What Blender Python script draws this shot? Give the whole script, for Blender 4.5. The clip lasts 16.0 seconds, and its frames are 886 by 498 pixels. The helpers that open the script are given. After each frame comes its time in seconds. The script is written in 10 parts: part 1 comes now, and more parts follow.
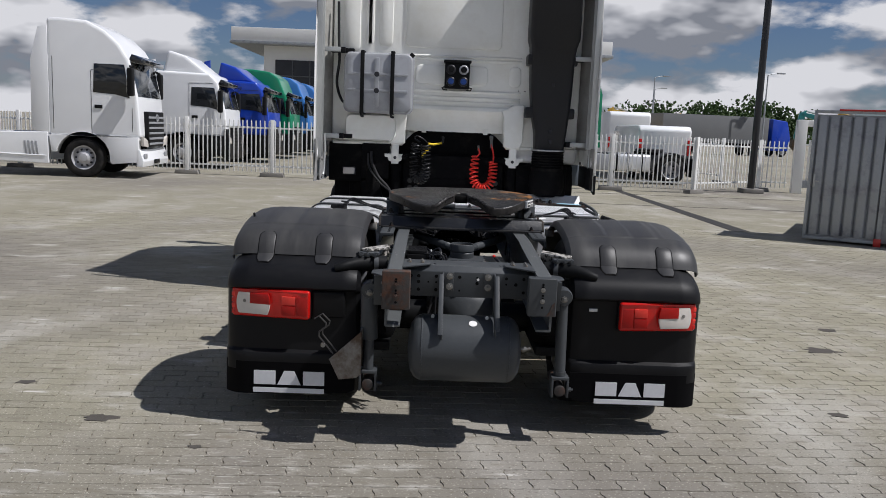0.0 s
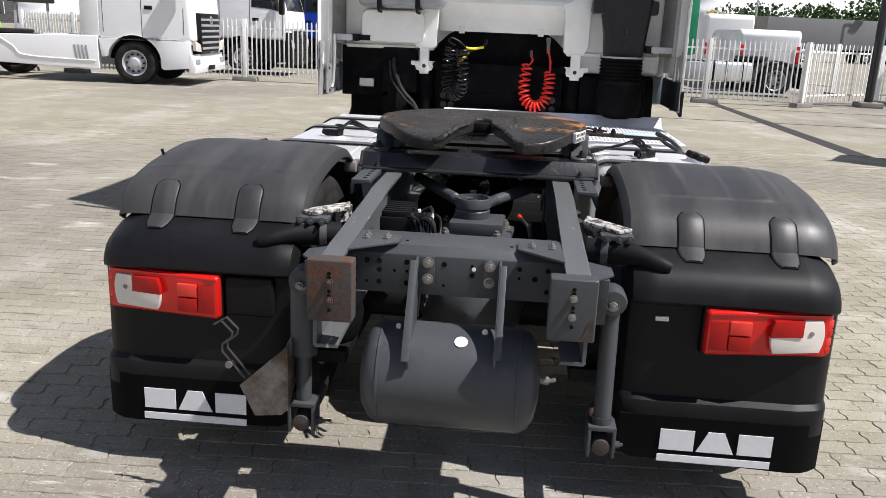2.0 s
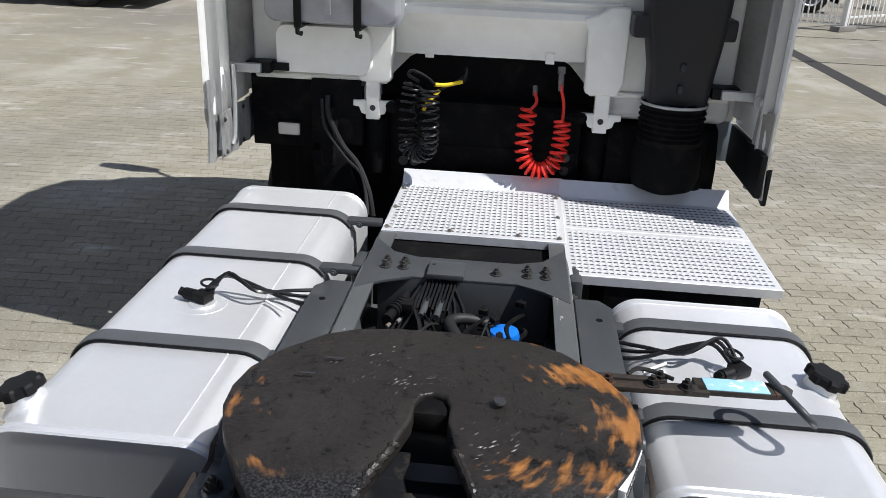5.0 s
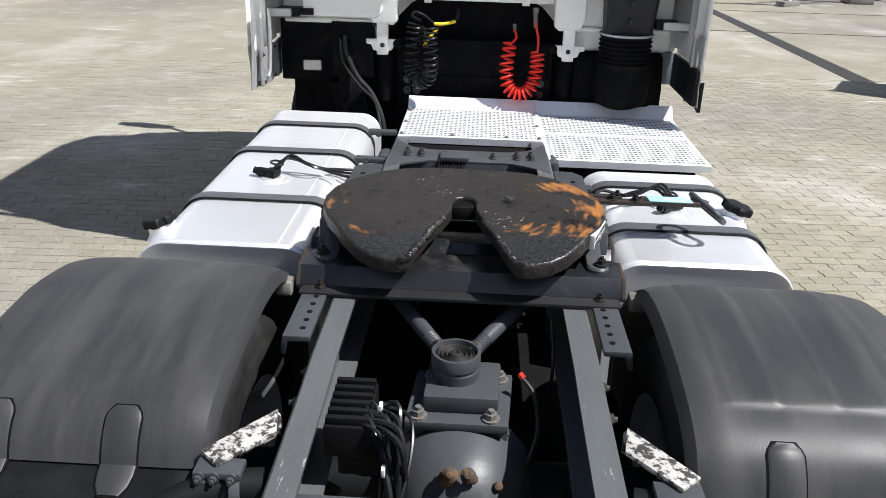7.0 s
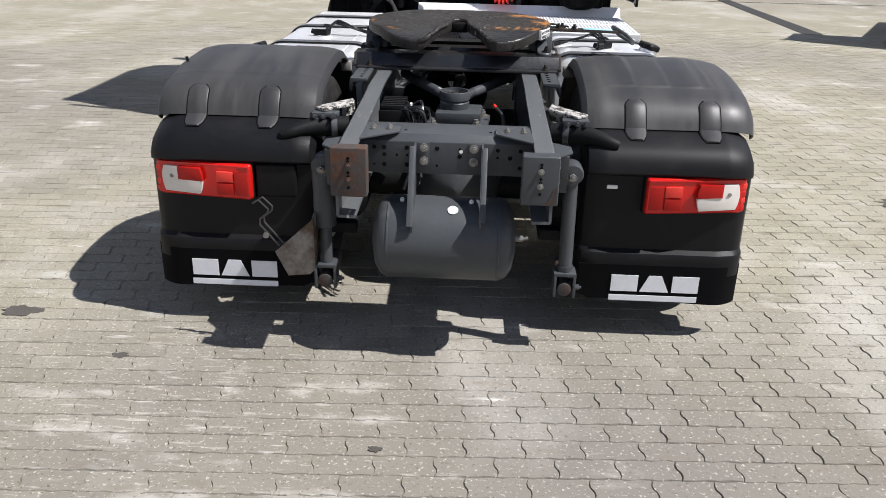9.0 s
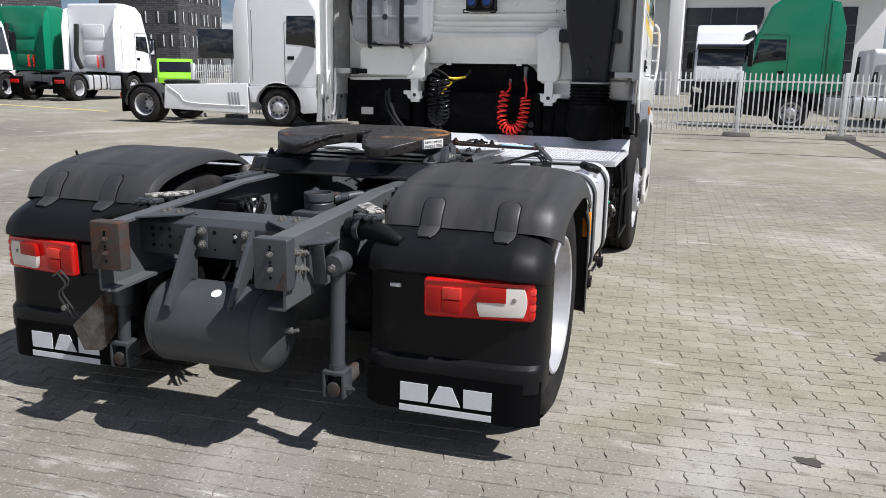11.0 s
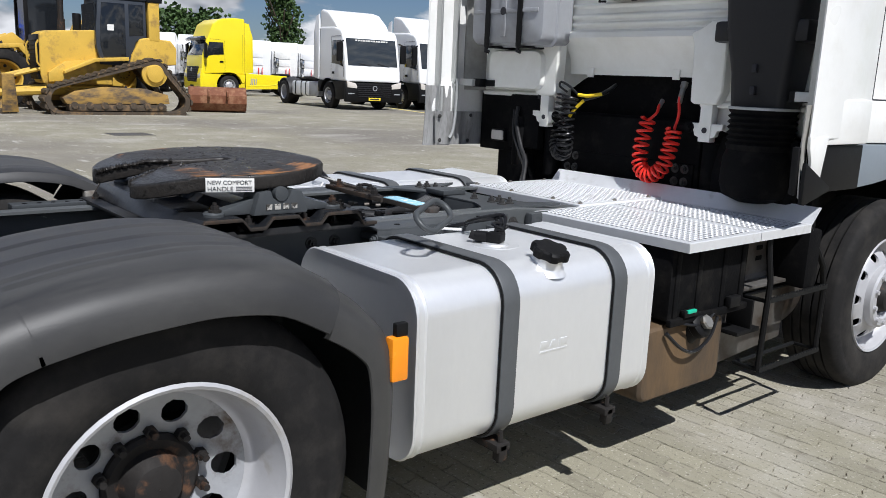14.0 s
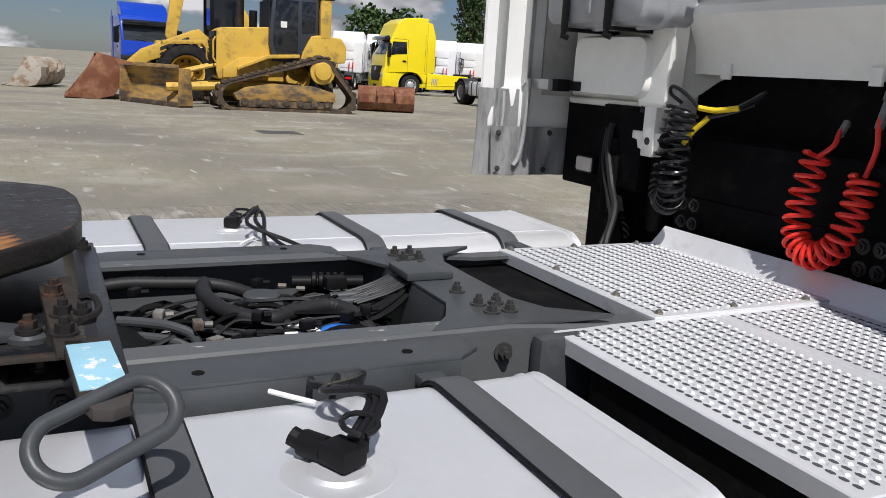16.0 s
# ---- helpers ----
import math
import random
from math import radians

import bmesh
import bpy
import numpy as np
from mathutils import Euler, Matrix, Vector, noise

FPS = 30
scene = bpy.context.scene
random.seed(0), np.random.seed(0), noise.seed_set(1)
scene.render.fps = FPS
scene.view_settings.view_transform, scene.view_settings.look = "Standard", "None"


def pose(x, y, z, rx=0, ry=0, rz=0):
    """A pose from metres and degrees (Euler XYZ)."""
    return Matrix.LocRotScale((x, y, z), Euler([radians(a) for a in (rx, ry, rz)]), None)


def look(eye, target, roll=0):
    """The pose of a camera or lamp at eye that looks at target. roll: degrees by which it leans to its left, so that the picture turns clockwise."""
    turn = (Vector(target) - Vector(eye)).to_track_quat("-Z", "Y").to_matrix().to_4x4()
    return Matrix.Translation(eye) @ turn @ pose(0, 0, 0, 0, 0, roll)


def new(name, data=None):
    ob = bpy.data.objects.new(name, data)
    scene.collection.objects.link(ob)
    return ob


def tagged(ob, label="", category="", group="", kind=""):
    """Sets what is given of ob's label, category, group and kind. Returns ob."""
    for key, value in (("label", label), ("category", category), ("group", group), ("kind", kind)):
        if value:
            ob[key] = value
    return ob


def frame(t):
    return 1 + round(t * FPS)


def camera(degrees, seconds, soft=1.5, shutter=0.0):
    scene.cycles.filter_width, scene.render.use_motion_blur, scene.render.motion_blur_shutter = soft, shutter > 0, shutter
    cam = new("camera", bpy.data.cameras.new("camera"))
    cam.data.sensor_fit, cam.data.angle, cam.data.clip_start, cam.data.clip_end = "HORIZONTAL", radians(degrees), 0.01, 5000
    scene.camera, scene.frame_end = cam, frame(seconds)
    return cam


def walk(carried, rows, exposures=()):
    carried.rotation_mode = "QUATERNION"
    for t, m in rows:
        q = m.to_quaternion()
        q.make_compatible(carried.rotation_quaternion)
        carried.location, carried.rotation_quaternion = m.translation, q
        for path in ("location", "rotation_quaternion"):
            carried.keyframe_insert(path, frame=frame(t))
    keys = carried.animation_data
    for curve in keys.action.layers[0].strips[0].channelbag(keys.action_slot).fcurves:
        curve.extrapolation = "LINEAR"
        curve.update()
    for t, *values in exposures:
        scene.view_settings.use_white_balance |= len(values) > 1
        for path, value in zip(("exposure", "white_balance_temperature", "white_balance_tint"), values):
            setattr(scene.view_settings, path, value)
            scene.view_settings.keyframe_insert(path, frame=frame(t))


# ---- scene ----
cam = camera(57.3, 16.0, soft=0.5)
PATH = [
    (0, (-0.2, -5.247, 1.615), (-0.167, -3.269, 1.319), 2.3),
    (0.5, (0.034, -4.971, 1.602), (-0.032, -3.036, 1.098), 2.5),
    (1, (0.156, -4.576, 1.581), (0.063, -2.649, 1.054), 2.6),
    (1.5, (0.16, -4.111, 1.609), (0.049, -2.185, 1.08), 2.6),
    (2, (0.161, -3.635, 1.585), (0.0, -1.711, 1.062), 2.4),
    (2.5, (0.137, -3.152, 1.582), (-0.084, -1.233, 1.061), 2.1),
    (3, (0.117, -2.596, 1.814), (-0.118, -0.679, 1.293), 2.5),
    (3.2, (0.12, -2.371, 1.926), (-0.109, -0.452, 1.41), 2.6),
    (4.35, (0.155, -1.235, 2.255), (-0.013, 0.598, 1.473), 2.4),
    (5.3, (0.127, -1.447, 2.262), (-0.016, 0.39, 1.485), 2.4),
    (5.5, (0.115, -1.522, 2.253), (-0.026, 0.314, 1.471), 2.2),
    (6, (0.055, -1.733, 2.211), (-0.038, 0.102, 1.421), 2.0),
    (6.5, (0.034, -2.031, 2.167), (-0.046, -0.196, 1.374), 1.8),
    (7, (0.028, -2.405, 2.147), (-0.039, -0.569, 1.354), 1.8),
    (7.5, (0.001, -2.816, 2.058), (-0.04, -0.979, 1.268), 2.0),
    (8, (0.008, -3.31, 1.932), (-0.027, -1.474, 1.139), 1.9),
    (8.5, (0.005, -3.824, 1.846), (-0.024, -1.993, 1.042), 1.8),
    (9, (0.112, -4.26, 1.749), (0.041, -2.42, 0.967), 1.3),
    (9.5, (0.515, -4.441, 1.615), (0.352, -2.535, 1.032), 0.7),
    (9.7, (0.692, -4.427, 1.567), (0.495, -2.499, 1.074), 0.6),
    (10.75, (1.6, -4.05, 1.5), (1.1, -2.17, 1.067), 0.9),
    (11.8, (2.29, -3.324, 1.527), (1.412, -1.571, 1.129), 1.3),
    (12, (2.405, -3.135, 1.532), (1.449, -1.425, 1.131), 1.5),
    (12.5, (2.586, -2.649, 1.51), (1.442, -1.059, 1.104), 1.7),
    (13, (2.783, -2.09, 1.535), (1.539, -0.579, 1.127), 1.8),
    (13.5, (2.957, -1.576, 1.53), (1.592, -0.172, 1.125), 2.1),
    (14, (2.977, -1.043, 1.511), (1.469, 0.205, 1.102), 2.4),
    (14.5, (2.946, -0.528, 1.502), (1.323, 0.564, 1.085), 2.6),
    (15, (2.73, -0.112, 1.513), (1.06, 0.904, 1.092), 3.1),
    (15.5, (2.336, 0.241, 1.519), (0.647, 1.226, 1.102), 3.5),
    (16, (1.944, 0.544, 1.526), (0.195, 1.415, 1.1), 3.5),
]
walk(cam, [(t, look(eye, target, roll)) for t, eye, target, roll in PATH],
     exposures=[(t, stops - 0.1, kelvin, tint) for t, stops, kelvin, tint in (
         (0.0, -0.25, 6300, 13), (0.5, -0.05, 6500, 14), (1.5, 0.25, 6500, 14), (3.0, 0.7, 6450, 13), (5.5, 0.05, 6330, 11), (6.5, 0.3, 6330, 11), (7.5, 0.6, 6350, 12),
         (9.0, 0.47, 6400, 13), (9.7, 0.4, 6350, 13), (12.0, 0.02, 6250, 13), (13.0, -0.02, 6200, 12), (14.5, 0.0, 6180, 11), (16.0, -0.2, 6420, 13))])

# ---- light ----
SUN_WAY = Vector((-0.66, 0.15, -1.0)).normalized()
world = bpy.data.worlds.new("world")
scene.world = world
world.use_nodes = True
wn, wl = world.node_tree.nodes, world.node_tree.links
wn.clear()
w_out = wn.new("ShaderNodeOutputWorld")
w_bg = wn.new("ShaderNodeBackground")
sky = wn.new("ShaderNodeTexSky")
sky.sky_type = 'NISHITA'
sky.sun_disc = False
sky.sun_elevation = math.asin(-SUN_WAY.z)
sky.sun_rotation = math.atan2(-SUN_WAY.x, -SUN_WAY.y)
sky.air_density, sky.dust_density, sky.ozone_density = 1.0, 0.3, 2.5
# cumulus clouds: puffs of noise over the whole dome, greyer beneath
tc = wn.new("ShaderNodeTexCoord")
sep = wn.new("ShaderNodeSeparateXYZ")
wl.new(tc.outputs["Generated"], sep.inputs[0])
def cloud_noise(up, scale, detail, rough):
    """Noise over the dome, squeezed in height; up: looked at a little higher."""
    mp = wn.new("ShaderNodeMapping")
    mp.inputs["Scale"].default_value, mp.inputs["Location"].default_value = (1.0, 1.0, 2.3), (3.1, 0.4, up)
    wl.new(tc.outputs["Generated"], mp.inputs[0])
    q = wn.new("ShaderNodeTexNoise")
    q.inputs["Scale"].default_value, q.inputs["Detail"].default_value, q.inputs["Roughness"].default_value = scale, detail, rough
    wl.new(mp.outputs[0], q.inputs["Vector"])
    return q.outputs["Fac"]


cn = cloud_noise(0.0, 5.6, 9.0, 0.53)
cr = wn.new("ShaderNodeValToRGB")
cr.color_ramp.elements[0].position, cr.color_ramp.elements[1].position = 0.47, 0.53
# low clouds close up towards the horizon
zl = wn.new("ShaderNodeMath"); zl.operation = 'MULTIPLY_ADD'; zl.inputs[1].default_value, zl.inputs[2].default_value = -0.16, 0.04
wl.new(sep.outputs[2], zl.inputs[0])
cs = wn.new("ShaderNodeMath"); cs.operation = 'ADD'
wl.new(cn, cs.inputs[0]); wl.new(zl.outputs[0], cs.inputs[1])
wl.new(cs.outputs[0], cr.inputs["Fac"])
# white tops where a cloud thins upwards, grey undersides
cd = wn.new("ShaderNodeMath"); cd.operation = 'SUBTRACT'
wl.new(cloud_noise(0.0, 5.6, 4.0, 0.5), cd.inputs[0]); wl.new(cloud_noise(0.085, 5.6, 4.0, 0.5), cd.inputs[1])
ce = wn.new("ShaderNodeMath"); ce.operation = 'MULTIPLY_ADD'; ce.inputs[1].default_value, ce.inputs[2].default_value = 3.4, 0.5
wl.new(cd.outputs[0], ce.inputs[0])
cc = wn.new("ShaderNodeValToRGB")
cc.color_ramp.elements[0].position, cc.color_ramp.elements[1].position = 0.28, 0.72
cc.color_ramp.elements[0].color, cc.color_ramp.elements[1].color = (15.0, 16.0, 18.0, 1), (48.0, 48.3, 49.0, 1)
wl.new(ce.outputs[0], cc.inputs["Fac"])
cm = wn.new("ShaderNodeMixRGB")
gain = wn.new("ShaderNodeVectorMath"); gain.operation = 'MULTIPLY'; gain.inputs[1].default_value = (2.2, 2.5, 3.15)
wl.new(sky.outputs[0], gain.inputs[0])
wl.new(cr.outputs[0], cm.inputs[0]); wl.new(gain.outputs[0], cm.inputs[1]); wl.new(cc.outputs[0], cm.inputs[2])
wl.new(cm.outputs[0], w_bg.inputs["Color"])
w_bg.inputs["Strength"].default_value = 0.0180
wl.new(w_bg.outputs[0], w_out.inputs[0])
sun_data = bpy.data.lights.new("sun", 'SUN')
sun_data.energy, sun_data.angle, sun_data.color = 5.9, radians(0.55), (1.0, 0.98, 0.945)
sun = new("sun", sun_data)
sun.matrix_world = look((0, 0, 40), Vector((0, 0, 40)) + SUN_WAY)

# ---- materials ----


def mat(name, col, rough=0.5, metal=0.0, var=0.12, scale=3.0, fine=40.0, bump=0.0, bscale=90.0,
        col2=None, amount=0.5, edge=0.06, scale2=6.0, rough2=None, metal2=None, coat=0.0, rvar=0.12, stretch=(1, 1, 1), rand=0.0, trans=0.0, spec=0.32, placed=False):
    """Noise of two scales over a base colour, a second colour in worn patches, fine relief."""
    m = bpy.data.materials.new(name)
    m.use_nodes = True
    n, l = m.node_tree.nodes, m.node_tree.links
    b = n["Principled BSDF"]
    tco = n.new("ShaderNodeTexCoord")
    mp = n.new("ShaderNodeMapping")
    mp.inputs["Scale"].default_value = stretch
    l.new(n.new("ShaderNodeNewGeometry").outputs["Position"] if placed else tco.outputs["Object"], mp.inputs[0])

    def noi(s, d=4.0, r=0.55):
        q = n.new("ShaderNodeTexNoise")
        q.inputs["Scale"].default_value, q.inputs["Detail"].default_value, q.inputs["Roughness"].default_value = s, d, r
        l.new(mp.outputs[0], q.inputs["Vector"])
        return q.outputs["Fac"]

    def math_(op, a, v=None, w=None):
        q = n.new("ShaderNodeMath")
        q.operation = op
        for i, s in enumerate((a, v, w)):
            if s is None:
                continue
            if isinstance(s, (int, float)):
                q.inputs[i].default_value = s
            else:
                l.new(s, q.inputs[i])
        return q.outputs[0]

    big, small = noi(scale, 3.0), noi(fine, 3.0, 0.6)
    mixed = math_('ADD', math_('MULTIPLY', big, 0.6), math_('MULTIPLY', small, 0.4))
    f = math_('MULTIPLY_ADD', math_('SUBTRACT', mixed, 0.5), 4.0 * var, 1.0)
    if rand:
        oi = n.new("ShaderNodeObjectInfo")
        f = math_('MULTIPLY', f, math_('MULTIPLY_ADD', oi.outputs["Random"], rand, 1.0 - rand / 2))
    hs = n.new("ShaderNodeVectorMath")
    hs.operation = 'SCALE'
    hs.inputs[0].default_value = col[:3]
    l.new(f, hs.inputs["Scale"])
    colour = hs.outputs[0]
    rough_s = math_('MULTIPLY_ADD', math_('SUBTRACT', big, 0.5), rvar * 2, rough)
    metal_s = None
    if col2 is not None:
        patch = noi(scale2, 7.0, 0.65)
        rmp = n.new("ShaderNodeValToRGB")
        rmp.color_ramp.elements[0].position = 1 - amount - edge
        rmp.color_ramp.elements[1].position = min(1.0, 1 - amount + edge)
        l.new(patch, rmp.inputs["Fac"])
        mx = n.new("ShaderNodeMixRGB")
        l.new(rmp.outputs[0], mx.inputs[0])
        l.new(colour, mx.inputs[1])
        mx.inputs[2].default_value = (*col2[:3], 1)
        colour = mx.outputs[0]
        if rough2 is not None:
            q = n.new("ShaderNodeMix")
            l.new(rmp.outputs[0], q.inputs[0]); l.new(rough_s, q.inputs[2]); q.inputs[3].default_value = rough2
            rough_s = q.outputs[0]
        if metal2 is not None:
            q = n.new("ShaderNodeMix")
            l.new(rmp.outputs[0], q.inputs[0]); q.inputs[2].default_value = metal; q.inputs[3].default_value = metal2
            metal_s = q.outputs[0]
    l.new(colour, b.inputs["Base Color"])
    l.new(rough_s, b.inputs["Roughness"])
    b.inputs["Metallic"].default_value = metal
    b.inputs["Specular IOR Level"].default_value = spec
    if metal_s is not None:
        l.new(metal_s, b.inputs["Metallic"])
    if coat:
        b.inputs["Coat Weight"].default_value, b.inputs["Coat Roughness"].default_value = coat, 0.08
    if trans:
        b.inputs["Transmission Weight"].default_value = trans
    if bump:
        bp = n.new("ShaderNodeBump")
        bp.inputs["Strength"].default_value, bp.inputs["Distance"].default_value = min(1.0, bump), 0.004
        l.new(noi(bscale, 4.0, 0.6), bp.inputs["Height"])
        l.new(bp.outputs[0], b.inputs["Normal"])
    return m


M = {
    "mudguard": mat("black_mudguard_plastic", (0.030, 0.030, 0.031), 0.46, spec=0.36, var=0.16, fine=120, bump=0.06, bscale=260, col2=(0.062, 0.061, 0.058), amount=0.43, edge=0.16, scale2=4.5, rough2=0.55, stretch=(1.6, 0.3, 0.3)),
    # mudguard plastic again, darkened for the shade on its rear face
    "panel": mat("shaded_black_panel_plastic", (0.0062, 0.0063, 0.0072), 0.46, spec=0.20, var=0.2, fine=120, bump=0.1, bscale=260, col2=(0.011, 0.011, 0.0115), amount=0.36, edge=0.12, scale2=5, rough2=0.65),
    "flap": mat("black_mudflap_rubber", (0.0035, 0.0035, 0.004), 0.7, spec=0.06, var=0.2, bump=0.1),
    "frame": mat("grey_chassis_paint", (0.052, 0.057, 0.061), 0.42, var=0.16, bump=0.12, bscale=70, col2=(0.085, 0.086, 0.086), amount=0.30, edge=0.1, scale2=5, rough2=0.6),
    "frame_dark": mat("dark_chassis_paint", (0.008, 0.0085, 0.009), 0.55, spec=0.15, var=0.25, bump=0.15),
    "scuffed": mat("chassis_paint_scratched", (0.086, 0.092, 0.094), 0.4, var=0.16, bump=0.12, bscale=70, col2=(0.42, 0.42, 0.4), amount=0.335, edge=0.015, scale2=9, stretch=(3, 0.6, 1)),
    "rust": mat("rusted_steel", (0.085, 0.038, 0.022), 0.8, var=0.3, bump=0.6, bscale=45, col2=(0.05, 0.045, 0.042), amount=0.55, edge=0.08, scale2=14),
    "crust": mat("dried_rust_crust", (0.13, 0.075, 0.04), 0.9, spec=0.1, var=0.4, scale=20, fine=90, bump=0.6, bscale=90, col2=(0.06, 0.055, 0.05), amount=0.5, scale2=30),
    "base_dark": mat("greasy_dark_plate", (0.017, 0.017, 0.0175), 0.42, spec=0.3, var=0.25, bump=0.2, bscale=60, col2=(0.06, 0.055, 0.05), amount=0.36, edge=0.1, scale2=9),
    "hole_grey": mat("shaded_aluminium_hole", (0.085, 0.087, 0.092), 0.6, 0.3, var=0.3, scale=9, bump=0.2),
    "lever_brown": mat("grimy_brown_steel", (0.032, 0.027, 0.023), 0.6, spec=0.2, var=0.35, bump=0.5, bscale=40, col2=(0.075, 0.045, 0.028), amount=0.4, edge=0.1, scale2=14),
    "base_gloss": mat("glossy_black_plate", (0.011, 0.012, 0.014), 0.30, spec=0.5, var=0.3, bump=0.25, bscale=50, col2=(0.045, 0.036, 0.028), amount=0.34, edge=0.1, scale2=11, rough2=0.6),
    "grimy": mat("grimy_aluminium", (0.25, 0.24, 0.22), 0.6, 0.3, var=0.3, bump=0.3, col2=(0.09, 0.06, 0.04), amount=0.5, edge=0.1, scale2=9),
    "grease": mat("greasy_black_steel", (0.024, 0.023, 0.023), 0.36, 0.3, var=0.35, bump=0.55, bscale=55, col2=(0.075, 0.07, 0.065), amount=0.36, edge=0.12, scale2=9, rough2=0.5, rvar=0.25),
    "alu": mat("tank_aluminium", (0.84, 0.85, 0.86), 0.36, 0.6, var=0.035, scale=2.2, fine=60, bump=0.05, bscale=150, col2=(0.74, 0.745, 0.75), amount=0.40, edge=0.2, scale2=2.2, rough2=0.46, rvar=0.08, stretch=(1, 1, 0.4)),
    "alu_plate": mat("plate_aluminium", (0.76, 0.77, 0.785), 0.42, 0.4, var=0.07, scale=2, fine=26, bump=0.08, col2=(0.55, 0.54, 0.52), amount=0.33, edge=0.1, scale2=8, rough2=0.6),
    "speckled": mat("speckled_aluminium", (0.50, 0.48, 0.44), 0.55, 0.2, var=0.2, bump=0.4, bscale=60, col2=(0.05, 0.047, 0.043), amount=0.49, edge=0.04, scale2=48),
    "strap": mat("grey_strap_steel", (0.085, 0.09, 0.095), 0.45, 0.1, var=0.14, bump=0.08),
    "rubber": mat("tyre_rubber", (0.013, 0.0125, 0.0125), 0.8, spec=0.2, var=0.25, scale=5, bump=0.25, bscale=60, col2=(0.035, 0.032, 0.029), amount=0.42, edge=0.14, scale2=6),
    "rim": mat("silver_wheel_paint", (0.47, 0.47, 0.485), 0.4, 0.3, var=0.08, bump=0.04, col2=(0.34, 0.30, 0.25), amount=0.3, edge=0.12, scale2=7, rough2=0.6),
    "rim_dull": mat("dull_wheel_paint", (0.36, 0.37, 0.39), 0.5, 0.3, var=0.15, bump=0.06, col2=(0.12, 0.09, 0.07), amount=0.38, edge=0.1, scale2=8),
    "hub": mat("dirty_hub_iron", (0.020, 0.018, 0.017), 0.65, 0.2, var=0.35, bump=0.5, bscale=40, col2=(0.11, 0.055, 0.03), amount=0.38, scale2=12),
    "white": mat("white_cab_paint", (0.80, 0.80, 0.78), 0.3, var=0.03, scale=1.5, fine=30, coat=0.4, col2=(0.70, 0.69, 0.65), amount=0.36, edge=0.15, scale2=3),
    "cabrear": mat("white_cab_back_paint", (0.86, 0.86, 0.81), 0.36, var=0.04, scale=1.6, fine=24, coat=0.25, col2=(0.77, 0.76, 0.69), amount=0.40, edge=0.16, scale2=3.2, rough2=0.5),
    "cabinner": mat("dusty_grey_fairing_inside", (0.36, 0.355, 0.33), 0.55, var=0.14, scale=2, bump=0.06, col2=(0.22, 0.21, 0.19), amount=0.42, edge=0.14, scale2=4),
    "profile": mat("aluminium_profile", (0.5, 0.51, 0.5), 0.45, 0.6, var=0.15, stretch=(4, 4, 0.4)),
    "dirty_metal": mat("dirty_pale_metal", (0.36, 0.36, 0.355), 0.45, 0.35, var=0.25, bump=0.15, col2=(0.17, 0.165, 0.16), amount=0.4, edge=0.12, scale2=6, stretch=(1, 3, 0.6)),
    "plug_blue": mat("dark_blue_plug", (0.015, 0.05, 0.2), 0.4, var=0.1),
    "grey_panel": mat("grey_side_panel", (0.20, 0.23, 0.26), 0.45, var=0.06, bump=0.05),
    "black": mat("black_plastic", (0.007, 0.007, 0.0075), 0.5, spec=0.16, var=0.2, bump=0.08),
    # near-black for black parts, also painted where deep shade lies
    "black_and_shade": mat("near_black_parts_and_shade", (0.005, 0.005, 0.0055), 0.8, spec=0.08, var=0.35, scale=6, bump=0.3, col2=(0.014, 0.013, 0.012), amount=0.4, edge=0.1, scale2=9),
    "satin": mat("satin_black_snorkel", (0.016, 0.016, 0.018), 0.42, var=0.15, bump=0.08),
    "pressed": mat("grey_pressed_tank", (0.36, 0.37, 0.39), 0.4, 0.25, var=0.07, bump=0.04, col2=(0.26, 0.26, 0.26), amount=0.36, scale2=5, edge=0.12),
    "bolt": mat("zinc_bolt", (0.24, 0.235, 0.22), 0.5, 0.6, var=0.2, col2=(0.17, 0.12, 0.07), amount=0.4, scale2=30),
    "bolt_dark": mat("dark_bolt", (0.07, 0.068, 0.066), 0.5, 0.5, var=0.25),
    "red_lens": mat("red_lamp_lens", (0.52, 0.010, 0.007), 0.16, var=0.06, fine=90, bump=0.1, bscale=200, coat=0.5),
    "red_dark": mat("dark_red_lamp_field", (0.36, 0.008, 0.006), 0.25, var=0.1),
    "clear_lens": mat("pale_lamp_lens", (0.62, 0.58, 0.53), 0.2, var=0.06, coat=0.4),
    "lamp_glow": mat("orange_bulb_field", (0.72, 0.05, 0.035), 0.3, var=0.1),
    "amber": mat("amber_lamp_lens", (0.85, 0.27, 0.01), 0.25, var=0.08, coat=0.4),
    "badge": mat("silver_white_print", (0.66, 0.67, 0.69), 0.5, var=0.1, fine=60),
    "coil_red": mat("red_air_coil", (0.78, 0.035, 0.022), 0.35, var=0.1, coat=0.2),
    "coil_black": mat("black_coil", (0.012, 0.012, 0.013), 0.3, var=0.1),
    "yellow": mat("yellow_plastic", (0.75, 0.53, 0.02), 0.45, var=0.1),
    "stripe": mat("yellow_stripe_film", (0.78, 0.52, 0.02), 0.35, var=0.05, coat=0.3),
    "blue_cap": mat("blue_cap_plastic", (0.01, 0.16, 0.62), 0.35, var=0.06),
    "green_plug": mat("green_plug", (0.02, 0.45, 0.28), 0.4),
    "label_white": mat("white_label", (0.72, 0.71, 0.68), 0.5, var=0.06, col2=(0.3, 0.29, 0.27), amount=0.33, scale2=25),
    "label_blue": mat("torn_pale_blue_label", (0.30, 0.55, 0.66), 0.5, var=0.12, col2=(0.75, 0.76, 0.74), amount=0.42, edge=0.02, scale2=22),
    "ink": mat("dark_ink", (0.03, 0.03, 0.035), 0.6),
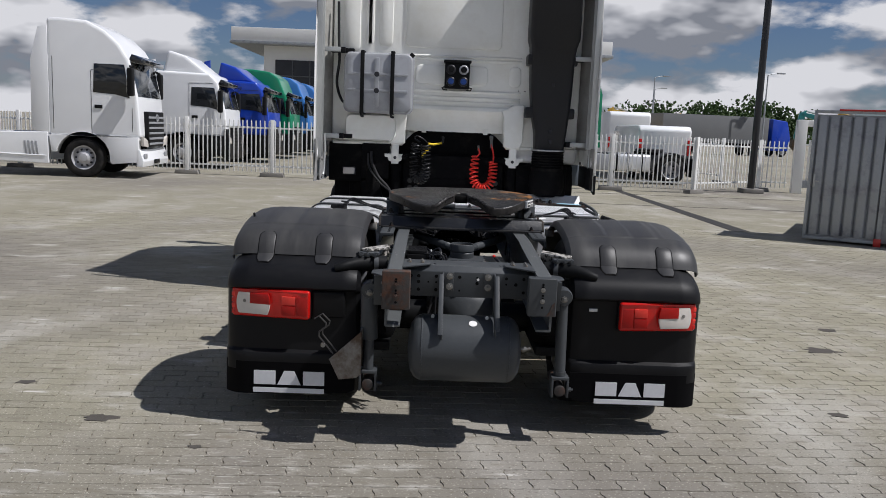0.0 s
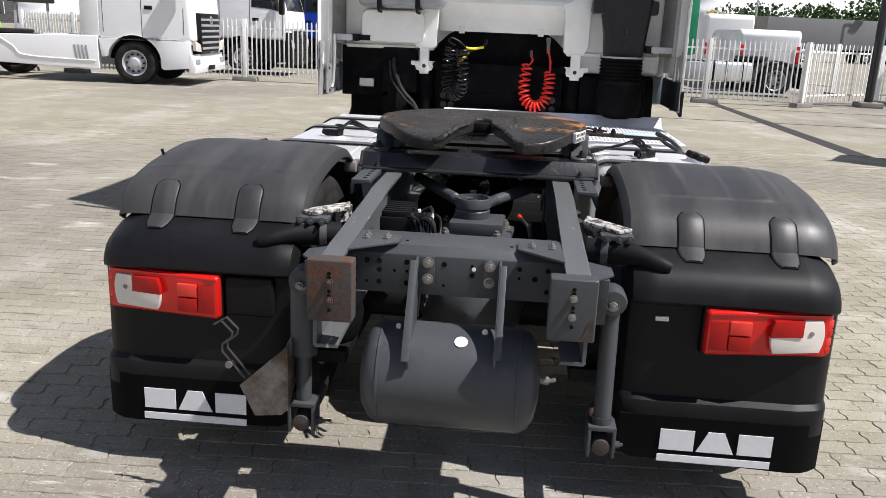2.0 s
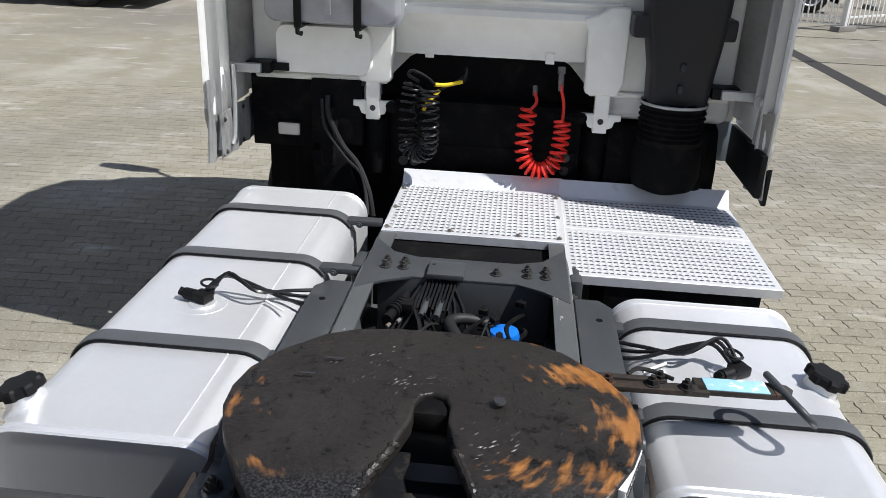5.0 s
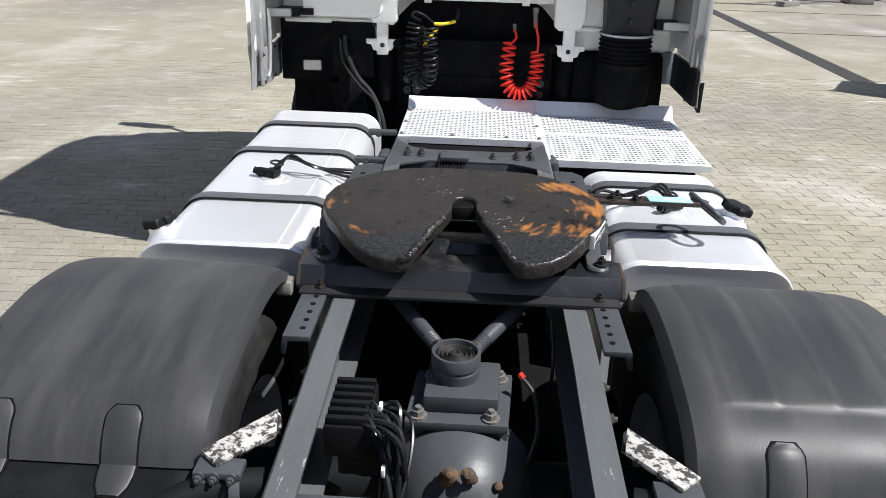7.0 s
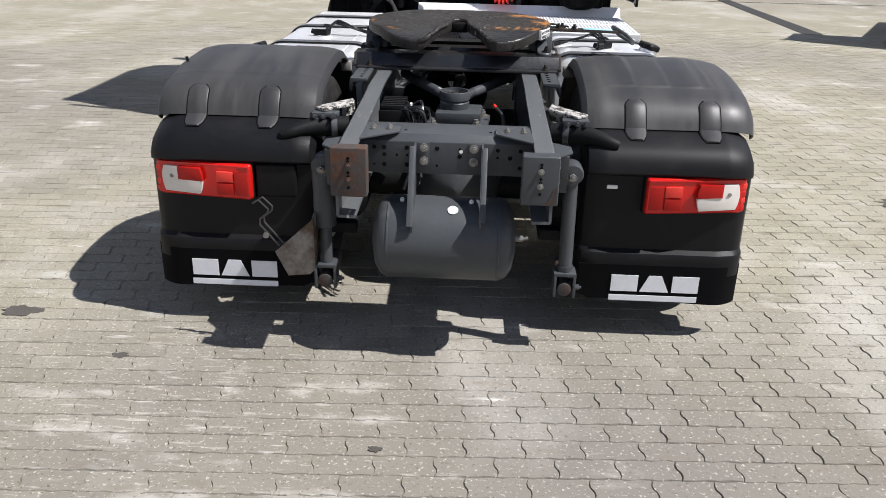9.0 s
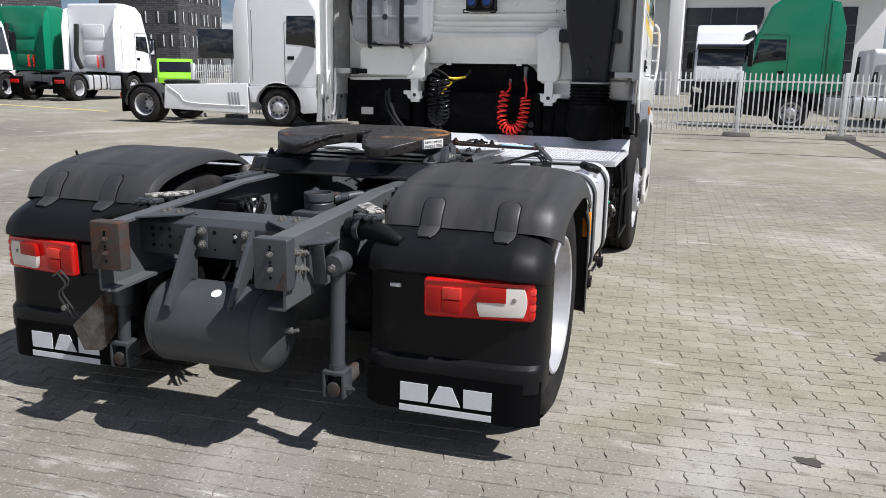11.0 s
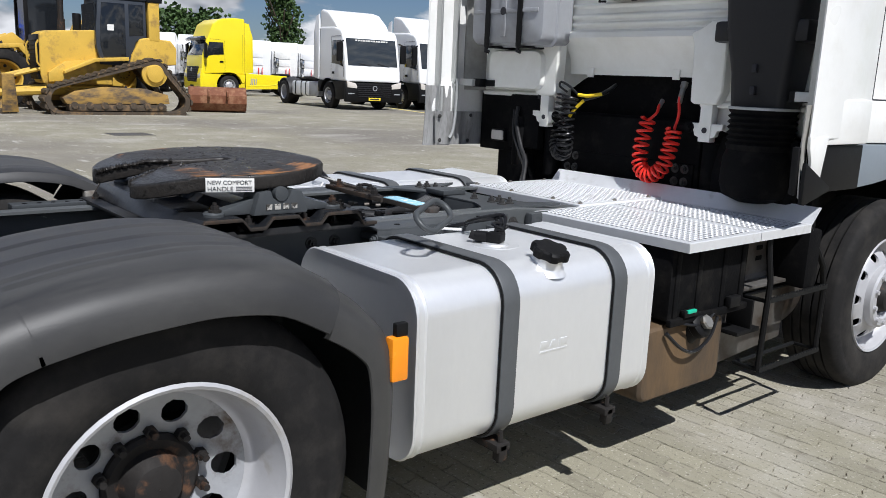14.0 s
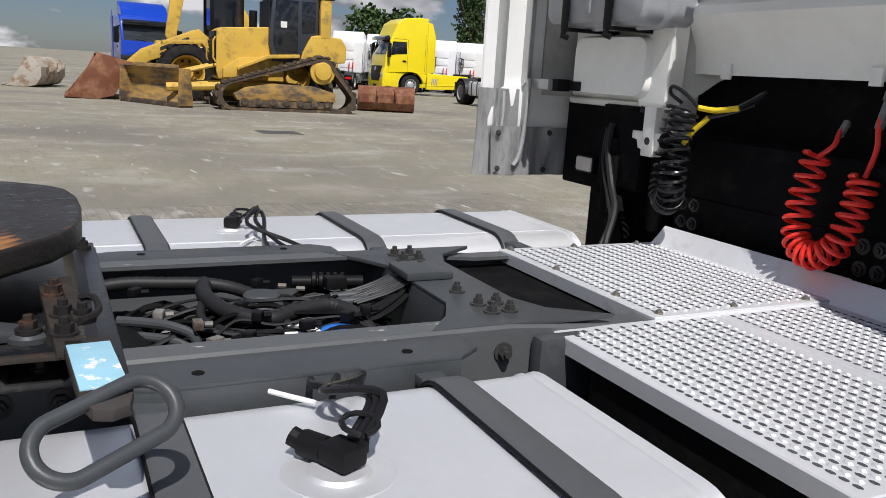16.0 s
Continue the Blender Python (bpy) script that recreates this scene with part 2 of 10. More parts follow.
    "adblue": mat("mud_stained_tank_plastic", (0.125, 0.08, 0.042), 0.6, var=0.2, scale=4, bump=0.1, col2=(0.03, 0.028, 0.027), amount=0.47, edge=0.16, scale2=2.6, stretch=(1.5, 1.5, 0.5)),
    # base darkened to stand in for the deck's shadow on the shield
    "shield": mat("brushed_heat_shield", (0.20, 0.195, 0.185), 0.45, 0.6, var=0.2, col2=(0.075, 0.055, 0.04), amount=0.5, edge=0.14, scale2=5),
    "hose": mat("ribbed_black_hose", (0.016, 0.016, 0.017), 0.55, var=0.2),
    "cable_white": mat("white_cable_tag", (0.75, 0.75, 0.73), 0.5),
    "glass": mat("dark_cab_glass", (0.012, 0.014, 0.017), 0.06, var=0.1, coat=0.6),
    "chrome": mat("mirror_glass", (0.75, 0.77, 0.8), 0.06, 1.0, var=0.02),
}


def paint(name, col, **k):
    return mat(name, col, k.pop("rough", 0.32), var=k.pop("var", 0.05), scale=1.2, coat=k.pop("coat", 0.35), **k)


# ---- mesh helpers ----


SCRATCH = bpy.data.meshes.new("scratch")


def merged(bm, tmp):
    """Moves one bmesh into another."""
    tmp.to_mesh(SCRATCH)
    tmp.free()
    bm.from_mesh(SCRATCH)


def bevelled(tmp, bev, seg=2, angle=25):
    if bev > 0:
        bmesh.ops.recalc_face_normals(tmp, faces=tmp.faces)
        es = [e for e in tmp.edges if len(e.link_faces) == 2 and e.calc_face_angle(0) > radians(angle)]
        bmesh.ops.bevel(tmp, geom=es, offset=bev, segments=seg, profile=0.6, affect='EDGES', clamp_overlap=True)


def box(bm, x, y, z, bev=0.0, seg=2, m=None):
    tmp = bmesh.new()
    bmesh.ops.create_cube(tmp, size=1.0)
    c = Vector(((x[0] + x[1]) / 2, (y[0] + y[1]) / 2, (z[0] + z[1]) / 2))
    s = (abs(x[1] - x[0]), abs(y[1] - y[0]), abs(z[1] - z[0]))
    for v in tmp.verts:
        v.co = Vector((v.co.x * s[0], v.co.y * s[1], v.co.z * s[2])) + c
    bevelled(tmp, bev, seg)
    if m is not None:
        tmp.transform(m)
    merged(bm, tmp)
    return bm


AX = {"x": (1, 2, 0), "y": (0, 2, 1), "z": (0, 1, 2)}


def prism(bm, pts, axis, a, b, bev=0.0, seg=2, m=None):
    """A polygon in the plane across an axis, drawn out from a to b. The plane's own axes: x -> (y, z); y -> (x, z); z -> (x, y)."""
    u, v, w = AX[axis]
    tmp = bmesh.new()
    rings = []
    for h in (a, b):
        ring = []
        for p in pts:
            co = [0, 0, 0]
            co[u], co[v], co[w] = p[0], p[1], h
            ring.append(tmp.verts.new(co))
        rings.append(ring)
    tmp.faces.new(rings[0])
    tmp.faces.new(list(reversed(rings[1])))
    k = len(pts)
    for i in range(k):
        tmp.faces.new((rings[0][i], rings[1][i], rings[1][(i + 1) % k], rings[0][(i + 1) % k]))
    bmesh.ops.recalc_face_normals(tmp, faces=tmp.faces)
    bevelled(tmp, bev, seg)
    if m is not None:
        tmp.transform(m)
    merged(bm, tmp)
    return bm


def frame_of(way):
    w = Vector(way).normalized()
    s = Vector((0, 0, 1)) if abs(w.z) < 0.9 else Vector((1, 0, 0))
    a = w.cross(s).normalized()
    return a, w.cross(a).normalized()


def loft(bm, rings, cap=True, closed=False):
    vs = [[bm.verts.new(p) for p in r] for r in rings]
    k = len(vs[0])
    steps = list(zip(vs, vs[1:])) + ([(vs[-1], vs[0])] if closed else [])
    fs = []
    for r, q in steps:
        for i in range(k):
            fs.append(bm.faces.new((r[i], r[(i + 1) % k], q[(i + 1) % k], q[i])))
    if cap and not closed:
        fs.append(bm.faces.new(list(reversed(vs[0]))))
        fs.append(bm.faces.new(vs[-1]))
    bmesh.ops.recalc_face_normals(bm, faces=fs)
    return bm


def cyl(bm, p0, p1, r, seg=16, r2=None, bev=0.0):
    p0, p1 = Vector(p0), Vector(p1)
    a, b = frame_of(p1 - p0)
    r2 = r if r2 is None else r2
    tmp = bmesh.new()
    ang = [2 * math.pi * i / seg for i in range(seg)]
    loft(tmp, [[p + (a * math.cos(t) + b * math.sin(t)) * q for t in ang] for p, q in ((p0, r), (p1, r2))])
    bevelled(tmp, bev, 2, 40)
    merged(bm, tmp)
    return bm


def tube(bm, pts, r, seg=8, closed=False):
    pts = [Vector(p) for p in pts]
    k = len(pts)
    rings, a = [], None
    for i, p in enumerate(pts):
        q0, q1 = (pts[(i - 1) % k], pts[(i + 1) % k]) if closed else (pts[max(i - 1, 0)], pts[min(i + 1, k - 1)])
        w = (q1 - q0).normalized()
        if a is None:
            a = frame_of(w)[0]
        a = (a - w * a.dot(w)).normalized()
        b = w.cross(a)
        rings.append([p + (a * math.cos(t) + b * math.sin(t)) * r for t in (2 * math.pi * j / seg for j in range(seg))])
    return loft(bm, rings, closed=closed)


def curve(pts, k=6, closed=False):
    """A smooth line through points."""
    pts = [Vector(p) for p in pts]
    n = len(pts)
    out = []
    for i in range(n if closed else n - 1):
        g = (lambda j: pts[j % n]) if closed else (lambda j: pts[min(max(j, 0), n - 1)])
        a, b, c, d = g(i - 1), g(i), g(i + 1), g(i + 2)
        for s in range(k):
            t = s / k
            out.append(0.5 * ((2 * b) + (c - a) * t + (2 * a - 5 * b + 4 * c - d) * t * t + (3 * b - a - 3 * c + d) * t ** 3))
    if not closed:
        out.append(pts[-1])
    return out


def lathe(bm, prof, origin, axis, seg=32, cap=False):
    """A profile of (radius, height) turned round an axis through origin."""
    o, w = Vector(origin), Vector(axis).normalized()
    a, b = frame_of(w)
    rings = [[o + w * h + (a * math.cos(t) + b * math.sin(t)) * r for t in (2 * math.pi * i / seg for i in range(seg))] for r, h in prof]
    return loft(bm, rings, cap=cap)


def bolt_shape(bm, p, way, r=0.012, h=0.012):
    p, w = Vector(p), Vector(way).normalized()
    cyl(bm, p - w * 0.004, p + w * 0.004, r * 1.5, 12)
    cyl(bm, p + w * 0.004, p + w * (0.004 + h), r, 6)
    cyl(bm, p + w * (0.004 + h), p + w * (0.004 + h * 1.7), r * 0.55, 8)
    return bm


BOLTS = {}
BOLT_MESHES = {}
SINGLES = {"hose_couplings": "hose_coupling", "grease_holes": "grease_hole", "panel_seams": "panel_seam", "bolt_holes": "bolt_hole", "wheel_nuts": "wheel_nut", "wall_holes": "wall_hole", "shield_slots": "shield_slot", "tank_studs": "tank_stud",
           "snorkel_clips": "snorkel_clip", "hose_fittings": "hose_fitting", "pale_hoses": "pale_hose", "large_hoses": "large_hose", "wall_pressings": "wall_pressing",
           "wall_ribs": "wall_rib", "tank_ribs": "tank_rib", "filter_hoses": "filter_hose", "rim_holes": "rim_hole", "air_lines": "air_line", "module_cables": "module_cable",
           "cable_tags": "cable_tag", "rust_plugs": "rust_plug", "cab_posts": "cab_post", "step_folds": "step_fold", "wall_bays": "wall_bay", "weld_rings": "weld_ring"}


def bolt(bm, p, way, r=0.012, h=0.012):
    """Keeps a bolt in mind for the part that is being built."""
    BOLTS.setdefault(id(bm), []).append((Vector(p), Vector(way).normalized(), r, h))


def bolt_objects(rows, material, parent):
    """Each bolt an object of its own; alike bolts share one mesh."""
    for p, w, r, h in rows:
        key = (round(r, 4), round(h, 4), material)
        if key not in BOLT_MESHES:
            tmp = bmesh.new()
            bolt_shape(tmp, (0, 0, 0), (0, 0, 1), r, h)
            me = bpy.data.meshes.new("bolt")
            tmp.to_mesh(me)
            tmp.free()
            me.materials.append(M[material])
            BOLT_MESHES[key] = me
        ob = new("bolt", BOLT_MESHES[key])
        ob.matrix_basis = Matrix.Translation(p) @ Vector((0, 0, 1)).rotation_difference(w).to_matrix().to_4x4()
        ob.parent = parent


def islands(bm):
    """The separate pieces of a bmesh, each as a bmesh of its own."""
    bm.verts.index_update()
    seen, out = set(), []
    for v in bm.verts:
        if v.index in seen:
            continue
        todo, fs, mine = [v], set(), {}
        seen.add(v.index)
        while todo:
            q = todo.pop()
            mine[q.index] = q
            fs.update(q.link_faces)
            for e in q.link_edges:
                o = e.other_vert(q)
                if o.index not in seen:
                    seen.add(o.index)
                    todo.append(o)
        nb = bmesh.new()
        copy = {i: nb.verts.new(q.co) for i, q in mine.items()}
        for f in fs:
            nb.faces.new([copy[q.index] for q in f.verts])
        out.append(nb)
    bm.free()
    return out


def part(name, bm, material, parent=None, label="", kind="", smooth=32):
    rows = BOLTS.pop(id(bm), [])
    if name == "bolts":
        bm.free()
        return bolt_objects(rows, material, parent)
    if name in SINGLES and kind != "stuff":
        obs = [part(SINGLES[name], b_, material, parent, label, kind, smooth) for b_ in islands(bm)]
        return obs[0]
    for row in rows:
        bolt_shape(bm, *row)
    me = bpy.data.meshes.new(name)
    bm.to_mesh(me)
    bm.free()
    me.materials.append(M[material] if isinstance(material, str) else material)
    me.shade_smooth()
    me.set_sharp_from_angle(angle=radians(smooth))
    ob = new(name, me)
    ob.parent = parent
    if label or kind:
        tagged(ob, label, kind=kind)
    return ob


def thing(name, label, category, group="", at=(0, 0, 0), rz=0.0):
    ob = new(name)
    ob.empty_display_size = 0.2
    ob.matrix_basis = pose(*at, 0, 0, rz)
    return tagged(ob, label, category, group)


def B():
    return bmesh.new()


def rounded(x0, x1, z0, z1, r, n=5):
    """A rounded rectangle, as points (x, z)."""
    out = []
    for cx, cz, a0 in ((x1 - r, z1 - r, 0), (x0 + r, z1 - r, 90), (x0 + r, z0 + r, 180), (x1 - r, z0 + r, 270)):
        for i in range(n + 1):
            t = radians(a0 + 90 * i / n)
            out.append((cx + r * math.cos(t), cz + r * math.sin(t)))
    return out


# ---- the tractor unit in the middle ----
truck = thing("tractor_truck", "white two-axle tractor truck with bare grey chassis, parked on block paving", "truck")


def mirrored(fn):
    """Runs a builder for the two sides of the truck."""
    for s in (-1, 1):
        fn(s)


def arch(s):
    """A mudguard over one pair of rear wheels: rear panel with lamp, top cover, front skirt."""
    xi, xo = 0.56, 1.28
    tall = 0.008 if s < 0 else 0.0

    def shell(path, skirt, name, label="", stuff="mudguard", inner=0.05, puff=0.0, flat=False, wide=0.0):
        xo = 1.28 + wide
        path = [Vector((0, y, z + tall * min(1.0, max(0.0, (z - 0.87) / 0.07)))) for y, z in path]
        pivot = Vector((0, -0.852, 0.70))
        rings = []
        k = len(path)
        for i, p in enumerate(path):
            w = (path[min(i + 1, k - 1)] - path[max(i - 1, 0)]).normalized()
            nrm = Vector((0, -w.z, w.y))
            if flat:
                nrm = Vector((0, -1, 0)) if p.z < 0.715 else (p - pivot) / 0.17
            sk = skirt(i / (k - 1)) if callable(skirt) else skirt
            fl = puff * min(1.0, max(0.0, (p.y + 0.715) / 0.018)) * min(1.0, max(0.0, (0.02 - p.y) / 0.05))
            prof = [(xi, -inner), (xi + 0.004, -0.035), (xi + 0.02, -0.014), (xi + 0.06, -0.003)]
            prof += [(xi + 0.09 + 0.0118 * q, fl * (0.45 + 0.55 * ((q * 0.082) % 1.0) if 1 < q < 41 else 0.0)) for q in range(43)]
            prof += [(xo - 0.12, -0.001), (xo - 0.06, -0.014), (xo - 0.025, -0.036), (xo - 0.007, -0.068), (xo, -0.105), (xo, -sk)]
            ni, no = 3, len(prof) - 4
            outer = [Vector((s * x, 0, 0)) + p + nrm * d for x, d in prof]
            inside = [Vector((s * (x + (0.006 if j < ni else -0.006 if j > no else 0)), 0, 0)) + p + nrm * (d - (0.006 if ni - 1 < j < no + 1 else 0.003)) for j, (x, d) in enumerate(prof)]
            rings.append(outer + inside[::-1])
        bm = B()
        loft(bm, rings)
        return part(name, bm, stuff, truck, label)

    rear = [(-1.052, 0.30), (-1.052, 0.36), (-1.052, 0.386), (-1.048, 0.396), (-1.026, 0.410), (-1.022, 0.55), (-1.022, 0.714), (-1.026, 0.732), (-1.036, 0.740), (-1.050, 0.744), (-1.056, 0.752),
            (-1.053, 0.775), (-1.042, 0.803), (-1.022, 0.831), (-0.998, 0.850), (-0.965, 0.866), (-0.93, 0.880), (-0.89, 0.893), (-0.85, 0.903)]
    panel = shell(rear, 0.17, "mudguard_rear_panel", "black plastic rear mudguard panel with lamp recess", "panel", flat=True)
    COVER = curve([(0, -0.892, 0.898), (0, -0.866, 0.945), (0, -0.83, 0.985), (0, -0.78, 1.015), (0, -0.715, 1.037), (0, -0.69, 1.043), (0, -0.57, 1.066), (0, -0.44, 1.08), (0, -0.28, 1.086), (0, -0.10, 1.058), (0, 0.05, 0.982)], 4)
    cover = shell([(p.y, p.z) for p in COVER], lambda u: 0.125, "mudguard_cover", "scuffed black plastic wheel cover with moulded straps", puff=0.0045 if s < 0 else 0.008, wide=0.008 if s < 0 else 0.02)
    shell([(p.y, p.z) for p in curve([(0, 0.056, 0.968), (0, 0.16, 0.895), (0, 0.235, 0.80), (0, 0.258, 0.65), (0, 0.25, 0.45), (0, 0.235, 0.29)], 4)], lambda u: 0.13 - 0.02 * u, "mudguard_front_skirt")
    # two moulded straps, nearly flush, that clip the cover to the panel
    lift = lambda z: tall * min(1.0, max(0.0, (z - 0.87) / 0.07))
    run = [(-0.962, 0.8685), (-0.94, 0.877), (-0.915, 0.887)] + [(p.y, p.z) for p in COVER if p.y < -0.795]
    run = [Vector((0, y, z + lift(z))) for y, z in run]
    for x in (0.78, 1.09) if s > 0 else (0.775, 1.085):
        def tongue(grow, top, low):
            bm = B()
            rings = []
            for i, p in enumerate(run):
                w = (run[min(i + 1, len(run) - 1)] - run[max(i - 1, 0)]).normalized()
                up = Vector((0, -w.z, w.y))
                hw = (0.024 if i in (0, len(run) - 1) else 0.037 if i in (1, len(run) - 2) else 0.042) + grow
                q = p - w * grow if i == 0 else p + w * grow if i == len(run) - 1 else p
                rings.append([q + Vector((s * (x + a), 0, 0)) + up * b for a, b in ((-hw, low), (-hw, top * 0.5), (-hw + 0.006, top), (hw - 0.006, top), (hw, top * 0.5), (hw, low))])
            return loft(bm, rings)
        st_ = part("cover_strap", tongue(0.0, 0.0065, -0.006), "mudguard", cover)
        # larger dark plate below the strap paints the shade of its gap
        part("strap_gap", tongue(0.0045, 0.0028, -0.006), "black_and_shade", st_)
    # mudflap with its printed badge of plain blocks, bent round the outer corner
    bm = B()
    rings = []
    for u in (0.575, 0.62, 0.80, 1.0, 1.15, 1.20, 1.235, 1.258, 1.272):
        bend = 0.0 if u < 1.16 else 0.062 * ((u - 1.16) / 0.112) ** 2
        low_ = 0.205 - 0.02 * min(1.0, (u - 0.575) / 0.045) - 0.02 * (u - 0.62) / 0.65
        rings.append([Vector((s * u, y_ + bend, z_)) for y_, z_ in ((-1.054, low_), (-1.054, 0.345), (-1.044, 0.345), (-1.044, low_))])
    loft(bm, rings)
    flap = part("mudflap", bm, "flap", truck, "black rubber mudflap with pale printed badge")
    x0 = 0.718 if s > 0 else -1.112
    for a, b, sl in ((0.0, 0.115, 0.0), (0.125, 0.25, 0.035), (0.262, 0.375, 0.0)):
        bm = B()
        prism(bm, [(x0 + a, 0.222), (x0 + b, 0.222), (x0 + b - sl, 0.298), (x0 + a + sl, 0.298)], "y", -1.0545, -1.0575)
        part("badge_block", bm, "badge", flap)
    bm = B()
    prism(bm, [(x0 - 0.004, 0.178), (x0 + 0.375, 0.178), (x0 + 0.375, 0.204), (x0 - 0.004, 0.204)], "y", -1.0545, -1.0575)
    part("badge_bar", bm, "badge", flap)
    # rear lamp, its outer end swept round the corner
    lo, hi = 0.818, 1.238
    cl = lambda a, b: (min(s * a, s * b), max(s * a, s * b))
    bm = B()
    box(bm, cl(lo, hi), (-1.078, -1.02), (0.585, 0.738), 0.016, 3)
    lamp = part("rear_lamp", bm, "red_lens", truck, "red rear lamp cluster with pale reversing lens")
    bm = B()
    box(bm, cl(lo - 0.006, hi + 0.004), (-1.05, -1.0), (0.578, 0.745), 0.012)
    part("lamp_housing", bm, "black", lamp)
    # barrel-shaped clear lens with a tinted quarter
    barrel = []
    for i in range(11):
        v_ = -1 + 0.2 * i
        barrel.append((1.2 + 0.012 * (1 - v_ * v_), 0.660 + v_ * 0.056))
    for i in range(11):
        v_ = 1 - 0.2 * i
        barrel.append((1.04 - 0.012 * (1 - v_ * v_), 0.660 + v_ * 0.056))
    bm = B()
    prism(bm, [(s * a, b) for a, b in barrel], "y", -1.0825, -1.06, 0.003)
    part("reversing_lens", bm, "clear_lens", lamp, "pale clear reversing lens")
    bm = B()
    prism(bm, [(s * a, b) for a, b in ((1.026, 0.660), (1.136, 0.660), (1.136, 0.7165), (1.036, 0.7165), (1.028, 0.69))], "y", -1.0845, -1.06, 0.002)
    part("reflector_field", bm, "red_dark", lamp, "dull red tinted reflector")
    for xa, xb, za, zb, glass in ((0.895, 0.965, 0.662, 0.706, "lamp_glow"), (0.895, 0.965, 0.606, 0.655, "red_dark"), (0.832, 0.888, 0.606, 0.706, "red_dark")):
        bm = B()
        box(bm, cl(xa, xb), (-1.0792, -1.06), (za, zb), 0.001)
        part("brake_field", bm, glass, lamp)
    bm = B()
    box(bm, cl(0.826, 1.222), (-1.0825, -1.06), (0.7235, 0.733), 0.003)
    part("lens_lip", bm, "red_lens", lamp)
    for k in range(4):
        bm = B()
        box(bm, cl(1.221, 1.2405), (-1.079, -1.03), (0.597 + 0.031 * k, 0.622 + 0.031 * k), 0.004)
        part("lens_facet", bm, "lamp_glow" if k % 2 else "red_lens", lamp)
    bm = B()
    lathe(bm, [(0.0005, -0.0833), (0.008, -0.0832), (0.009, -0.08)], (s * 1.166, -1.0, 0.672), (0, 1, 0), 12)
    part("bulb", bm, "grimy", lamp)
    for ob in [lamp] + list(lamp.children):
        for v in ob.data.vertices:
            v.co.y += 0.06 * max(0.0, (abs(v.co.x) - 0.92) / 0.318) ** 1.8
    bm = B()
    box(bm, (s * 0.685 - 0.022, s * 0.685 + 0.022), (-1.03, -1.018), (0.676, 0.692), 0.003)
    part("reflector_tag", bm, "label_white", panel)
    if s < 0:
        bm = B()
        box(bm, cl(0.635, 0.808), (-1.048, -1.015), (0.592, 0.735), 0.02, 3)
        part("lamp_blank", bm, "black", panel)
    # side marker on the front skirt
    if s > 0:
        bm = B()
        box(bm, (1.232, 1.272), (0.205, 0.262), (0.685, 0.812), 0.008)
        mk = part("side_marker_lamp", bm, "amber", truck, "orange side marker lamp")
        bm = B()
        box(bm, (1.24, 1.262), (0.225, 0.265), (0.81, 0.85), 0.006)
        part("lamp_clip", bm, "black", mk)
    else:
        bm = B()
        tube(bm, [(-1.20, -0.55, 0.99), (-1.215, -0.555, 1.04), (-1.225, -0.56, 1.085)], 0.006, 6)
        part("marker_stub", bm, "black", truck)


mirrored(arch)


def tyre_mesh(bm, o, axis, R, half, rim_r, seg=64):
    """A tyre with shoulders, sidewall beads and circumferential grooves."""
    w = half
    prof = [(rim_r, -w * 0.80), (rim_r + 0.02, -w * 0.90), (rim_r + 0.06, -w * 0.98), ((R + rim_r) / 2, -w), (R - 0.075, -w * 0.985), (R - 0.062, -w * 0.965), (R - 0.055, -w * 0.975), (R - 0.03, -w * 0.93), (R - 0.008, -w * 0.84), (R, -w * 0.74)]
    for c in (-0.46, -0.16, 0.16, 0.46):
        prof += [(R + 0.002, (c - 0.035) * w), (R - 0.013, (c - 0.03) * w), (R - 0.013, (c + 0.03) * w), (R + 0.002, (c + 0.035) * w)]
    prof += [(r, -h) for r, h in reversed(prof[:10])]
    lathe(bm, prof, o, axis, seg)
    return bm


def holed_disc(bm, o, axis, r0, r1, rc, rh, n, h0, h1, k=12, dish=0.0, thick=0.012):
    """A ring from r0 (height h0) to r1 (height h1) with n round holes of radius rh at radius rc."""
    o, w = Vector(o), Vector(axis).normalized()
    a, b = frame_of(w)
    half = math.pi / n

    def at(r, t, d=0.0):
        u = (r - r0) / (r1 - r0)
        return o + w * (h0 + (h1 - h0) * u + dish * 4 * u * (1 - u) - d) + (a * math.cos(t) + b * math.sin(t)) * r

    for i in range(n):
        t0 = 2 * half * i
        q = k // 4
        edge = []
        for j in range(q):
            edge.append((r1, t0 - half + 2 * half * j / q))
        for j in range(q):
            edge.append((r1 + (r0 - r1) * j / q, t0 + half))
        for j in range(q):
            edge.append((r0, t0 + half - 2 * half * j / q))
        for j in range(q):
            edge.append((r0 + (r1 - r0) * j / q, t0 - half))
        outer, hole, back = [], [], []
        for r, t in edge:
            outer.append(bm.verts.new(at(r, t)))
            d = Vector((r * math.cos(t - t0) - rc, r * math.sin(t - t0), 0)).normalized() * rh
            px, py = rc + d.x, d.y
            hole.append(bm.verts.new(at(math.hypot(px, py), t0 + math.atan2(py, px))))
            back.append(bm.verts.new(at(math.hypot(px, py), t0 + math.atan2(py, px), thick)))
        m = len(edge)
        for j in range(m):
            bm.faces.new((outer[j], outer[(j + 1) % m], hole[(j + 1) % m], hole[j]))
            bm.faces.new((hole[j], hole[(j + 1) % m], back[(j + 1) % m], back[j]))
    bmesh.ops.remove_doubles(bm, verts=bm.verts, dist=0.0005)
    bmesh.ops.recalc_face_normals(bm, faces=bm.faces)
    return bm


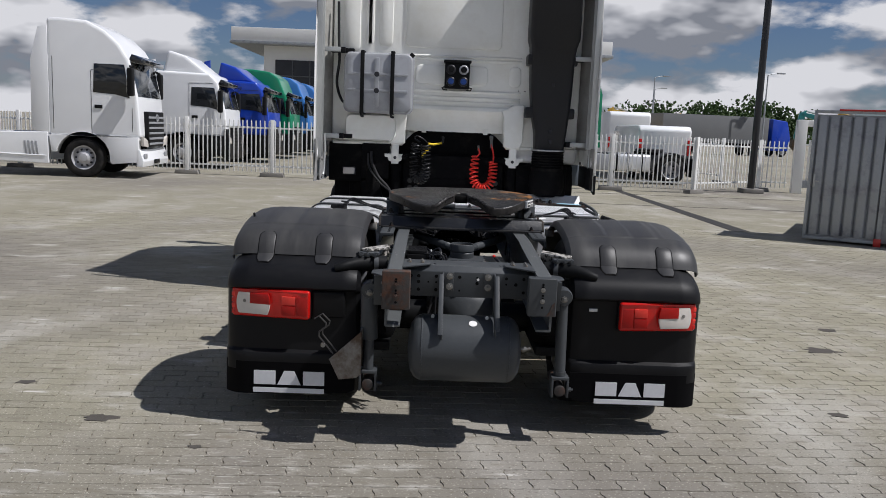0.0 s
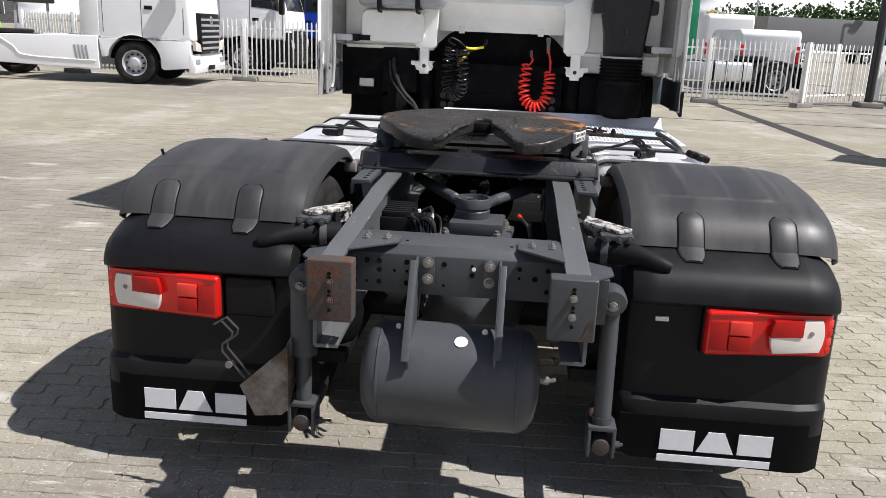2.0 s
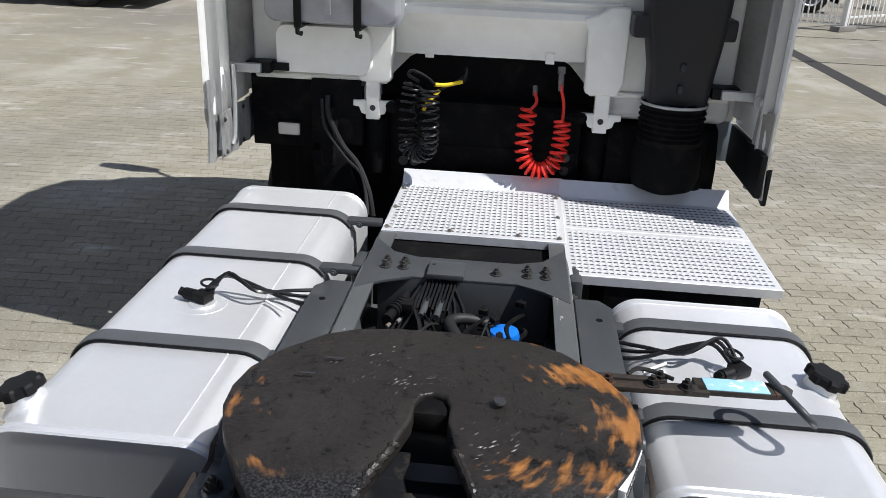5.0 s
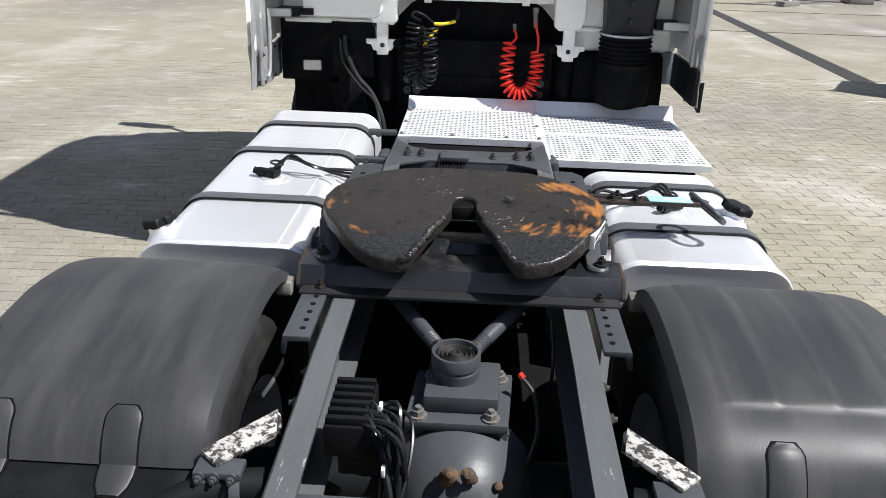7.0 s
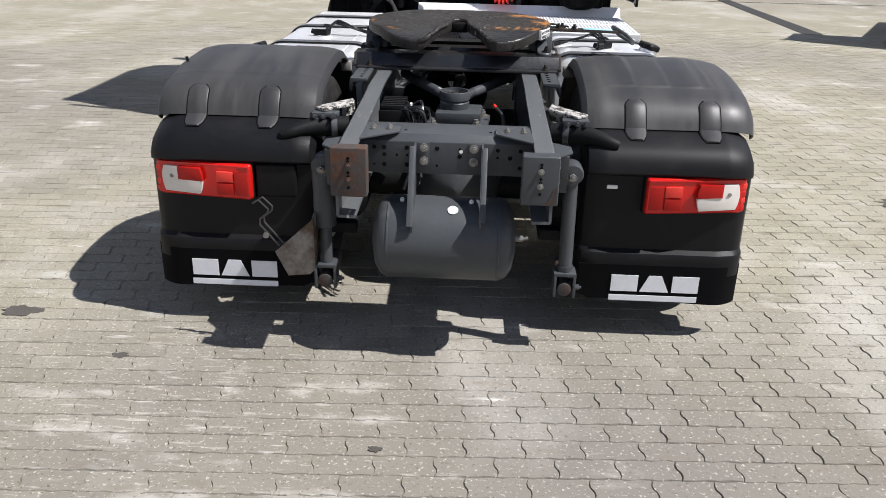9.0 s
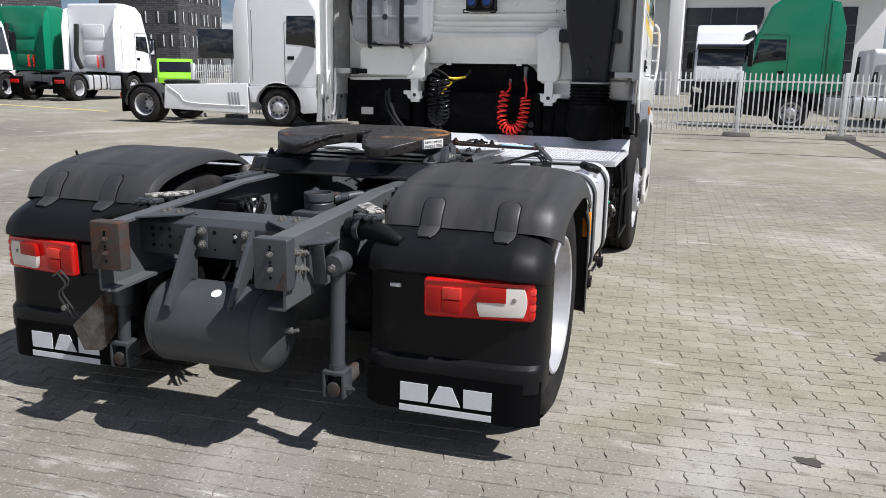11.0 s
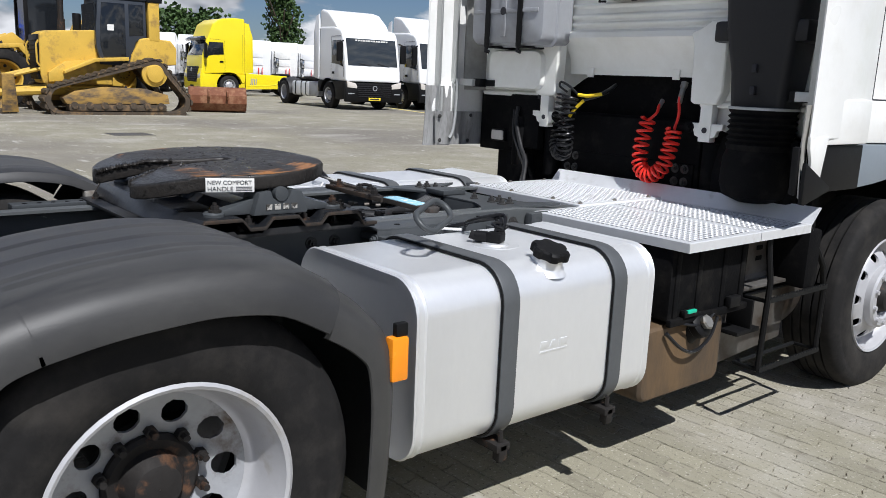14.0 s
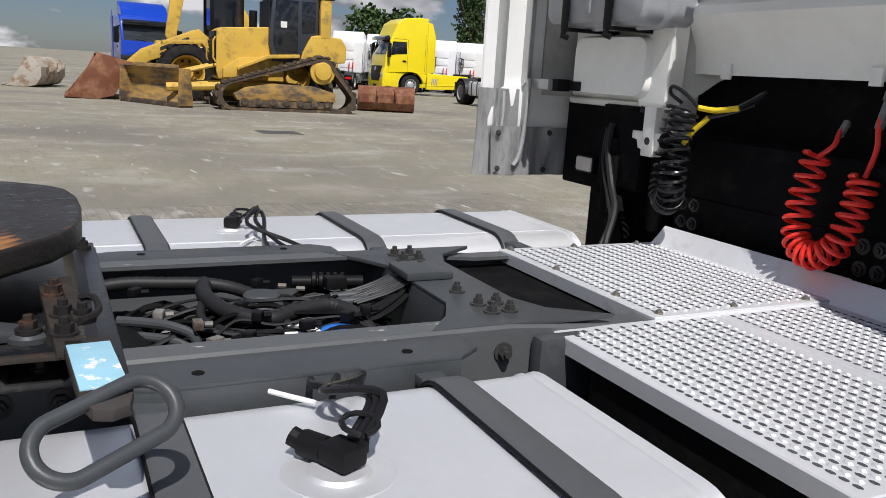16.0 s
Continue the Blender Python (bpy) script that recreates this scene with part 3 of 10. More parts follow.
def rear_wheel(s, x, dish_out):
    o = (s * x, -0.39, 0.485)
    axis = (s, 0, 0)
    bm = tyre_mesh(B(), o, axis, 0.495, 0.15, 0.292)
    w = part("rear_wheel", bm, "rubber", truck, "worn black rear tyre on a silver steel rim")
    bm = B()
    if dish_out:
        lathe(bm, [(0.300, 0.126), (0.309, 0.134), (0.312, 0.142), (0.303, 0.147), (0.294, 0.142), (0.288, 0.12), (0.277, 0.09), (0.270, 0.06), (0.264, 0.03), (0.256, 0.012), (0.243, 0.002)], o, axis, 56)
        part("rim", bm, "rim", w, "silver steel rim with deep dish")
        bm = holed_disc(B(), o, axis, 0.122, 0.245, 0.190, 0.034, 10, -0.035, 0.002, dish=0.006)
        part("wheel_disc", bm, "rim_dull", w, "dull grey wheel disc with round holes")
        bm = B()
        lathe(bm, [(0.15, -0.07), (0.128, -0.05), (0.124, -0.02), (0.112, -0.012), (0.085, -0.02), (0.07, 0.012), (0.06, 0.03), (0.04, 0.036), (0.001, 0.037)], o, axis, 32)
        hb_ = part("hub", bm, "hub", w, "rusty dark wheel hub")
        for i in range(10):
            t = 2 * math.pi * (i + 0.5) / 10
            p = Vector(o) + Vector((s * -0.03, 0.135 * math.cos(t), 0.135 * math.sin(t)))
            bm = B()
            cyl(bm, p, p + Vector((s * 0.026, 0, 0)), 0.0165, 6)
            cyl(bm, p, p + Vector((s * 0.05, 0, 0)), 0.0095, 8)
            part("wheel_nut", bm, "hub", hb_)
    else:
        lathe(bm, [(0.30, 0.126), (0.312, 0.142), (0.29, 0.14), (0.27, 0.06), (0.262, -0.1), (0.29, -0.13), (0.31, -0.14)], o, axis, 40)
        part("rim", bm, "rim_dull", w)
    return w


def wheels(s):
    rear_wheel(s, 1.09, True)
    rear_wheel(s, 0.735, False)
    o, axis = (s * 1.10, 3.41, 0.485), (s, 0, 0)
    bm = tyre_mesh(B(), o, axis, 0.505, 0.155, 0.292)
    w = part("front_wheel", bm, "rubber", truck, "black front tyre on a silver wheel")
    bm = B()
    lathe(bm, [(0.300, 0.126), (0.310, 0.136), (0.306, 0.146), (0.294, 0.14), (0.286, 0.11), (0.276, 0.07), (0.262, 0.055)], o, axis, 48)
    part("rim", bm, "rim", w)
    bm = holed_disc(B(), o, axis, 0.165, 0.264, 0.216, 0.026, 10, 0.135, 0.055, dish=0.02)
    part("wheel_disc", bm, "rim", w)
    bm = B()
    lathe(bm, [(0.17, 0.13), (0.166, 0.165), (0.155, 0.175), (0.118, 0.176), (0.112, 0.168), (0.10, 0.13)], o, axis, 32)
    for i in range(10):
        t = 2 * math.pi * (i + 0.5) / 10
        p = Vector(o) + Vector((s * 0.172, 0.137 * math.cos(t), 0.137 * math.sin(t)))
        cyl(bm, p, p + Vector((s * 0.016, 0, 0)), 0.013, 8)
    part("nut_ring", bm, "rim", w, "pale round wheel nut ring")
    bm = B()
    lathe(bm, [(0.10, 0.12), (0.09, 0.15), (0.07, 0.19), (0.05, 0.196), (0.001, 0.197)], o, axis, 28)
    part("hub", bm, "hub", w)


mirrored(wheels)

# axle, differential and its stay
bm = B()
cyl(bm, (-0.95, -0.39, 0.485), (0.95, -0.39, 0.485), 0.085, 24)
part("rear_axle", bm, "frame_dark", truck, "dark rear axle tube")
bm = B()
lathe(bm, [(0.001, -0.27), (0.10, -0.255), (0.16, -0.21), (0.205, -0.13), (0.225, -0.04), (0.235, 0.0), (0.235, 0.015), (0.215, 0.02), (0.20, 0.10), (0.15, 0.2), (0.10, 0.3), (0.08, 0.4)], (0.02, -0.42, 0.53), (0, 1, 0), 40)
dif = part("differential", bm, "frame", truck, "grey differential housing with rust stains")
bm = B()
for i in range(14):
    t = 2 * math.pi * i / 14
    bolt(bm, (0.02 + 0.222 * math.cos(t), -0.435, 0.53 + 0.222 * math.sin(t)), (0, -1, 0), 0.009, 0.008)
part("bolts", bm, "bolt_dark", dif)
bm = B()
prism(bm, [(-0.14, -0.48), (0.16, -0.48), (0.18, -0.2), (-0.12, -0.2)], "z", 0.745, 0.775, 0.008)
prism(bm, [(-0.09, -0.43), (0.13, -0.43), (0.14, -0.22), (-0.08, -0.22)], "z", 0.775, 0.83, 0.012)
prism(bm, [(-0.12, -0.46), (-0.06, -0.46), (-0.02, -0.3), (-0.09, -0.3)], "z", 0.64, 0.76, 0.006)
prism(bm, [(0.10, -0.46), (0.16, -0.46), (0.15, -0.3), (0.08, -0.3)], "z", 0.64, 0.76, 0.006)
part("stay_bracket", bm, "frame", dif)
JO = (0.0, -0.305, 0.825)
bm = B()
lathe(bm, [(0.066, -0.004), (0.072, 0.004), (0.073, 0.034), (0.069, 0.040), (0.069, 0.044), (0.0745, 0.048), (0.0745, 0.084), (0.072, 0.088), (0.065, 0.088), (0.063, 0.074)], JO, (0, 0, 1), 36)
jo = part("stay_joint", bm, "frame", dif, "round grey stay joint with grimy bearing")
bm = B()
lathe(bm, [(0.0645, 0.070), (0.056, 0.078), (0.050, 0.071), (0.044, 0.079), (0.038, 0.070), (0.031, 0.080), (0.024, 0.071), (0.018, 0.081), (0.010, 0.083), (0.006, 0.076), (0.001, 0.075)], JO, (0, 0, 1), 36)
part("bearing", bm, "hub", jo, "grimy rusted bearing rings")
for s in (-1, 1):
    bm = B()
    line = [Vector((s * 0.045, -0.245, 0.872)), Vector((s * 0.30, 0.25, 0.885))]
    prof = [(0.0, 0.022), (0.02, 0.025)]
    for i in range(5):
        prof += [(0.03 + 0.014 * i, 0.025), (0.034 + 0.014 * i, 0.021), (0.040 + 0.014 * i, 0.021)]
    prof += [(0.105, 0.025), (0.55, 0.025)]
    w_ = (line[1] - line[0]).normalized()
    lathe(bm, [(r_, h) for h, r_ in prof], line[0], w_, 18)
    part("stay_arm", bm, "frame", dif)
    bm = B()
    for k in range(7):
        q = Vector((s * (0.046 + 0.006 * (k % 3)), -0.262 + 0.006 * k, 0.895 + 0.004 * (k % 2)))
        lathe(bm, [(0.001, 0.008), (0.007, 0.005), (0.009, 0.0), (0.006, -0.006), (0.001, -0.007)], q, (0.2 * s, 0.3, 1), 7)
    part("rust_crust", bm, "rust", jo, kind="stuff")
bm = B()
for x, y in ((-0.10, -0.45), (0.11, -0.45), (-0.07, -0.24), (0.14, -0.24)):
    bolt(bm, (x, y, 0.777), (0, 0, 1), 0.018, 0.016)
part("bolts", bm, "bolt", dif)
rr_ = random.Random(5)
bm = B()
for i in range(26):
    a_, b_ = rr_.gauss(0, 0.045), rr_.gauss(0, 0.03)
    lathe(bm, [(0.0008, 0.009), (0.010, 0.007), (rr_.uniform(0.014, 0.026), -0.006)], (0.02 + a_, -0.612 - 0.6 * b_ + 0.9 * a_ * a_, 0.675 + 0.9 * b_ - 2.0 * a_ * a_), (0, -0.75, 0.66), 9)
part("rust_crust", bm, "crust", dif, "crusted rust and dried mud", kind="stuff")

# chassis rails: C sections that drop a little to the rear
RAIL = [(-1.398, 0.912), (-0.62, 0.948), (-0.45, 0.962), (1.5, 0.962), (1.8, 0.938), (4.3, 0.938)]


def rail(s):
    cl = lambda a, b: (s * a, s * b)
    sect = ((0.332, 0.0), (0.400, 0.0), (0.407, -0.007), (0.407, -0.258), (0.400, -0.265), (0.332, -0.265), (0.332, -0.254), (0.396, -0.254), (0.396, -0.011), (0.332, -0.011))
    bm = B()
    loft(bm, [[Vector((s * a, y, z + d)) for a, d in sect] for y, z in RAIL])
    r = part("chassis_rail", bm, "scuffed", truck, "grey painted steel chassis rail with scratches")
    # end buffer plate
    bm = B()
    lo_, hi_ = (0.726, 0.915) if s > 0 else (0.735, 0.925)
    box(bm, cl(0.286, 0.424), (-1.412, -1.352), (lo_, hi_), 0.008, 3)
    pl = part("end_plate", bm, "rust" if s < 0 else "frame", truck, "rusted steel end plate" if s < 0 else "grey steel end plate with rust at the corner")
    bm = B()
    for z in (0.858, 0.802):
        bolt(bm, (s * 0.355, -1.412, z), (0, -1, 0), 0.008, 0.008)
    part("bolts", bm, "bolt" if s > 0 else "rust", pl)
    # flat black discs; the dark inside the holes is painted
    bm = B()
    for z in (0.885, 0.872, 0.83, 0.815, 0.772):
        cyl(bm, (s * 0.355, -1.4115, z), (s * 0.355, -1.4135, z), 0.006, 10)
    part("bolt_holes", bm, "black_and_shade", pl)
    if s > 0:
        bm = B()
        prism(bm, [(0.375, 0.729), (0.416, 0.729), (0.416, 0.80), (0.40, 0.785), (0.395, 0.76)], "y", -1.4125, -1.4140)
        part("rust_patch", bm, "rust", pl)
    # gusset to the rear cross member
    bm = B()
    prism(bm, [(s * 0.334, -1.26), (s * 0.334, -1.02), (s * 0.19, -1.06), (s * 0.19, -1.14)], "z", 0.915, 0.923, 0.002)
    prism(bm, [(s * 0.409, -1.29), (s * 0.409, -1.06), (s * 0.49, -1.12), (s * 0.49, -1.20)], "z", 0.868, 0.876, 0.002)
    part("gusset", bm, "frame", r)
    bm = B()
    for x, y in ((0.235, -1.115), (0.235, -1.085), (0.30, -1.12), (0.30, -1.085)):
        bolt(bm, (s * x, y, 0.924), (0, 0, 1), 0.008, 0.006)
    part("bolts", bm, "bolt", r)
    # damper bracket outside the rail
    bm = B()
    prism(bm, [(-1.24, 0.868), (-1.08, 0.868), (-1.10, 0.72), (-1.19, 0.70), (-1.24, 0.76)], "x", s * 0.408, s * 0.424, 0.003)
    prism(bm, [(-1.235, 0.866), (-1.225, 0.866), (-1.195, 0.72), (-1.205, 0.71)], "x", s * 0.41, s * 0.475, 0.002)
    prism(bm, [(-1.10, 0.866), (-1.09, 0.866), (-1.10, 0.73), (-1.11, 0.72)], "x", s * 0.41, s * 0.475, 0.002)
    prism(bm, [(-1.225, 0.866), (-1.10, 0.866), (-1.10, 0.858), (-1.225, 0.858)], "x", s * 0.41, s * 0.475, 0.002)
    br = part("damper_bracket", bm, "frame", truck, "grey bolted damper bracket")
    bm = B()
    for y, z in ((-1.265, 0.84), (-1.265, 0.775), (-1.33, 0.85), (-1.33, 0.79), (-1.05, 0.86)):
        bolt(bm, (s * 0.408, y, z), (s, 0, 0), 0.012, 0.012)
    bolt(bm, (s * 0.497, -1.195, 0.775), (0, -1, 0), 0.014, 0.016)
    part("bolts", bm, "bolt", br)
    bm = B()
    xx = 0.497
    lathe(bm, [(0.001, -0.05), (0.04, -0.048), (0.046, -0.03), (0.046, 0.03), (0.04, 0.048), (0.001, 0.05)], (s * xx, -1.15, 0.78), (0, 1, 0), 20)
    if s > 0:
        cyl(bm, (s * 0.497, -1.15, 0.78), (s * 0.50, -1.172, 0.385), 0.029, 18)
        cyl(bm, (s * 0.50, -1.172, 0.385), (s * 0.50, -1.175, 0.36), 0.034, 18, 0.03)
    else:
        cyl(bm, (s * 0.50, -1.15, 0.78), (s * 0.495, -1.165, 0.52), 0.045, 18, bev=0.008)
        cyl(bm, (s * 0.495, -1.165, 0.52), (s * 0.495, -1.172, 0.36), 0.026, 16)
    d = part("damper", bm, "frame", truck, "grey damper tube above a forked foot")
    xf = s * (0.50 if s > 0 else 0.495)
    bm = B()
    box(bm, (xf - 0.046, xf - 0.034), (-1.215, -1.135), (0.255, 0.358), 0.004)
    box(bm, (xf + 0.034, xf + 0.046), (-1.215, -1.135), (0.255, 0.358), 0.004)
    box(bm, (xf - 0.046, xf + 0.046), (-1.215, -1.135), (0.348, 0.364), 0.004)
    bolt(bm, (xf + 0.046, -1.18, 0.29), (1, 0, 0), 0.012, 0.014)
    part("fork", bm, "frame", d)
    bm = B()
    cyl(bm, (xf, -1.215, 0.29), (xf, -0.95, 0.30), 0.030, 14, bev=0.006)
    part("pivot_pin", bm, "rust", d, "rusty pivot pin")
    # stabiliser end tube beside the mudguard, and its pale bracket
    bm = B()
    pts = curve([(s * 0.43, -0.90, 0.872), (s * 0.53, -0.92, 0.875), (s * 0.60, -0.955, 0.872), (s * 0.66, -0.99, 0.862), (s * 0.70, -1.0, 0.852)], 4)
    rings = []
    for i, p in enumerate(pts):
        r_ = 0.043 if i < 6 else 0.043 - 0.0022 * (i - 5)
        w_ = (pts[min(i + 1, len(pts) - 1)] - pts[max(i - 1, 0)]).normalized()
        a_, b_ = frame_of(w_)
        rings.append([p + (a_ * math.cos(t) + b_ * math.sin(t)) * max(r_, 0.012) for t in (2 * math.pi * j / 18 for j in range(18))])
    loft(bm, rings)
    st = part("mudguard_support_tube", bm, "frame_dark", truck, "dark tapered mudguard support tube")
    bm = B()
    for y0 in (0.49, 0.555):
        lathe(bm, [(0.043, -0.012), (0.049, -0.012), (0.049, 0.012), (0.043, 0.012)], (s * y0, -0.918, 0.874), (s, -0.2, 0), 20)
    box(bm, (s * 0.47, s * 0.58), (-0.945, -0.885), (0.918, 0.936), 0.004)
    for x in (0.49, 0.53, 0.565):
        bolt(bm, (s * x, -0.945, 0.925), (0, -1, 0), 0.009, 0.01)
    part("clamp", bm, "frame", st)
    bm = B()
    prism(bm, [(s * 0.44, -0.70), (s * 0.58, -0.88), (s * 0.53, -0.925), (s * 0.42, -0.80)], "z", 0.938, 0.95, 0.003)
    prism(bm, [(s * 0.44, -0.70), (s * 0.58, -0.88), (s * 0.57, -0.89), (s * 0.43, -0.71)], "z", 0.88, 0.94, 0.002)
    part("speckled_bracket", bm, "speckled", truck, "pale speckled aluminium bracket")
    # air spring behind the axle and side plates on the rail
    bm = B()
    lathe(bm, [(0.001, 0.0), (0.10, 0.0), (0.115, 0.02), (0.13, 0.06), (0.135, 0.11), (0.125, 0.16), (0.135, 0.2), (0.12, 0.25), (0.10, 0.26), (0.001, 0.26)], (s * 0.50, -0.80, 0.44), (0, 0, 1), 28)
    part("air_spring", bm, "black_and_shade", truck, "black rubber air spring")
    bm = B()
    box(bm, (s * 0.40, s * 0.60), (-0.95, 0.25), (0.40, 0.45), 0.01)
    part("spring_beam", bm, "frame_dark", truck)
    bm = B()
    # perforated angle beside the coupling plate
    prism(bm, [(s * 0.425, 0.972), (s * 0.505, 0.972), (s * 0.512, 0.93), (s * 0.512, 0.91), (s * 0.50, 0.91), (s * 0.49, 0.952), (s * 0.425, 0.955)], "y", -0.37, -0.06, 0.003)
    an = part("perforated_angle", bm, "frame", truck, "grey angle bracket with a row of holes")
    # row of holes drawn as black discs, their shade in the colour
    bm = B()
    for i in range(5):
        cyl(bm, (s * 0.455, -0.32 + 0.052 * i, 0.9715), (s * 0.455, -0.32 + 0.052 * i, 0.9735), 0.009, 12)
    part("bolt_holes", bm, "black_and_shade", an)
    bm = B()
    # reinforcing angle outside the rail, ahead of the coupling
    prism(bm, [(s * 0.412, 0.66), (s * 0.53, 0.66), (s * 0.545, 0.70), (s * 0.545, 1.30), (s * 0.50, 1.36), (s * 0.412, 1.36)], "z", 0.945, 0.957, 0.004)
    prism(bm, [(s * 0.53, 0.66), (s * 0.545, 0.70), (s * 0.545, 1.30), (s * 0.535, 1.30)], "z", 0.87, 0.95, 0.003)
    part("side_angle", bm, "frame", truck, "grey angle plate bolted along the rail")
    # two more holes as discs painted black
    bm = B()
    for y in (0.78, 1.20):
        cyl(bm, (s * 0.49, y, 0.9565), (s * 0.49, y, 0.9585), 0.012, 12)
    part("bolt_holes", bm, "black_and_shade", r)
    bm = B()
    for y in (1.48, 1.62, -0.60, -0.45, 0.45, 0.55):
        for z in (0.90, 0.78):
            bolt(bm, (s * 0.408, y, z), (s, 0, 0), 0.016, 0.014)
    part("bolts", bm, "bolt_dark", r)
    bm = B()
    box(bm, (s * 0.408, s * 0.46), (1.55, 1.70), (0.72, 0.94), 0.02)
    part("rail_bracket", bm, "frame", r)


mirrored(rail)

# rear cross member, its plates and the air receiver below it
bm = B()
prism(bm, [(-1.156, 0.755), (-1.156, 0.885), (-1.13, 0.912), (-0.97, 0.915), (-0.97, 0.905), (-1.125, 0.902), (-1.146, 0.88), (-1.146, 0.765), (-1.02, 0.765), (-1.02, 0.755)], "x", -0.396, 0.396, 0.003)
xm = part("rear_cross_member", bm, "frame", truck, "grey bent steel rear cross member with bolt holes")
# holes of the cross member: black discs in place of inner shade
bm = B()
random.seed(3)
for x in (-0.33, -0.29, -0.25, -0.20, -0.16, -0.04, 0.01, 0.05, 0.20, 0.25, 0.29, 0.33):
    for z in (0.79, 0.83, 0.86):
        if random.random() < 0.55:
            cyl(bm, (x, -1.1555, z), (x, -1.1575, z), random.choice((0.005, 0.008, 0.009)), 10)
for x in (-0.17, 0.17):
    cyl(bm, (x, -1.085, 0.910), (x, -1.085, 0.9145), 0.006, 10)
part("bolt_holes", bm, "black_and_shade", xm)
bm = B()
cyl(bm, (0.055, -1.1555, 0.85), (0.055, -1.1575, 0.85), 0.007, 12)
part("pale_plug", bm, "label_white", xm)
bm = B()
lathe(bm, [(0.001, -0.30), (0.06, -0.296), (0.12, -0.284), (0.155, -0.262), (0.167, -0.24), (0.17, -0.225), (0.17, 0.21), (0.167, 0.225), (0.155, 0.247), (0.12, 0.268), (0.06, 0.28), (0.001, 0.284)], (0.005, -1.185, 0.495), (1, 0, 0), 48)
rec = part("air_receiver", bm, "frame", truck, "grey cylindrical air tank slung below the cross member")
bm = B()
for x in (-0.222, 0.214):
    lathe(bm, [(0.168, -0.004), (0.1725, -0.003), (0.1725, 0.003), (0.168, 0.004)], (x, -1.185, 0.495), (1, 0, 0), 48)
part("weld_rings", bm, "frame", rec)
bm = B()
lathe(bm, [(0.001, 0.0), (0.021, 0.0), (0.021, 0.003), (0.001, 0.004)], (0.032, -1.268, 0.6435), (0, -0.49, 0.87), 20)
part("paint_dot", bm, "cable_white", rec, "round white sticker")
for x in (-0.171, 0.104):
    bm = B()
    lathe(bm, [(0.001, 0.012), (0.008, 0.011), (0.0095, 0.006), (0.0095, -0.012)], (x, -1.222, 0.664), (0, -0.8, 0.6), 14)
    part("white_plug", bm, "cable_white", rec, "small round white stud")
bm = B()
cyl(bm, (0.285, -1.185, 0.50), (0.318, -1.185, 0.50), 0.014, 8)
cyl(bm, (0.318, -1.185, 0.50), (0.34, -1.185, 0.505), 0.008, 8)
part("drain_valve", bm, "bolt", rec)
for x, low in ((-0.125, 0.575), (0.14, 0.60)):
    sg = -1 if x < 0 else 1
    bm = B()
    prism(bm, [(-1.158, 0.885), (-1.19, 0.878), (-1.36, low + 0.03), (-1.352, low), (-1.20, low + 0.10), (-1.165, 0.66), (-1.158, 0.76)], "x", x - 0.004, x + 0.004, 0.002)
    box(bm, (x, x - sg * 0.055), (-1.164, -1.1575), (0.79, 0.885), 0.002)
    prism(bm, [(-1.19, 0.878), (-1.195, 0.874), (-1.362, low + 0.03), (-1.355, low + 0.03)], "x", x, x + sg * 0.02, 0.002)
    hb = part("hanger_bracket", bm, "frame", truck, "grey folded hanger plate")
    bm = B()
    for z in (0.865, 0.811):
        bolt(bm, (x - sg * 0.034, -1.164, z), (0, -1, 0), 0.012, 0.012)
    part("bolts", bm, "bolt", hb)
# rusted sheet bracket with a bent wire that hangs at the corner
bm = B()
prism(bm, [(-0.69, 0.43), (-0.533, 0.575), (-0.535, 0.35), (-0.55, 0.335), (-0.64, 0.325)], "y", -1.252, -1.244, 0.002)
prism(bm, [(-1.25, 0.575), (-1.12, 0.60), (-1.12, 0.43), (-1.25, 0.35)], "x", -0.536, -0.528, 0.002)
hang = part("rusty_corner_bracket", bm, "grimy", truck, "rusty sheet bracket hanging at the corner")
for dx_, dz_, rr_ in ((0.0, 0.0, 0.0045), (0.018, 0.012, 0.004)):
    bm = B()
    tube(bm, [(x + dx_, -1.255, z + dz_) for x, z in ((-0.767, 0.638), (-0.743, 0.654), (-0.706, 0.617), (-0.711, 0.597), (-0.742, 0.572), (-0.742, 0.548), (-0.669, 0.460))], rr_, 6)
    part("bent_wire", bm, "bolt_dark", hang)
bm = B()
cyl(bm, (-0.72, -1.245, 0.505), (-0.72, -1.265, 0.505), 0.012, 12)
part("wire_bolt", bm, "bolt", hang)
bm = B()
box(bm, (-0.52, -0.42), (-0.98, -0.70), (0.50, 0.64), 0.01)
part("suspension_block", bm, "black_and_shade", truck)
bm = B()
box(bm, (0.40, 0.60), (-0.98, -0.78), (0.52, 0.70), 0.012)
part("suspension_block", bm, "black_and_shade", truck)

# ---- coupling: base plate, pedestals, fifth wheel ----
bm = B()
prof = [(-0.10, 0.966), (-0.10, 0.978), (0.02, 0.978), (0.03, 0.99), (0.10, 0.99), (0.11, 0.978), (0.20, 0.978), (0.21, 0.992), (0.46, 0.992), (0.47, 0.978), (0.56, 0.978), (0.57, 0.99), (0.62, 0.99), (0.63, 0.978), (0.66, 0.978), (0.66, 0.966)]
prism(bm, prof, "x", -0.515, 0.515, 0.002)
base = part("coupling_base_plate", bm, "base_dark", truck, "ribbed dark coupling base plate with bolts")
bm = B()
for s in (-1, 1):
    for y in (-0.005, -0.055, 0.15, 0.52, 0.63):
        bolt(bm, (s * 0.452, y, 0.98), (0, 0, 1), 0.011, 0.012)
part("bolts", bm, "hub", base)
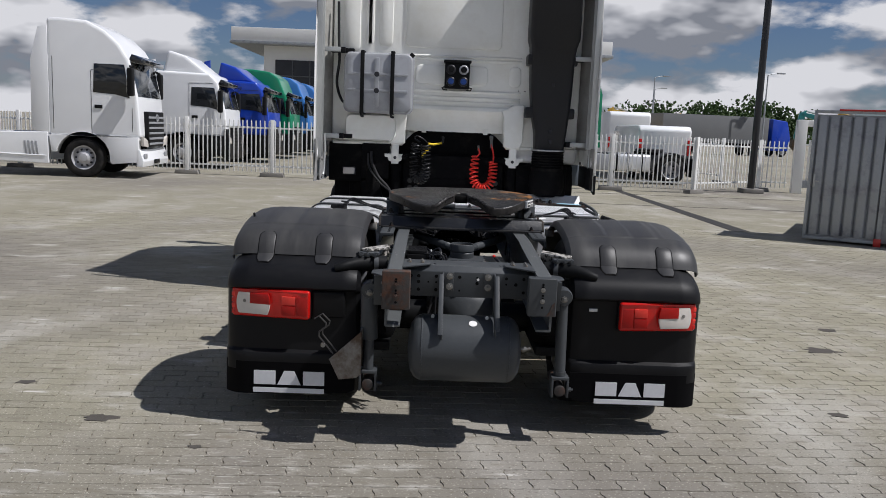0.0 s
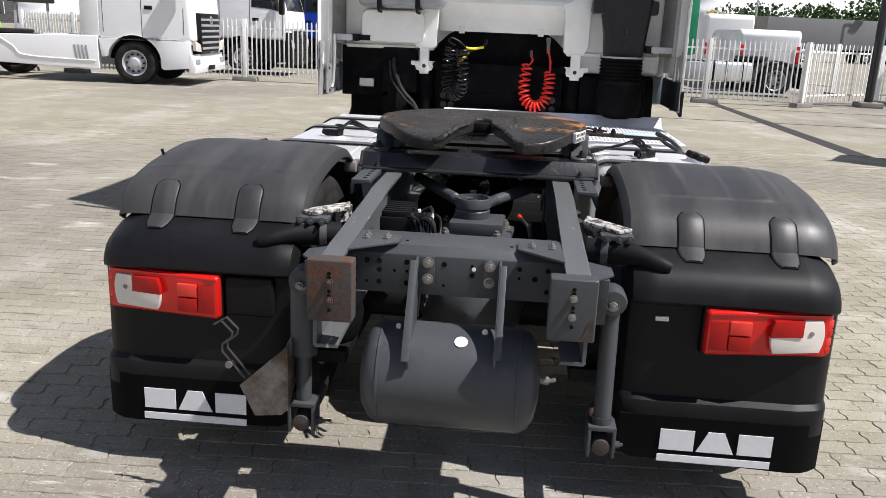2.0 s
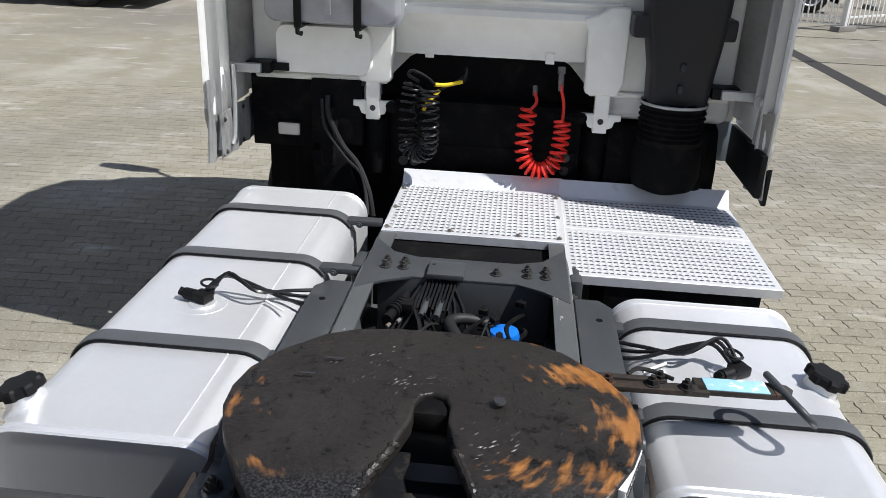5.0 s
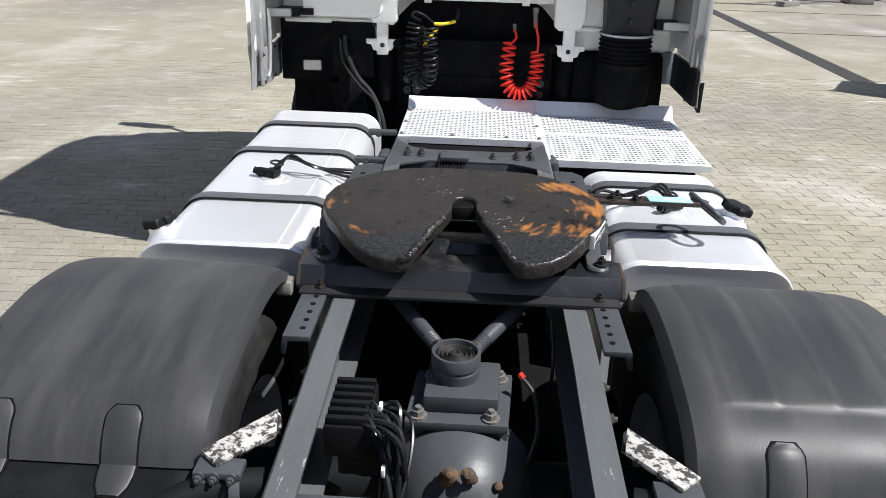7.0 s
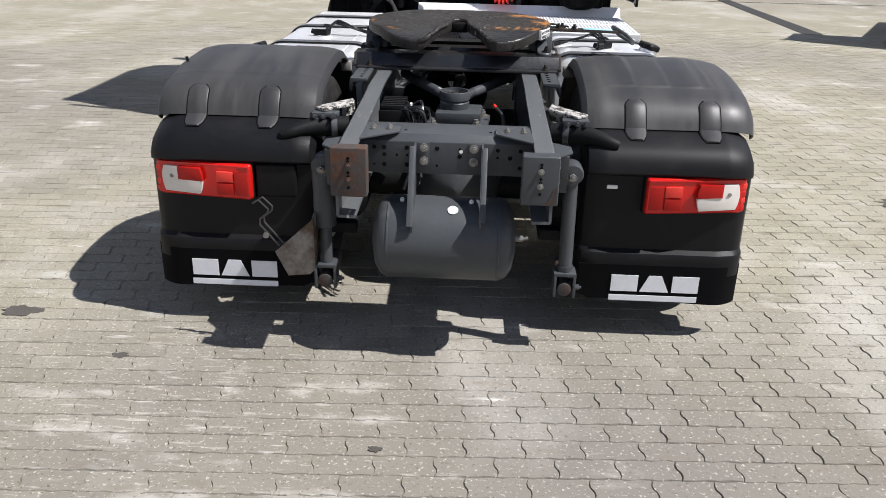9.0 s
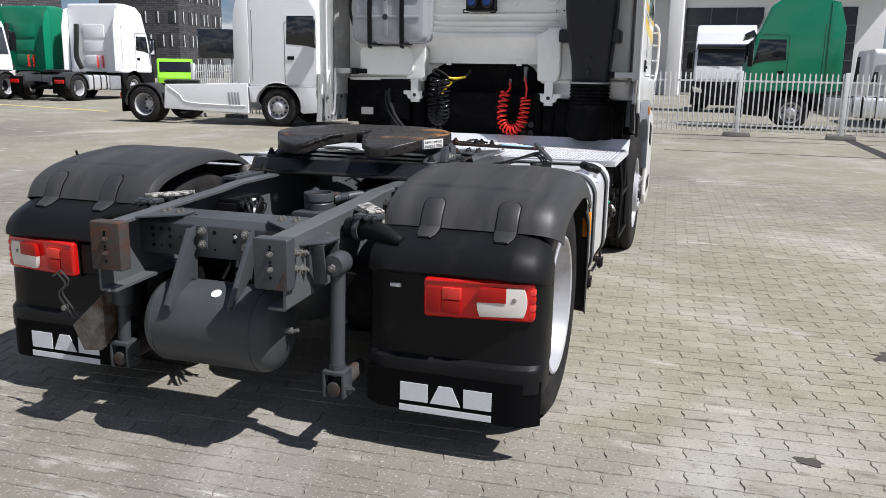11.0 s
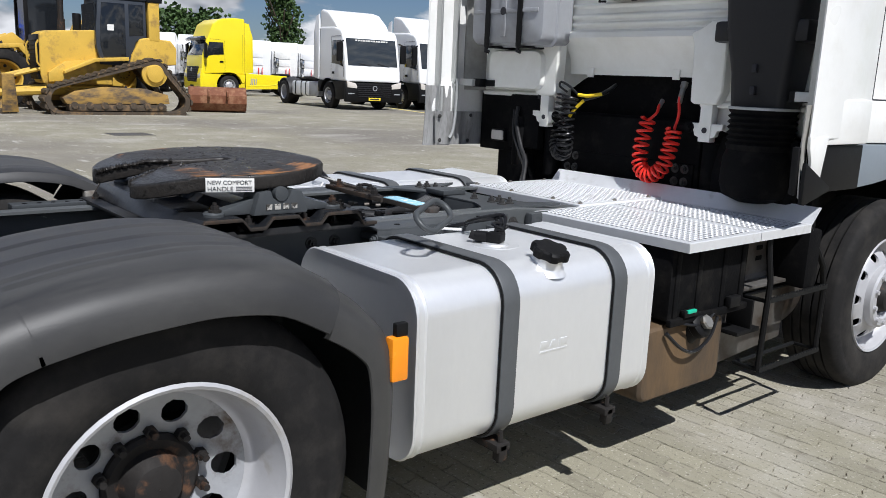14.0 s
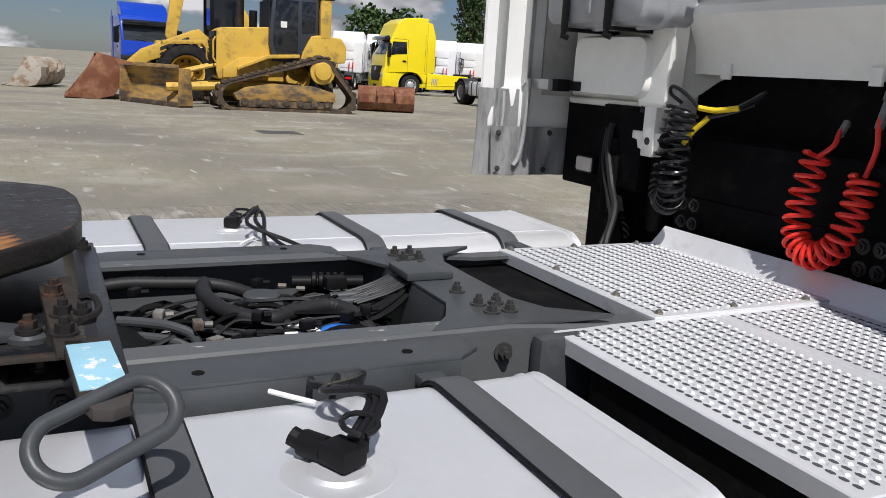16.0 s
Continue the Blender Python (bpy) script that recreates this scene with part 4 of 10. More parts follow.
wave = [(-0.045, 0.980), (-0.01, 1.036), (0.12, 1.036), (0.148, 1.002), (0.205, 1.002), (0.232, 1.034), (0.33, 1.034), (0.357, 1.002), (0.42, 1.002), (0.447, 1.034), (0.57, 1.034), (0.60, 0.988), (0.655, 0.988)]
sheet = wave + [(y, z - 0.012) for y, z in reversed(wave)]
bm = B()
prism(bm, sheet, "x", -0.522, 0.522, 0.002)
part("corrugated_plate", bm, "base_gloss", base, "glossy black corrugated mounting plate")
for s in (-1, 1):
    bm = B()
    prism(bm, sheet, "x", s * 0.522, s * 0.536, 0.003)
    part("plate_edge", bm, "lever_brown", base, "brown rusted edge of the corrugated plate")
    # cast bearing pedestal: middle block with a saddle, an arm to each bolted foot
    bm = B()
    prism(bm, [(0.175, 1.034), (0.385, 1.034), (0.362, 1.112), (0.318, 1.118), (0.308, 1.088), (0.252, 1.088), (0.242, 1.118), (0.198, 1.112)], "x", s * 0.385, s * 0.500, 0.008)
    for a, b in ((0.055, 0.20), (0.505, 0.36)):
        prism(bm, [(a, 1.036), (b, 1.036), (b, 1.094), (a + (b - a) * 0.45, 1.066), (a, 1.052)], "x", s * 0.415, s * 0.470, 0.008)
        lathe(bm, [(0.036, 0.0), (0.036, 0.010), (0.030, 0.016), (0.001, 0.017)], (s * 0.452, a, 1.035), (0, 0, 1), 22)
    cyl(bm, (s * 0.38, 0.28, 1.105), (s * 0.505, 0.28, 1.105), 0.026, 18, bev=0.004)
    box(bm, (s * 0.405, s * 0.47), (0.245, 0.315), (1.10, 1.15), 0.006)
    pd = part("pedestal", bm, "frame", base, "cast grey bearing pedestal")
    bm = B()
    for i in range(4):
        box(bm, (s * 0.4985, s * 0.5025), (0.222 + 0.032 * i, 0.244 + 0.032 * i), (1.052, 1.072), 0.001)
    part("cast_mark", bm, "speckled", pd)
    for y, z in ((0.055, 1.052), (0.176, 1.002), (0.388, 1.002), (0.505, 1.052), (0.540, 1.034), (0.625, 0.988)):
        bm = B()
        lathe(bm, [(0.022, 0.0), (0.022, 0.003), (0.001, 0.004)], (s * 0.462, y, z), (0, 0, 1), 16)
        bolt(bm, (s * 0.462, y, z + 0.003), (0, 0, 1), 0.0145, 0.014)
        cyl(bm, (s * 0.462, y, z + 0.01), (s * 0.462, y, z + 0.026), 0.007, 8)
        part("bolt", bm, "hub", base)
    bm = B()
    box(bm, (s * 0.545, s * 0.60), (-0.07, -0.01), (0.945, 0.995), 0.01)
    part("bracket_lug", bm, "grimy", base, "grimy pale lug at the plate end")

# the plate: front curve, V throat, horns that dip to the rear
half = [(0.0, 0.695), (0.14, 0.69), (0.25, 0.672), (0.33, 0.635), (0.43, 0.545), (0.49, 0.45), (0.508, 0.37), (0.504, 0.29), (0.472, 0.19), (0.404, 0.046), (0.345, -0.045), (0.292, -0.088), (0.238, -0.107), (0.196, -0.110), (0.174, -0.098), (0.160, -0.068), (0.135, 0.0), (0.104, 0.09), (0.072, 0.19), (0.043, 0.30), (0.043, 0.36), (0.031, 0.393), (0.0, 0.406)]
ring = half + [(-x, y) for x, y in reversed(half[1:-1])]
bm = B()
prism(bm, ring, "z", 1.098, 1.15, 0.011, 3)
bmesh.ops.triangulate(bm, faces=[f for f in bm.faces if len(f.verts) > 5])
bmesh.ops.bisect_plane(bm, geom=bm.verts[:] + bm.edges[:] + bm.faces[:], plane_co=(0, 0.07, 0), plane_no=(0, 1, 0.0))
bmesh.ops.bisect_plane(bm, geom=bm.verts[:] + bm.edges[:] + bm.faces[:], plane_co=(0, 0.0, 0), plane_no=(0, 1, 0.0))
for v in bm.verts:
    if v.co.y < 0.07:
        v.co.z += (v.co.y - 0.07) * (0.30 + 0.6 * max(0.0, -v.co.y))



def grease_mat():
    """Black grease ground in circles over the plate, bare orange rust where the trailer rubbed."""
    m = mat("fifth_wheel_grease", (0.021, 0.0185, 0.0165), 0.45, 0.1, var=0.4, scale=5, fine=50, bump=0.9, bscale=48, rvar=0.25, col2=(0.010, 0.0095, 0.009), amount=0.40, edge=0.05, scale2=26, rough2=0.25)
    n, l = m.node_tree.nodes, m.node_tree.links
    b = n["Principled BSDF"]
    tco = n.new("ShaderNodeTexCoord")
    mp = n.new("ShaderNodeMapping")
    mp.inputs["Location"].default_value = (0, -0.255, 0)
    mp.inputs["Scale"].default_value = (1, 1, 0)
    l.new(tco.outputs["Object"], mp.inputs[0])
    ln = n.new("ShaderNodeVectorMath"); ln.operation = 'LENGTH'
    l.new(mp.outputs[0], ln.inputs[0])
    big = n.new("ShaderNodeTexNoise"); big.inputs["Scale"].default_value = 3.3; big.inputs["Detail"].default_value = 5
    ms = n.new("ShaderNodeMapping"); ms.inputs["Scale"].default_value = (1.0, 2.6, 1.0); ms.inputs["Location"].default_value = (0.9, 0.25, 0)
    l.new(tco.outputs["Object"], ms.inputs[0]); l.new(ms.outputs[0], big.inputs["Vector"])
    streak = n.new("ShaderNodeTexNoise"); streak.inputs["Scale"].default_value = 14; streak.inputs["Detail"].default_value = 5

    def mth(op, a, v, w=None):
        q = n.new("ShaderNodeMath"); q.operation = op
        for i, s in enumerate((a, v, w)):
            if s is None:
                continue
            if isinstance(s, (int, float)):
                q.inputs[i].default_value = s
            else:
                l.new(s, q.inputs[i])
        return q.outputs[0]

    sp = n.new("ShaderNodeSeparateXYZ"); l.new(mp.outputs[0], sp.inputs[0])
    polar = n.new("ShaderNodeCombineXYZ")
    l.new(mth('MULTIPLY', ln.outputs["Value"], 3.0), polar.inputs[0])
    l.new(mth('MULTIPLY', mth('ARCTAN2', sp.outputs[0], sp.outputs[1]), 0.32), polar.inputs[1])
    l.new(polar.outputs[0], streak.inputs["Vector"])
    sx = n.new("ShaderNodeSeparateXYZ"); l.new(tco.outputs["Object"], sx.inputs[0])
    side = mth('MULTIPLY', sx.outputs[0], 0.20)
    s1 = mth('ADD', mth('MULTIPLY', ln.outputs["Value"], 1.30), side)
    s2 = mth('ADD', s1, mth('MULTIPLY', mth('SUBTRACT', big.outputs["Fac"], 0.5), 1.0))
    s3 = mth('ADD', s2, mth('MULTIPLY', mth('SUBTRACT', streak.outputs["Fac"], 0.5), 0.75))
    rp = n.new("ShaderNodeValToRGB")
    rp.color_ramp.elements[0].position, rp.color_ramp.elements[1].position = 0.57, 0.76
    l.new(s3, rp.inputs[0])
    rc = n.new("ShaderNodeValToRGB")
    rc.color_ramp.elements[0].color, rc.color_ramp.elements[1].color = (0.11, 0.038, 0.012, 1), (0.46, 0.20, 0.055, 1)
    l.new(streak.outputs["Fac"], rc.inputs[0])
    mx = n.new("ShaderNodeMixRGB")
    old = b.inputs["Base Color"].links[0].from_socket
    nz = n.new("ShaderNodeSeparateXYZ"); l.new(n.new("ShaderNodeNewGeometry").outputs["True Normal"], nz.inputs[0])
    flat_ = mth('GREATER_THAN', nz.outputs[2], 0.8)
    # the greasy ramps at the rear are smoother; their glints painted as grey speckle
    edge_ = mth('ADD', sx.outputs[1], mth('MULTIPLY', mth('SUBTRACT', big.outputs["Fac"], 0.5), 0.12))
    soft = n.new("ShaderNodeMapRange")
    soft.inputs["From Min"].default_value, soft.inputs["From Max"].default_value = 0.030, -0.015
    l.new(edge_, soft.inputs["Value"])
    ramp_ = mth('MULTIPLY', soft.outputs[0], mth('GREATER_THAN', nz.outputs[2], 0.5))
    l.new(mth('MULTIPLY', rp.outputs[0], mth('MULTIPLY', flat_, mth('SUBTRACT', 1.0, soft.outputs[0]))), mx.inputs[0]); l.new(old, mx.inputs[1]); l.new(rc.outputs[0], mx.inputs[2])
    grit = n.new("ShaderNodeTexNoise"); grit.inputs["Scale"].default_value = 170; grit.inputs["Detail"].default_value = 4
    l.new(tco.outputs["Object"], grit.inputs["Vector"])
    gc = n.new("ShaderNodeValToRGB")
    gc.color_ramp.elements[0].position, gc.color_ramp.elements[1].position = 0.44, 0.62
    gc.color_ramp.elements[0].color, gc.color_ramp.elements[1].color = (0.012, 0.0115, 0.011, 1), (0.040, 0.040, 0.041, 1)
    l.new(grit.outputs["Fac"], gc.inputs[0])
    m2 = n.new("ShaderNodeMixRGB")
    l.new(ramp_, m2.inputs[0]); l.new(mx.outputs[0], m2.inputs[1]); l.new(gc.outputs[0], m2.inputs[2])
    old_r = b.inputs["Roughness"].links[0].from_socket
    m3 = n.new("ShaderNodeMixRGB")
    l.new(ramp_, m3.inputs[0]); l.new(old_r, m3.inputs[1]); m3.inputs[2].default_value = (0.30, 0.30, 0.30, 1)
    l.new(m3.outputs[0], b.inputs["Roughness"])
    l.new(m2.outputs[0], b.inputs["Base Color"])
    return m


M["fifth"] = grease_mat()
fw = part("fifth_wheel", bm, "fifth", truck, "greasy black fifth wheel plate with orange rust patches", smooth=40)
FW = Matrix.Translation((0, -0.085, 0.04)) @ Matrix.Diagonal((0.965, 1, 1, 1))


def settle(me, ramp=True):
    """The plate's tilt, its shortened horns and their dip."""
    for v in me.vertices:
        if ramp and v.co.y < 0.07:
            v.co.z += (v.co.y - 0.07) * (0.30 + 0.6 * max(0.0, -v.co.y))
        if v.co.y < 0.25:
            v.co.y = 0.25 + (v.co.y - 0.25) * 0.82
        v.co.z += (v.co.y - 0.685) * 0.045
        if v.co.z < 1.12 and v.co.y < 0.08:
            v.co.z += 0.03 * min(1.0, (0.08 - v.co.y) / 0.12)
    me.transform(FW)


settle(fw.data, False)
random.seed(17)
for s in (-1, 1):
    line = curve([(s * x, y, 1.147) for x, y in half[13:19]], 12)
    bm = B()
    rings = []
    for p in line:
        r_ = random.uniform(0.005, 0.0125)
        rings.append([p + Vector((math.cos(t) * r_ * 1.3, 0, math.sin(t) * r_)) for t in (2 * math.pi * j / 8 for j in range(8))])
    loft(bm, rings)
    lip_ = part("grease_lip", bm, "fifth", fw, "thick lip of black grease along the throat")
    settle(lip_.data)
bm = B()
# lumps of grease pushed up round the throat
random.seed(11)
for i in range(260):
    t = random.uniform(0, 2 * math.pi)
    rr = random.choice((random.uniform(0.08, 0.13), random.uniform(0.15, 0.20), random.uniform(0.19, 0.27), random.uniform(0.10, 0.34)))
    x, y = rr * math.cos(t) * 1.2, 0.36 + rr * math.sin(t) * 0.95
    if abs(x) < 0.075 and y < 0.40:
        continue
    if y < 0.05:
        continue
    ln_ = random.uniform(0.004, 0.014)
    p = Vector((x, y, 1.1495))
    d = Vector((-math.sin(t), math.cos(t), 0))
    e = Vector((math.cos(t), math.sin(t), 0))
    h = random.uniform(0.0015, 0.0035)
    vs = [bm.verts.new(p + d * ln_), bm.verts.new(p + e * ln_ * 0.35), bm.verts.new(p - d * ln_), bm.verts.new(p - e * ln_ * 0.35)]
    top = bm.verts.new(p + Vector((0, 0, h)))
    for j in range(4):
        bm.faces.new((vs[j], vs[(j + 1) % 4], top))
settle(part("grease_crumb", bm, "grease", fw, kind="stuff").data)
bm = B()
lathe(bm, [(0.001, 0.001), (0.015, 0.001), (0.017, -0.004)], (0.163, 0.375, 1.151), (0, 0, 1), 14)
for x, y in ((-0.36, 0.42), (-0.30, 0.5)):
    box(bm, (x, x + 0.05), (y, y + 0.007), (1.1502, 1.1515))
part("grease_hole", bm, "ink", fw).data.transform(FW)
# locking jaw in the throat
bm = B()
box(bm, (-0.05, 0.05), (0.34, 0.42), (1.07, 1.12), 0.01)
part("locking_jaw", bm, "black_and_shade", fw).data.transform(FW)
# label on the side of the plate
ang = math.degrees(math.atan2(0.144, 0.065))
ml = pose(0.426, 0.040, 1.130, 90, 0, 70.5) @ pose(0, 0, 0.004)
bm = B()
box(bm, (0, 0.158), (-0.016, 0.030), (-0.02, 0.0), 0.001, m=ml)
lab = part("handle_label", bm, "label_white", fw, "white label that reads new comfort handle")


def lettering(text, size, m, material, parent, name="lettering"):
    cu = bpy.data.curves.new(name, 'FONT')
    cu.body, cu.size, cu.extrude = text, size, 0.0004
    tmp = bpy.data.objects.new("tmp", cu)
    scene.collection.objects.link(tmp)
    dg = bpy.context.evaluated_depsgraph_get()
    me = bpy.data.meshes.new_from_object(tmp.evaluated_get(dg))
    bpy.data.objects.remove(tmp)
    me.transform(m)
    me.materials.clear()
    me.materials.append(M[material])
    ob = new(name, me)
    ob.parent = parent
    return ob


lettering("NEW COMFORT", 0.0195, ml @ pose(0.005, 0.010, 0.0012), "ink", lab)
lettering("HANDLE", 0.0215, ml @ pose(0.005, -0.012, 0.0012), "ink", lab)
bm = B()
for i in range(3):
    box(bm, (0.098, 0.150), (-0.012 + 0.006 * i, -0.0095 + 0.006 * i), (0.0, 0.001), m=ml)
part("small_print", bm, "ink", lab)

# release lever with its loop
bm = B()
LEV = pose(0.80, 0.595, 1.098, 0, 1.5, 4)
box(bm, (-0.42, -0.09), (-0.044, -0.004), (-0.012, 0.004), 0.003, m=LEV)
box(bm, (-0.12, 0.09), (-0.033, 0.033), (-0.012, 0.004), 0.003, m=LEV)
box(bm, (-0.44, -0.20), (-0.010, 0.012), (-0.004, 0.012), 0.004, m=LEV)
lever = part("release_lever", bm, "lever_brown", fw, "dark release lever with a loop handle")
for x, y in ((-0.36, -0.024), (-0.24, -0.02), (-0.215, 0.006), (-0.15, -0.026)):
    bm = B()
    bolt(bm, LEV @ Vector((x, y, 0.003)), (0, 0, 1), 0.014, 0.014)
    part("lever_bolt", bm, "hub", lever)
bm = B()
tube(bm, curve([LEV @ Vector(p) for p in ((-0.30, 0.012, 0.012), (-0.27, 0.03, 0.02), (-0.22, 0.03, 0.012), (-0.18, 0.0, 0.012))], 5), 0.006, 6)
part("return_spring", bm, "hub", lever)
bm = B()
box(bm, (-0.095, 0.075), (-0.030, 0.030), (0.003, 0.0065), 0.001, m=LEV)
part("lever_label", bm, "label_blue", lever, "torn pale blue sticker")
bm = B()
prism(bm, [(0.09, -0.033), (0.135, -0.022), (0.145, 0.0), (0.135, 0.022), (0.09, 0.033)], "z", -0.012, 0.005, 0.002, m=LEV)
part("lever_tip", bm, "rust", lever)
bm = B()
ca = Vector((0.94, 0.598, 1.074))
long_way, short_way = Vector((0.43, -0.88, -0.2)).normalized(), Vector((0.612, 0.448, -0.654)).normalized()
loop = []
for i in range(44):
    t = 2 * math.pi * (i + 0.5) / 44
    loop.append(ca + long_way * (0.040 * math.cos(t) + (0.052 if math.cos(t) > 0 else -0.052)) + short_way * 0.041 * math.sin(t))
tube(bm, loop, 0.0105, 18, closed=True)
part("loop_handle", bm, "frame", lever, "grey bent steel loop handle")


# ---- tanks, platforms, battery side ----


def fuel_tank(s, y0, y1, straps, cap_at, label):
    x0, x1, z0, z1 = 0.55, 1.222, 0.365, 0.94
    bm = B()
    rings = []
    for y, q in ((y0 + 0.006, 0.03), (y0 + 0.002, 0.016), (y0, 0.0), (y0 + 0.006, -0.004), (y0 + 0.014, -0.001), (y0 + 0.03, 0.0), (y0 + 0.036, -0.0035), (y0 + 0.042, 0.0), ((y0 + y1) / 2, 0.0),
                 (y1 - 0.042, 0.0), (y1 - 0.036, -0.0035), (y1 - 0.03, 0.0), (y1 - 0.014, -0.001), (y1 - 0.006, -0.004), (y1, 0.0), (y1 - 0.002, 0.016), (y1 - 0.006, 0.03)):
        rings.append([Vector((s * a, y, b)) for a, b in rounded(x0 + q, x1 - q, z0 + q, z1 - q, 0.115, 8)])
    loft(bm, rings)
    tank = part("fuel_tank", bm, "alu", truck, label)
    for y in straps:
        bm = B()
        pr = [p for p in rounded(x0 - 0.006, x1 + 0.006, z0 - 0.004, z1 + 0.006, 0.12, 8)]
        # open strap: from the inner top round the outside to the foot
        k = [i for i, p in enumerate(pr) if p[0] > x0 + 0.02 or p[1] > z1 - 0.06]
        seq = sorted([pr[i] for i in k], key=lambda p: math.atan2(p[1] - 0.65, p[0] - 0.88) if math.atan2(p[1] - 0.65, p[0] - 0.88) > -2.3 else 9)
        seq = [p for p in seq if math.atan2(p[1] - 0.65, p[0] - 0.88) > -2.3]
        rr = []
        for i, (a, b) in enumerate(seq):
            q0, q1 = seq[max(i - 1, 0)], seq[min(i + 1, len(seq) - 1)]
            t = Vector((q1[0] - q0[0], q1[1] - q0[1])).normalized()
            nx, nz = t.y, -t.x
            rr.append([Vector((s * (a + nx * d), y + e, b + nz * d)) for e, d in ((-0.034, 0.0), (-0.034, 0.007), (-0.028, 0.009), (0.028, 0.009), (0.034, 0.007), (0.034, 0.0))])
        loft(bm, rr)
        st = part("tank_strap", bm, "strap", tank, "grey steel tank strap")
        bm = B()
        for e in (-0.035, 0.035):
            tube(bm, [(s * a, y + e, b + (0.002 if b > 0.9 else 0)) for a, b in seq], 0.004, 5)
        part("rubber_edge", bm, "black", st)
        bm = B()
        box(bm, (s * 1.10, s * 1.235), (y - 0.03, y + 0.03), (0.335, 0.362), 0.004)
        box(bm, (s * 1.20, s * 1.235), (y - 0.018, y + 0.018), (0.30, 0.36), 0.006)
        cyl(bm, (s * 1.215, y, 0.29), (s * 1.215, y, 0.40), 0.009, 8)
        part("strap_foot", bm, "hub", st)
        bm = B()
        box(bm, (s * 0.42, s * 0.58), (y - 0.03, y + 0.03), (0.905, 0.93), 0.006)
        bolt(bm, (s * 0.52, y - 0.03, 0.915), (0, -1, 0), 0.012, 0.012)
        part("strap_anchor", bm, "frame", st)
    # filler neck and lobed cap
    cx, cy = cap_at
    o = (s * cx, cy, 0.905)
    way = (s * 0.30, 0, 1)
    bm = B()
    lathe(bm, [(0.075, 0.0), (0.062, 0.012), (0.055, 0.022), (0.052, 0.05), (0.046, 0.052)], o, way, 32)
    nk = part("filler_neck", bm, "alu", tank, "bright welded filler neck")
    bm = B()
    w = Vector(way).normalized()
    a, b = frame_of(w)
    rr = []
    for h, q in ((0.045, 0.86), (0.05, 1.0), (0.072, 1.0), (0.08, 0.9), (0.081, 0.3)):
        rr.append([Vector(o) + w * h + (a * math.cos(t) + b * math.sin(t)) * (0.062 * q * (1 + 0.09 * math.tanh(3 * math.cos(6 * t)))) for t in (2 * math.pi * i / 60 for i in range(60))])
    loft(bm, rr)
    part("filler_cap", bm, "black", nk, "black lobed filler cap")
    # level sender with plug and cable
    sx, sy = (0.90, 0.915) if s > 0 else (0.90, 1.12)
    bm = B()
    lathe(bm, [(0.088, 0.0), (0.085, 0.0022), (0.078, 0.0012), (0.05, 0.0022), (0.045, 0.008), (0.001, 0.009)], (s * sx, sy, z1 - 0.001), (0, 0, 1), 28)
    part("sender_boss", bm, "alu", tank)
    bm = B()
    m = pose(s * sx, sy, z1 + 0.024, 0, 0, 25 * s) @ Matrix.Scale(0.66, 4)
    box(bm, (-0.045, 0.045), (-0.03, 0.045), (-0.02, 0.03), 0.010, m=m)
    cyl(bm, m @ Vector((-0.045, 0, 0.0)), m @ Vector((-0.11, -0.01, 0.0)), 0.021, 12)
    cyl(bm, m @ Vector((-0.11, -0.01, 0.0)), m @ Vector((-0.14, -0.02, 0.01)), 0.016, 10)
    box(bm, (-0.01, 0.035), (0.03, 0.06), (0.0, 0.035), 0.006, m=m)
    snd = part("level_sender", bm, "black", tank, "black plastic level sender with plug")
    bm = B()
    random.seed(5 if s > 0 else 8)
    for i in range(3):
        p0 = m @ Vector((-0.02 + 0.02 * i, 0.05, 0.02))
        pts = [p0, p0 + Vector((-s * 0.05, 0.05, 0.035 + 0.01 * i)), p0 + Vector((-s * (0.13 + 0.02 * i), 0.05 - 0.03 * i, 0.02)), (s * 0.60, sy + 0.05 + 0.04 * i, 0.955), (s * 0.50, sy + 0.08 + 0.05 * i, 0.93), (s * 0.40, sy + 0.1, 0.88)]
        tube(bm, curve(pts, 5), 0.007, 6)
    c0 = m @ Vector((0.0, 0.06, 0.05))
    tube(bm, [c0 + Vector((0.028 * math.cos(t), 0.028 * math.sin(t), 0.012 * math.sin(t * 0.5))) for t in (i * 0.5 for i in range(13))], 0.005, 6)
    part("sender_cable", bm, "coil_black", snd)
    bm = B()
    cyl(bm, (s * 0.68, sy + 0.03, 0.955), (s * 0.60, sy - 0.03, 0.952), 0.005, 8)
    part("cable_tag", bm, "cable_white", snd)
    return tank


tk = fuel_tank(1, 0.325, 1.435, (0.69, 1.225), (1.147, 0.92), "brushed aluminium fuel tank with two grey straps")
bm = B()
for i, (a, b) in enumerate(((0.845, 0.882), (0.888, 0.928), (0.935, 0.972))):
    sl = 0.010 if i == 1 else 0.0
    prism(bm, [(a, 0.652), (b, 0.652), (b - sl, 0.676), (a + sl, 0.676)], "x", 1.2195, 1.2235, 0.001)
prism(bm, [(0.843, 0.636), (0.974, 0.636), (0.974, 0.643), (0.843, 0.643)], "x", 1.2195, 1.2235, 0.001)
part("pressed_badge", bm, "alu", tk)
tkl = fuel_tank(-1, 0.325, 2.40, (0.84, 1.55, 2.08), (1.17, 0.49), "long brushed aluminium fuel tank with three straps")
bm = B()
box(bm, (-0.700, -0.694), (0.37, 2.36), (0.9395, 0.9425), 0.001)
part("weld_seam", bm, "alu", tkl)


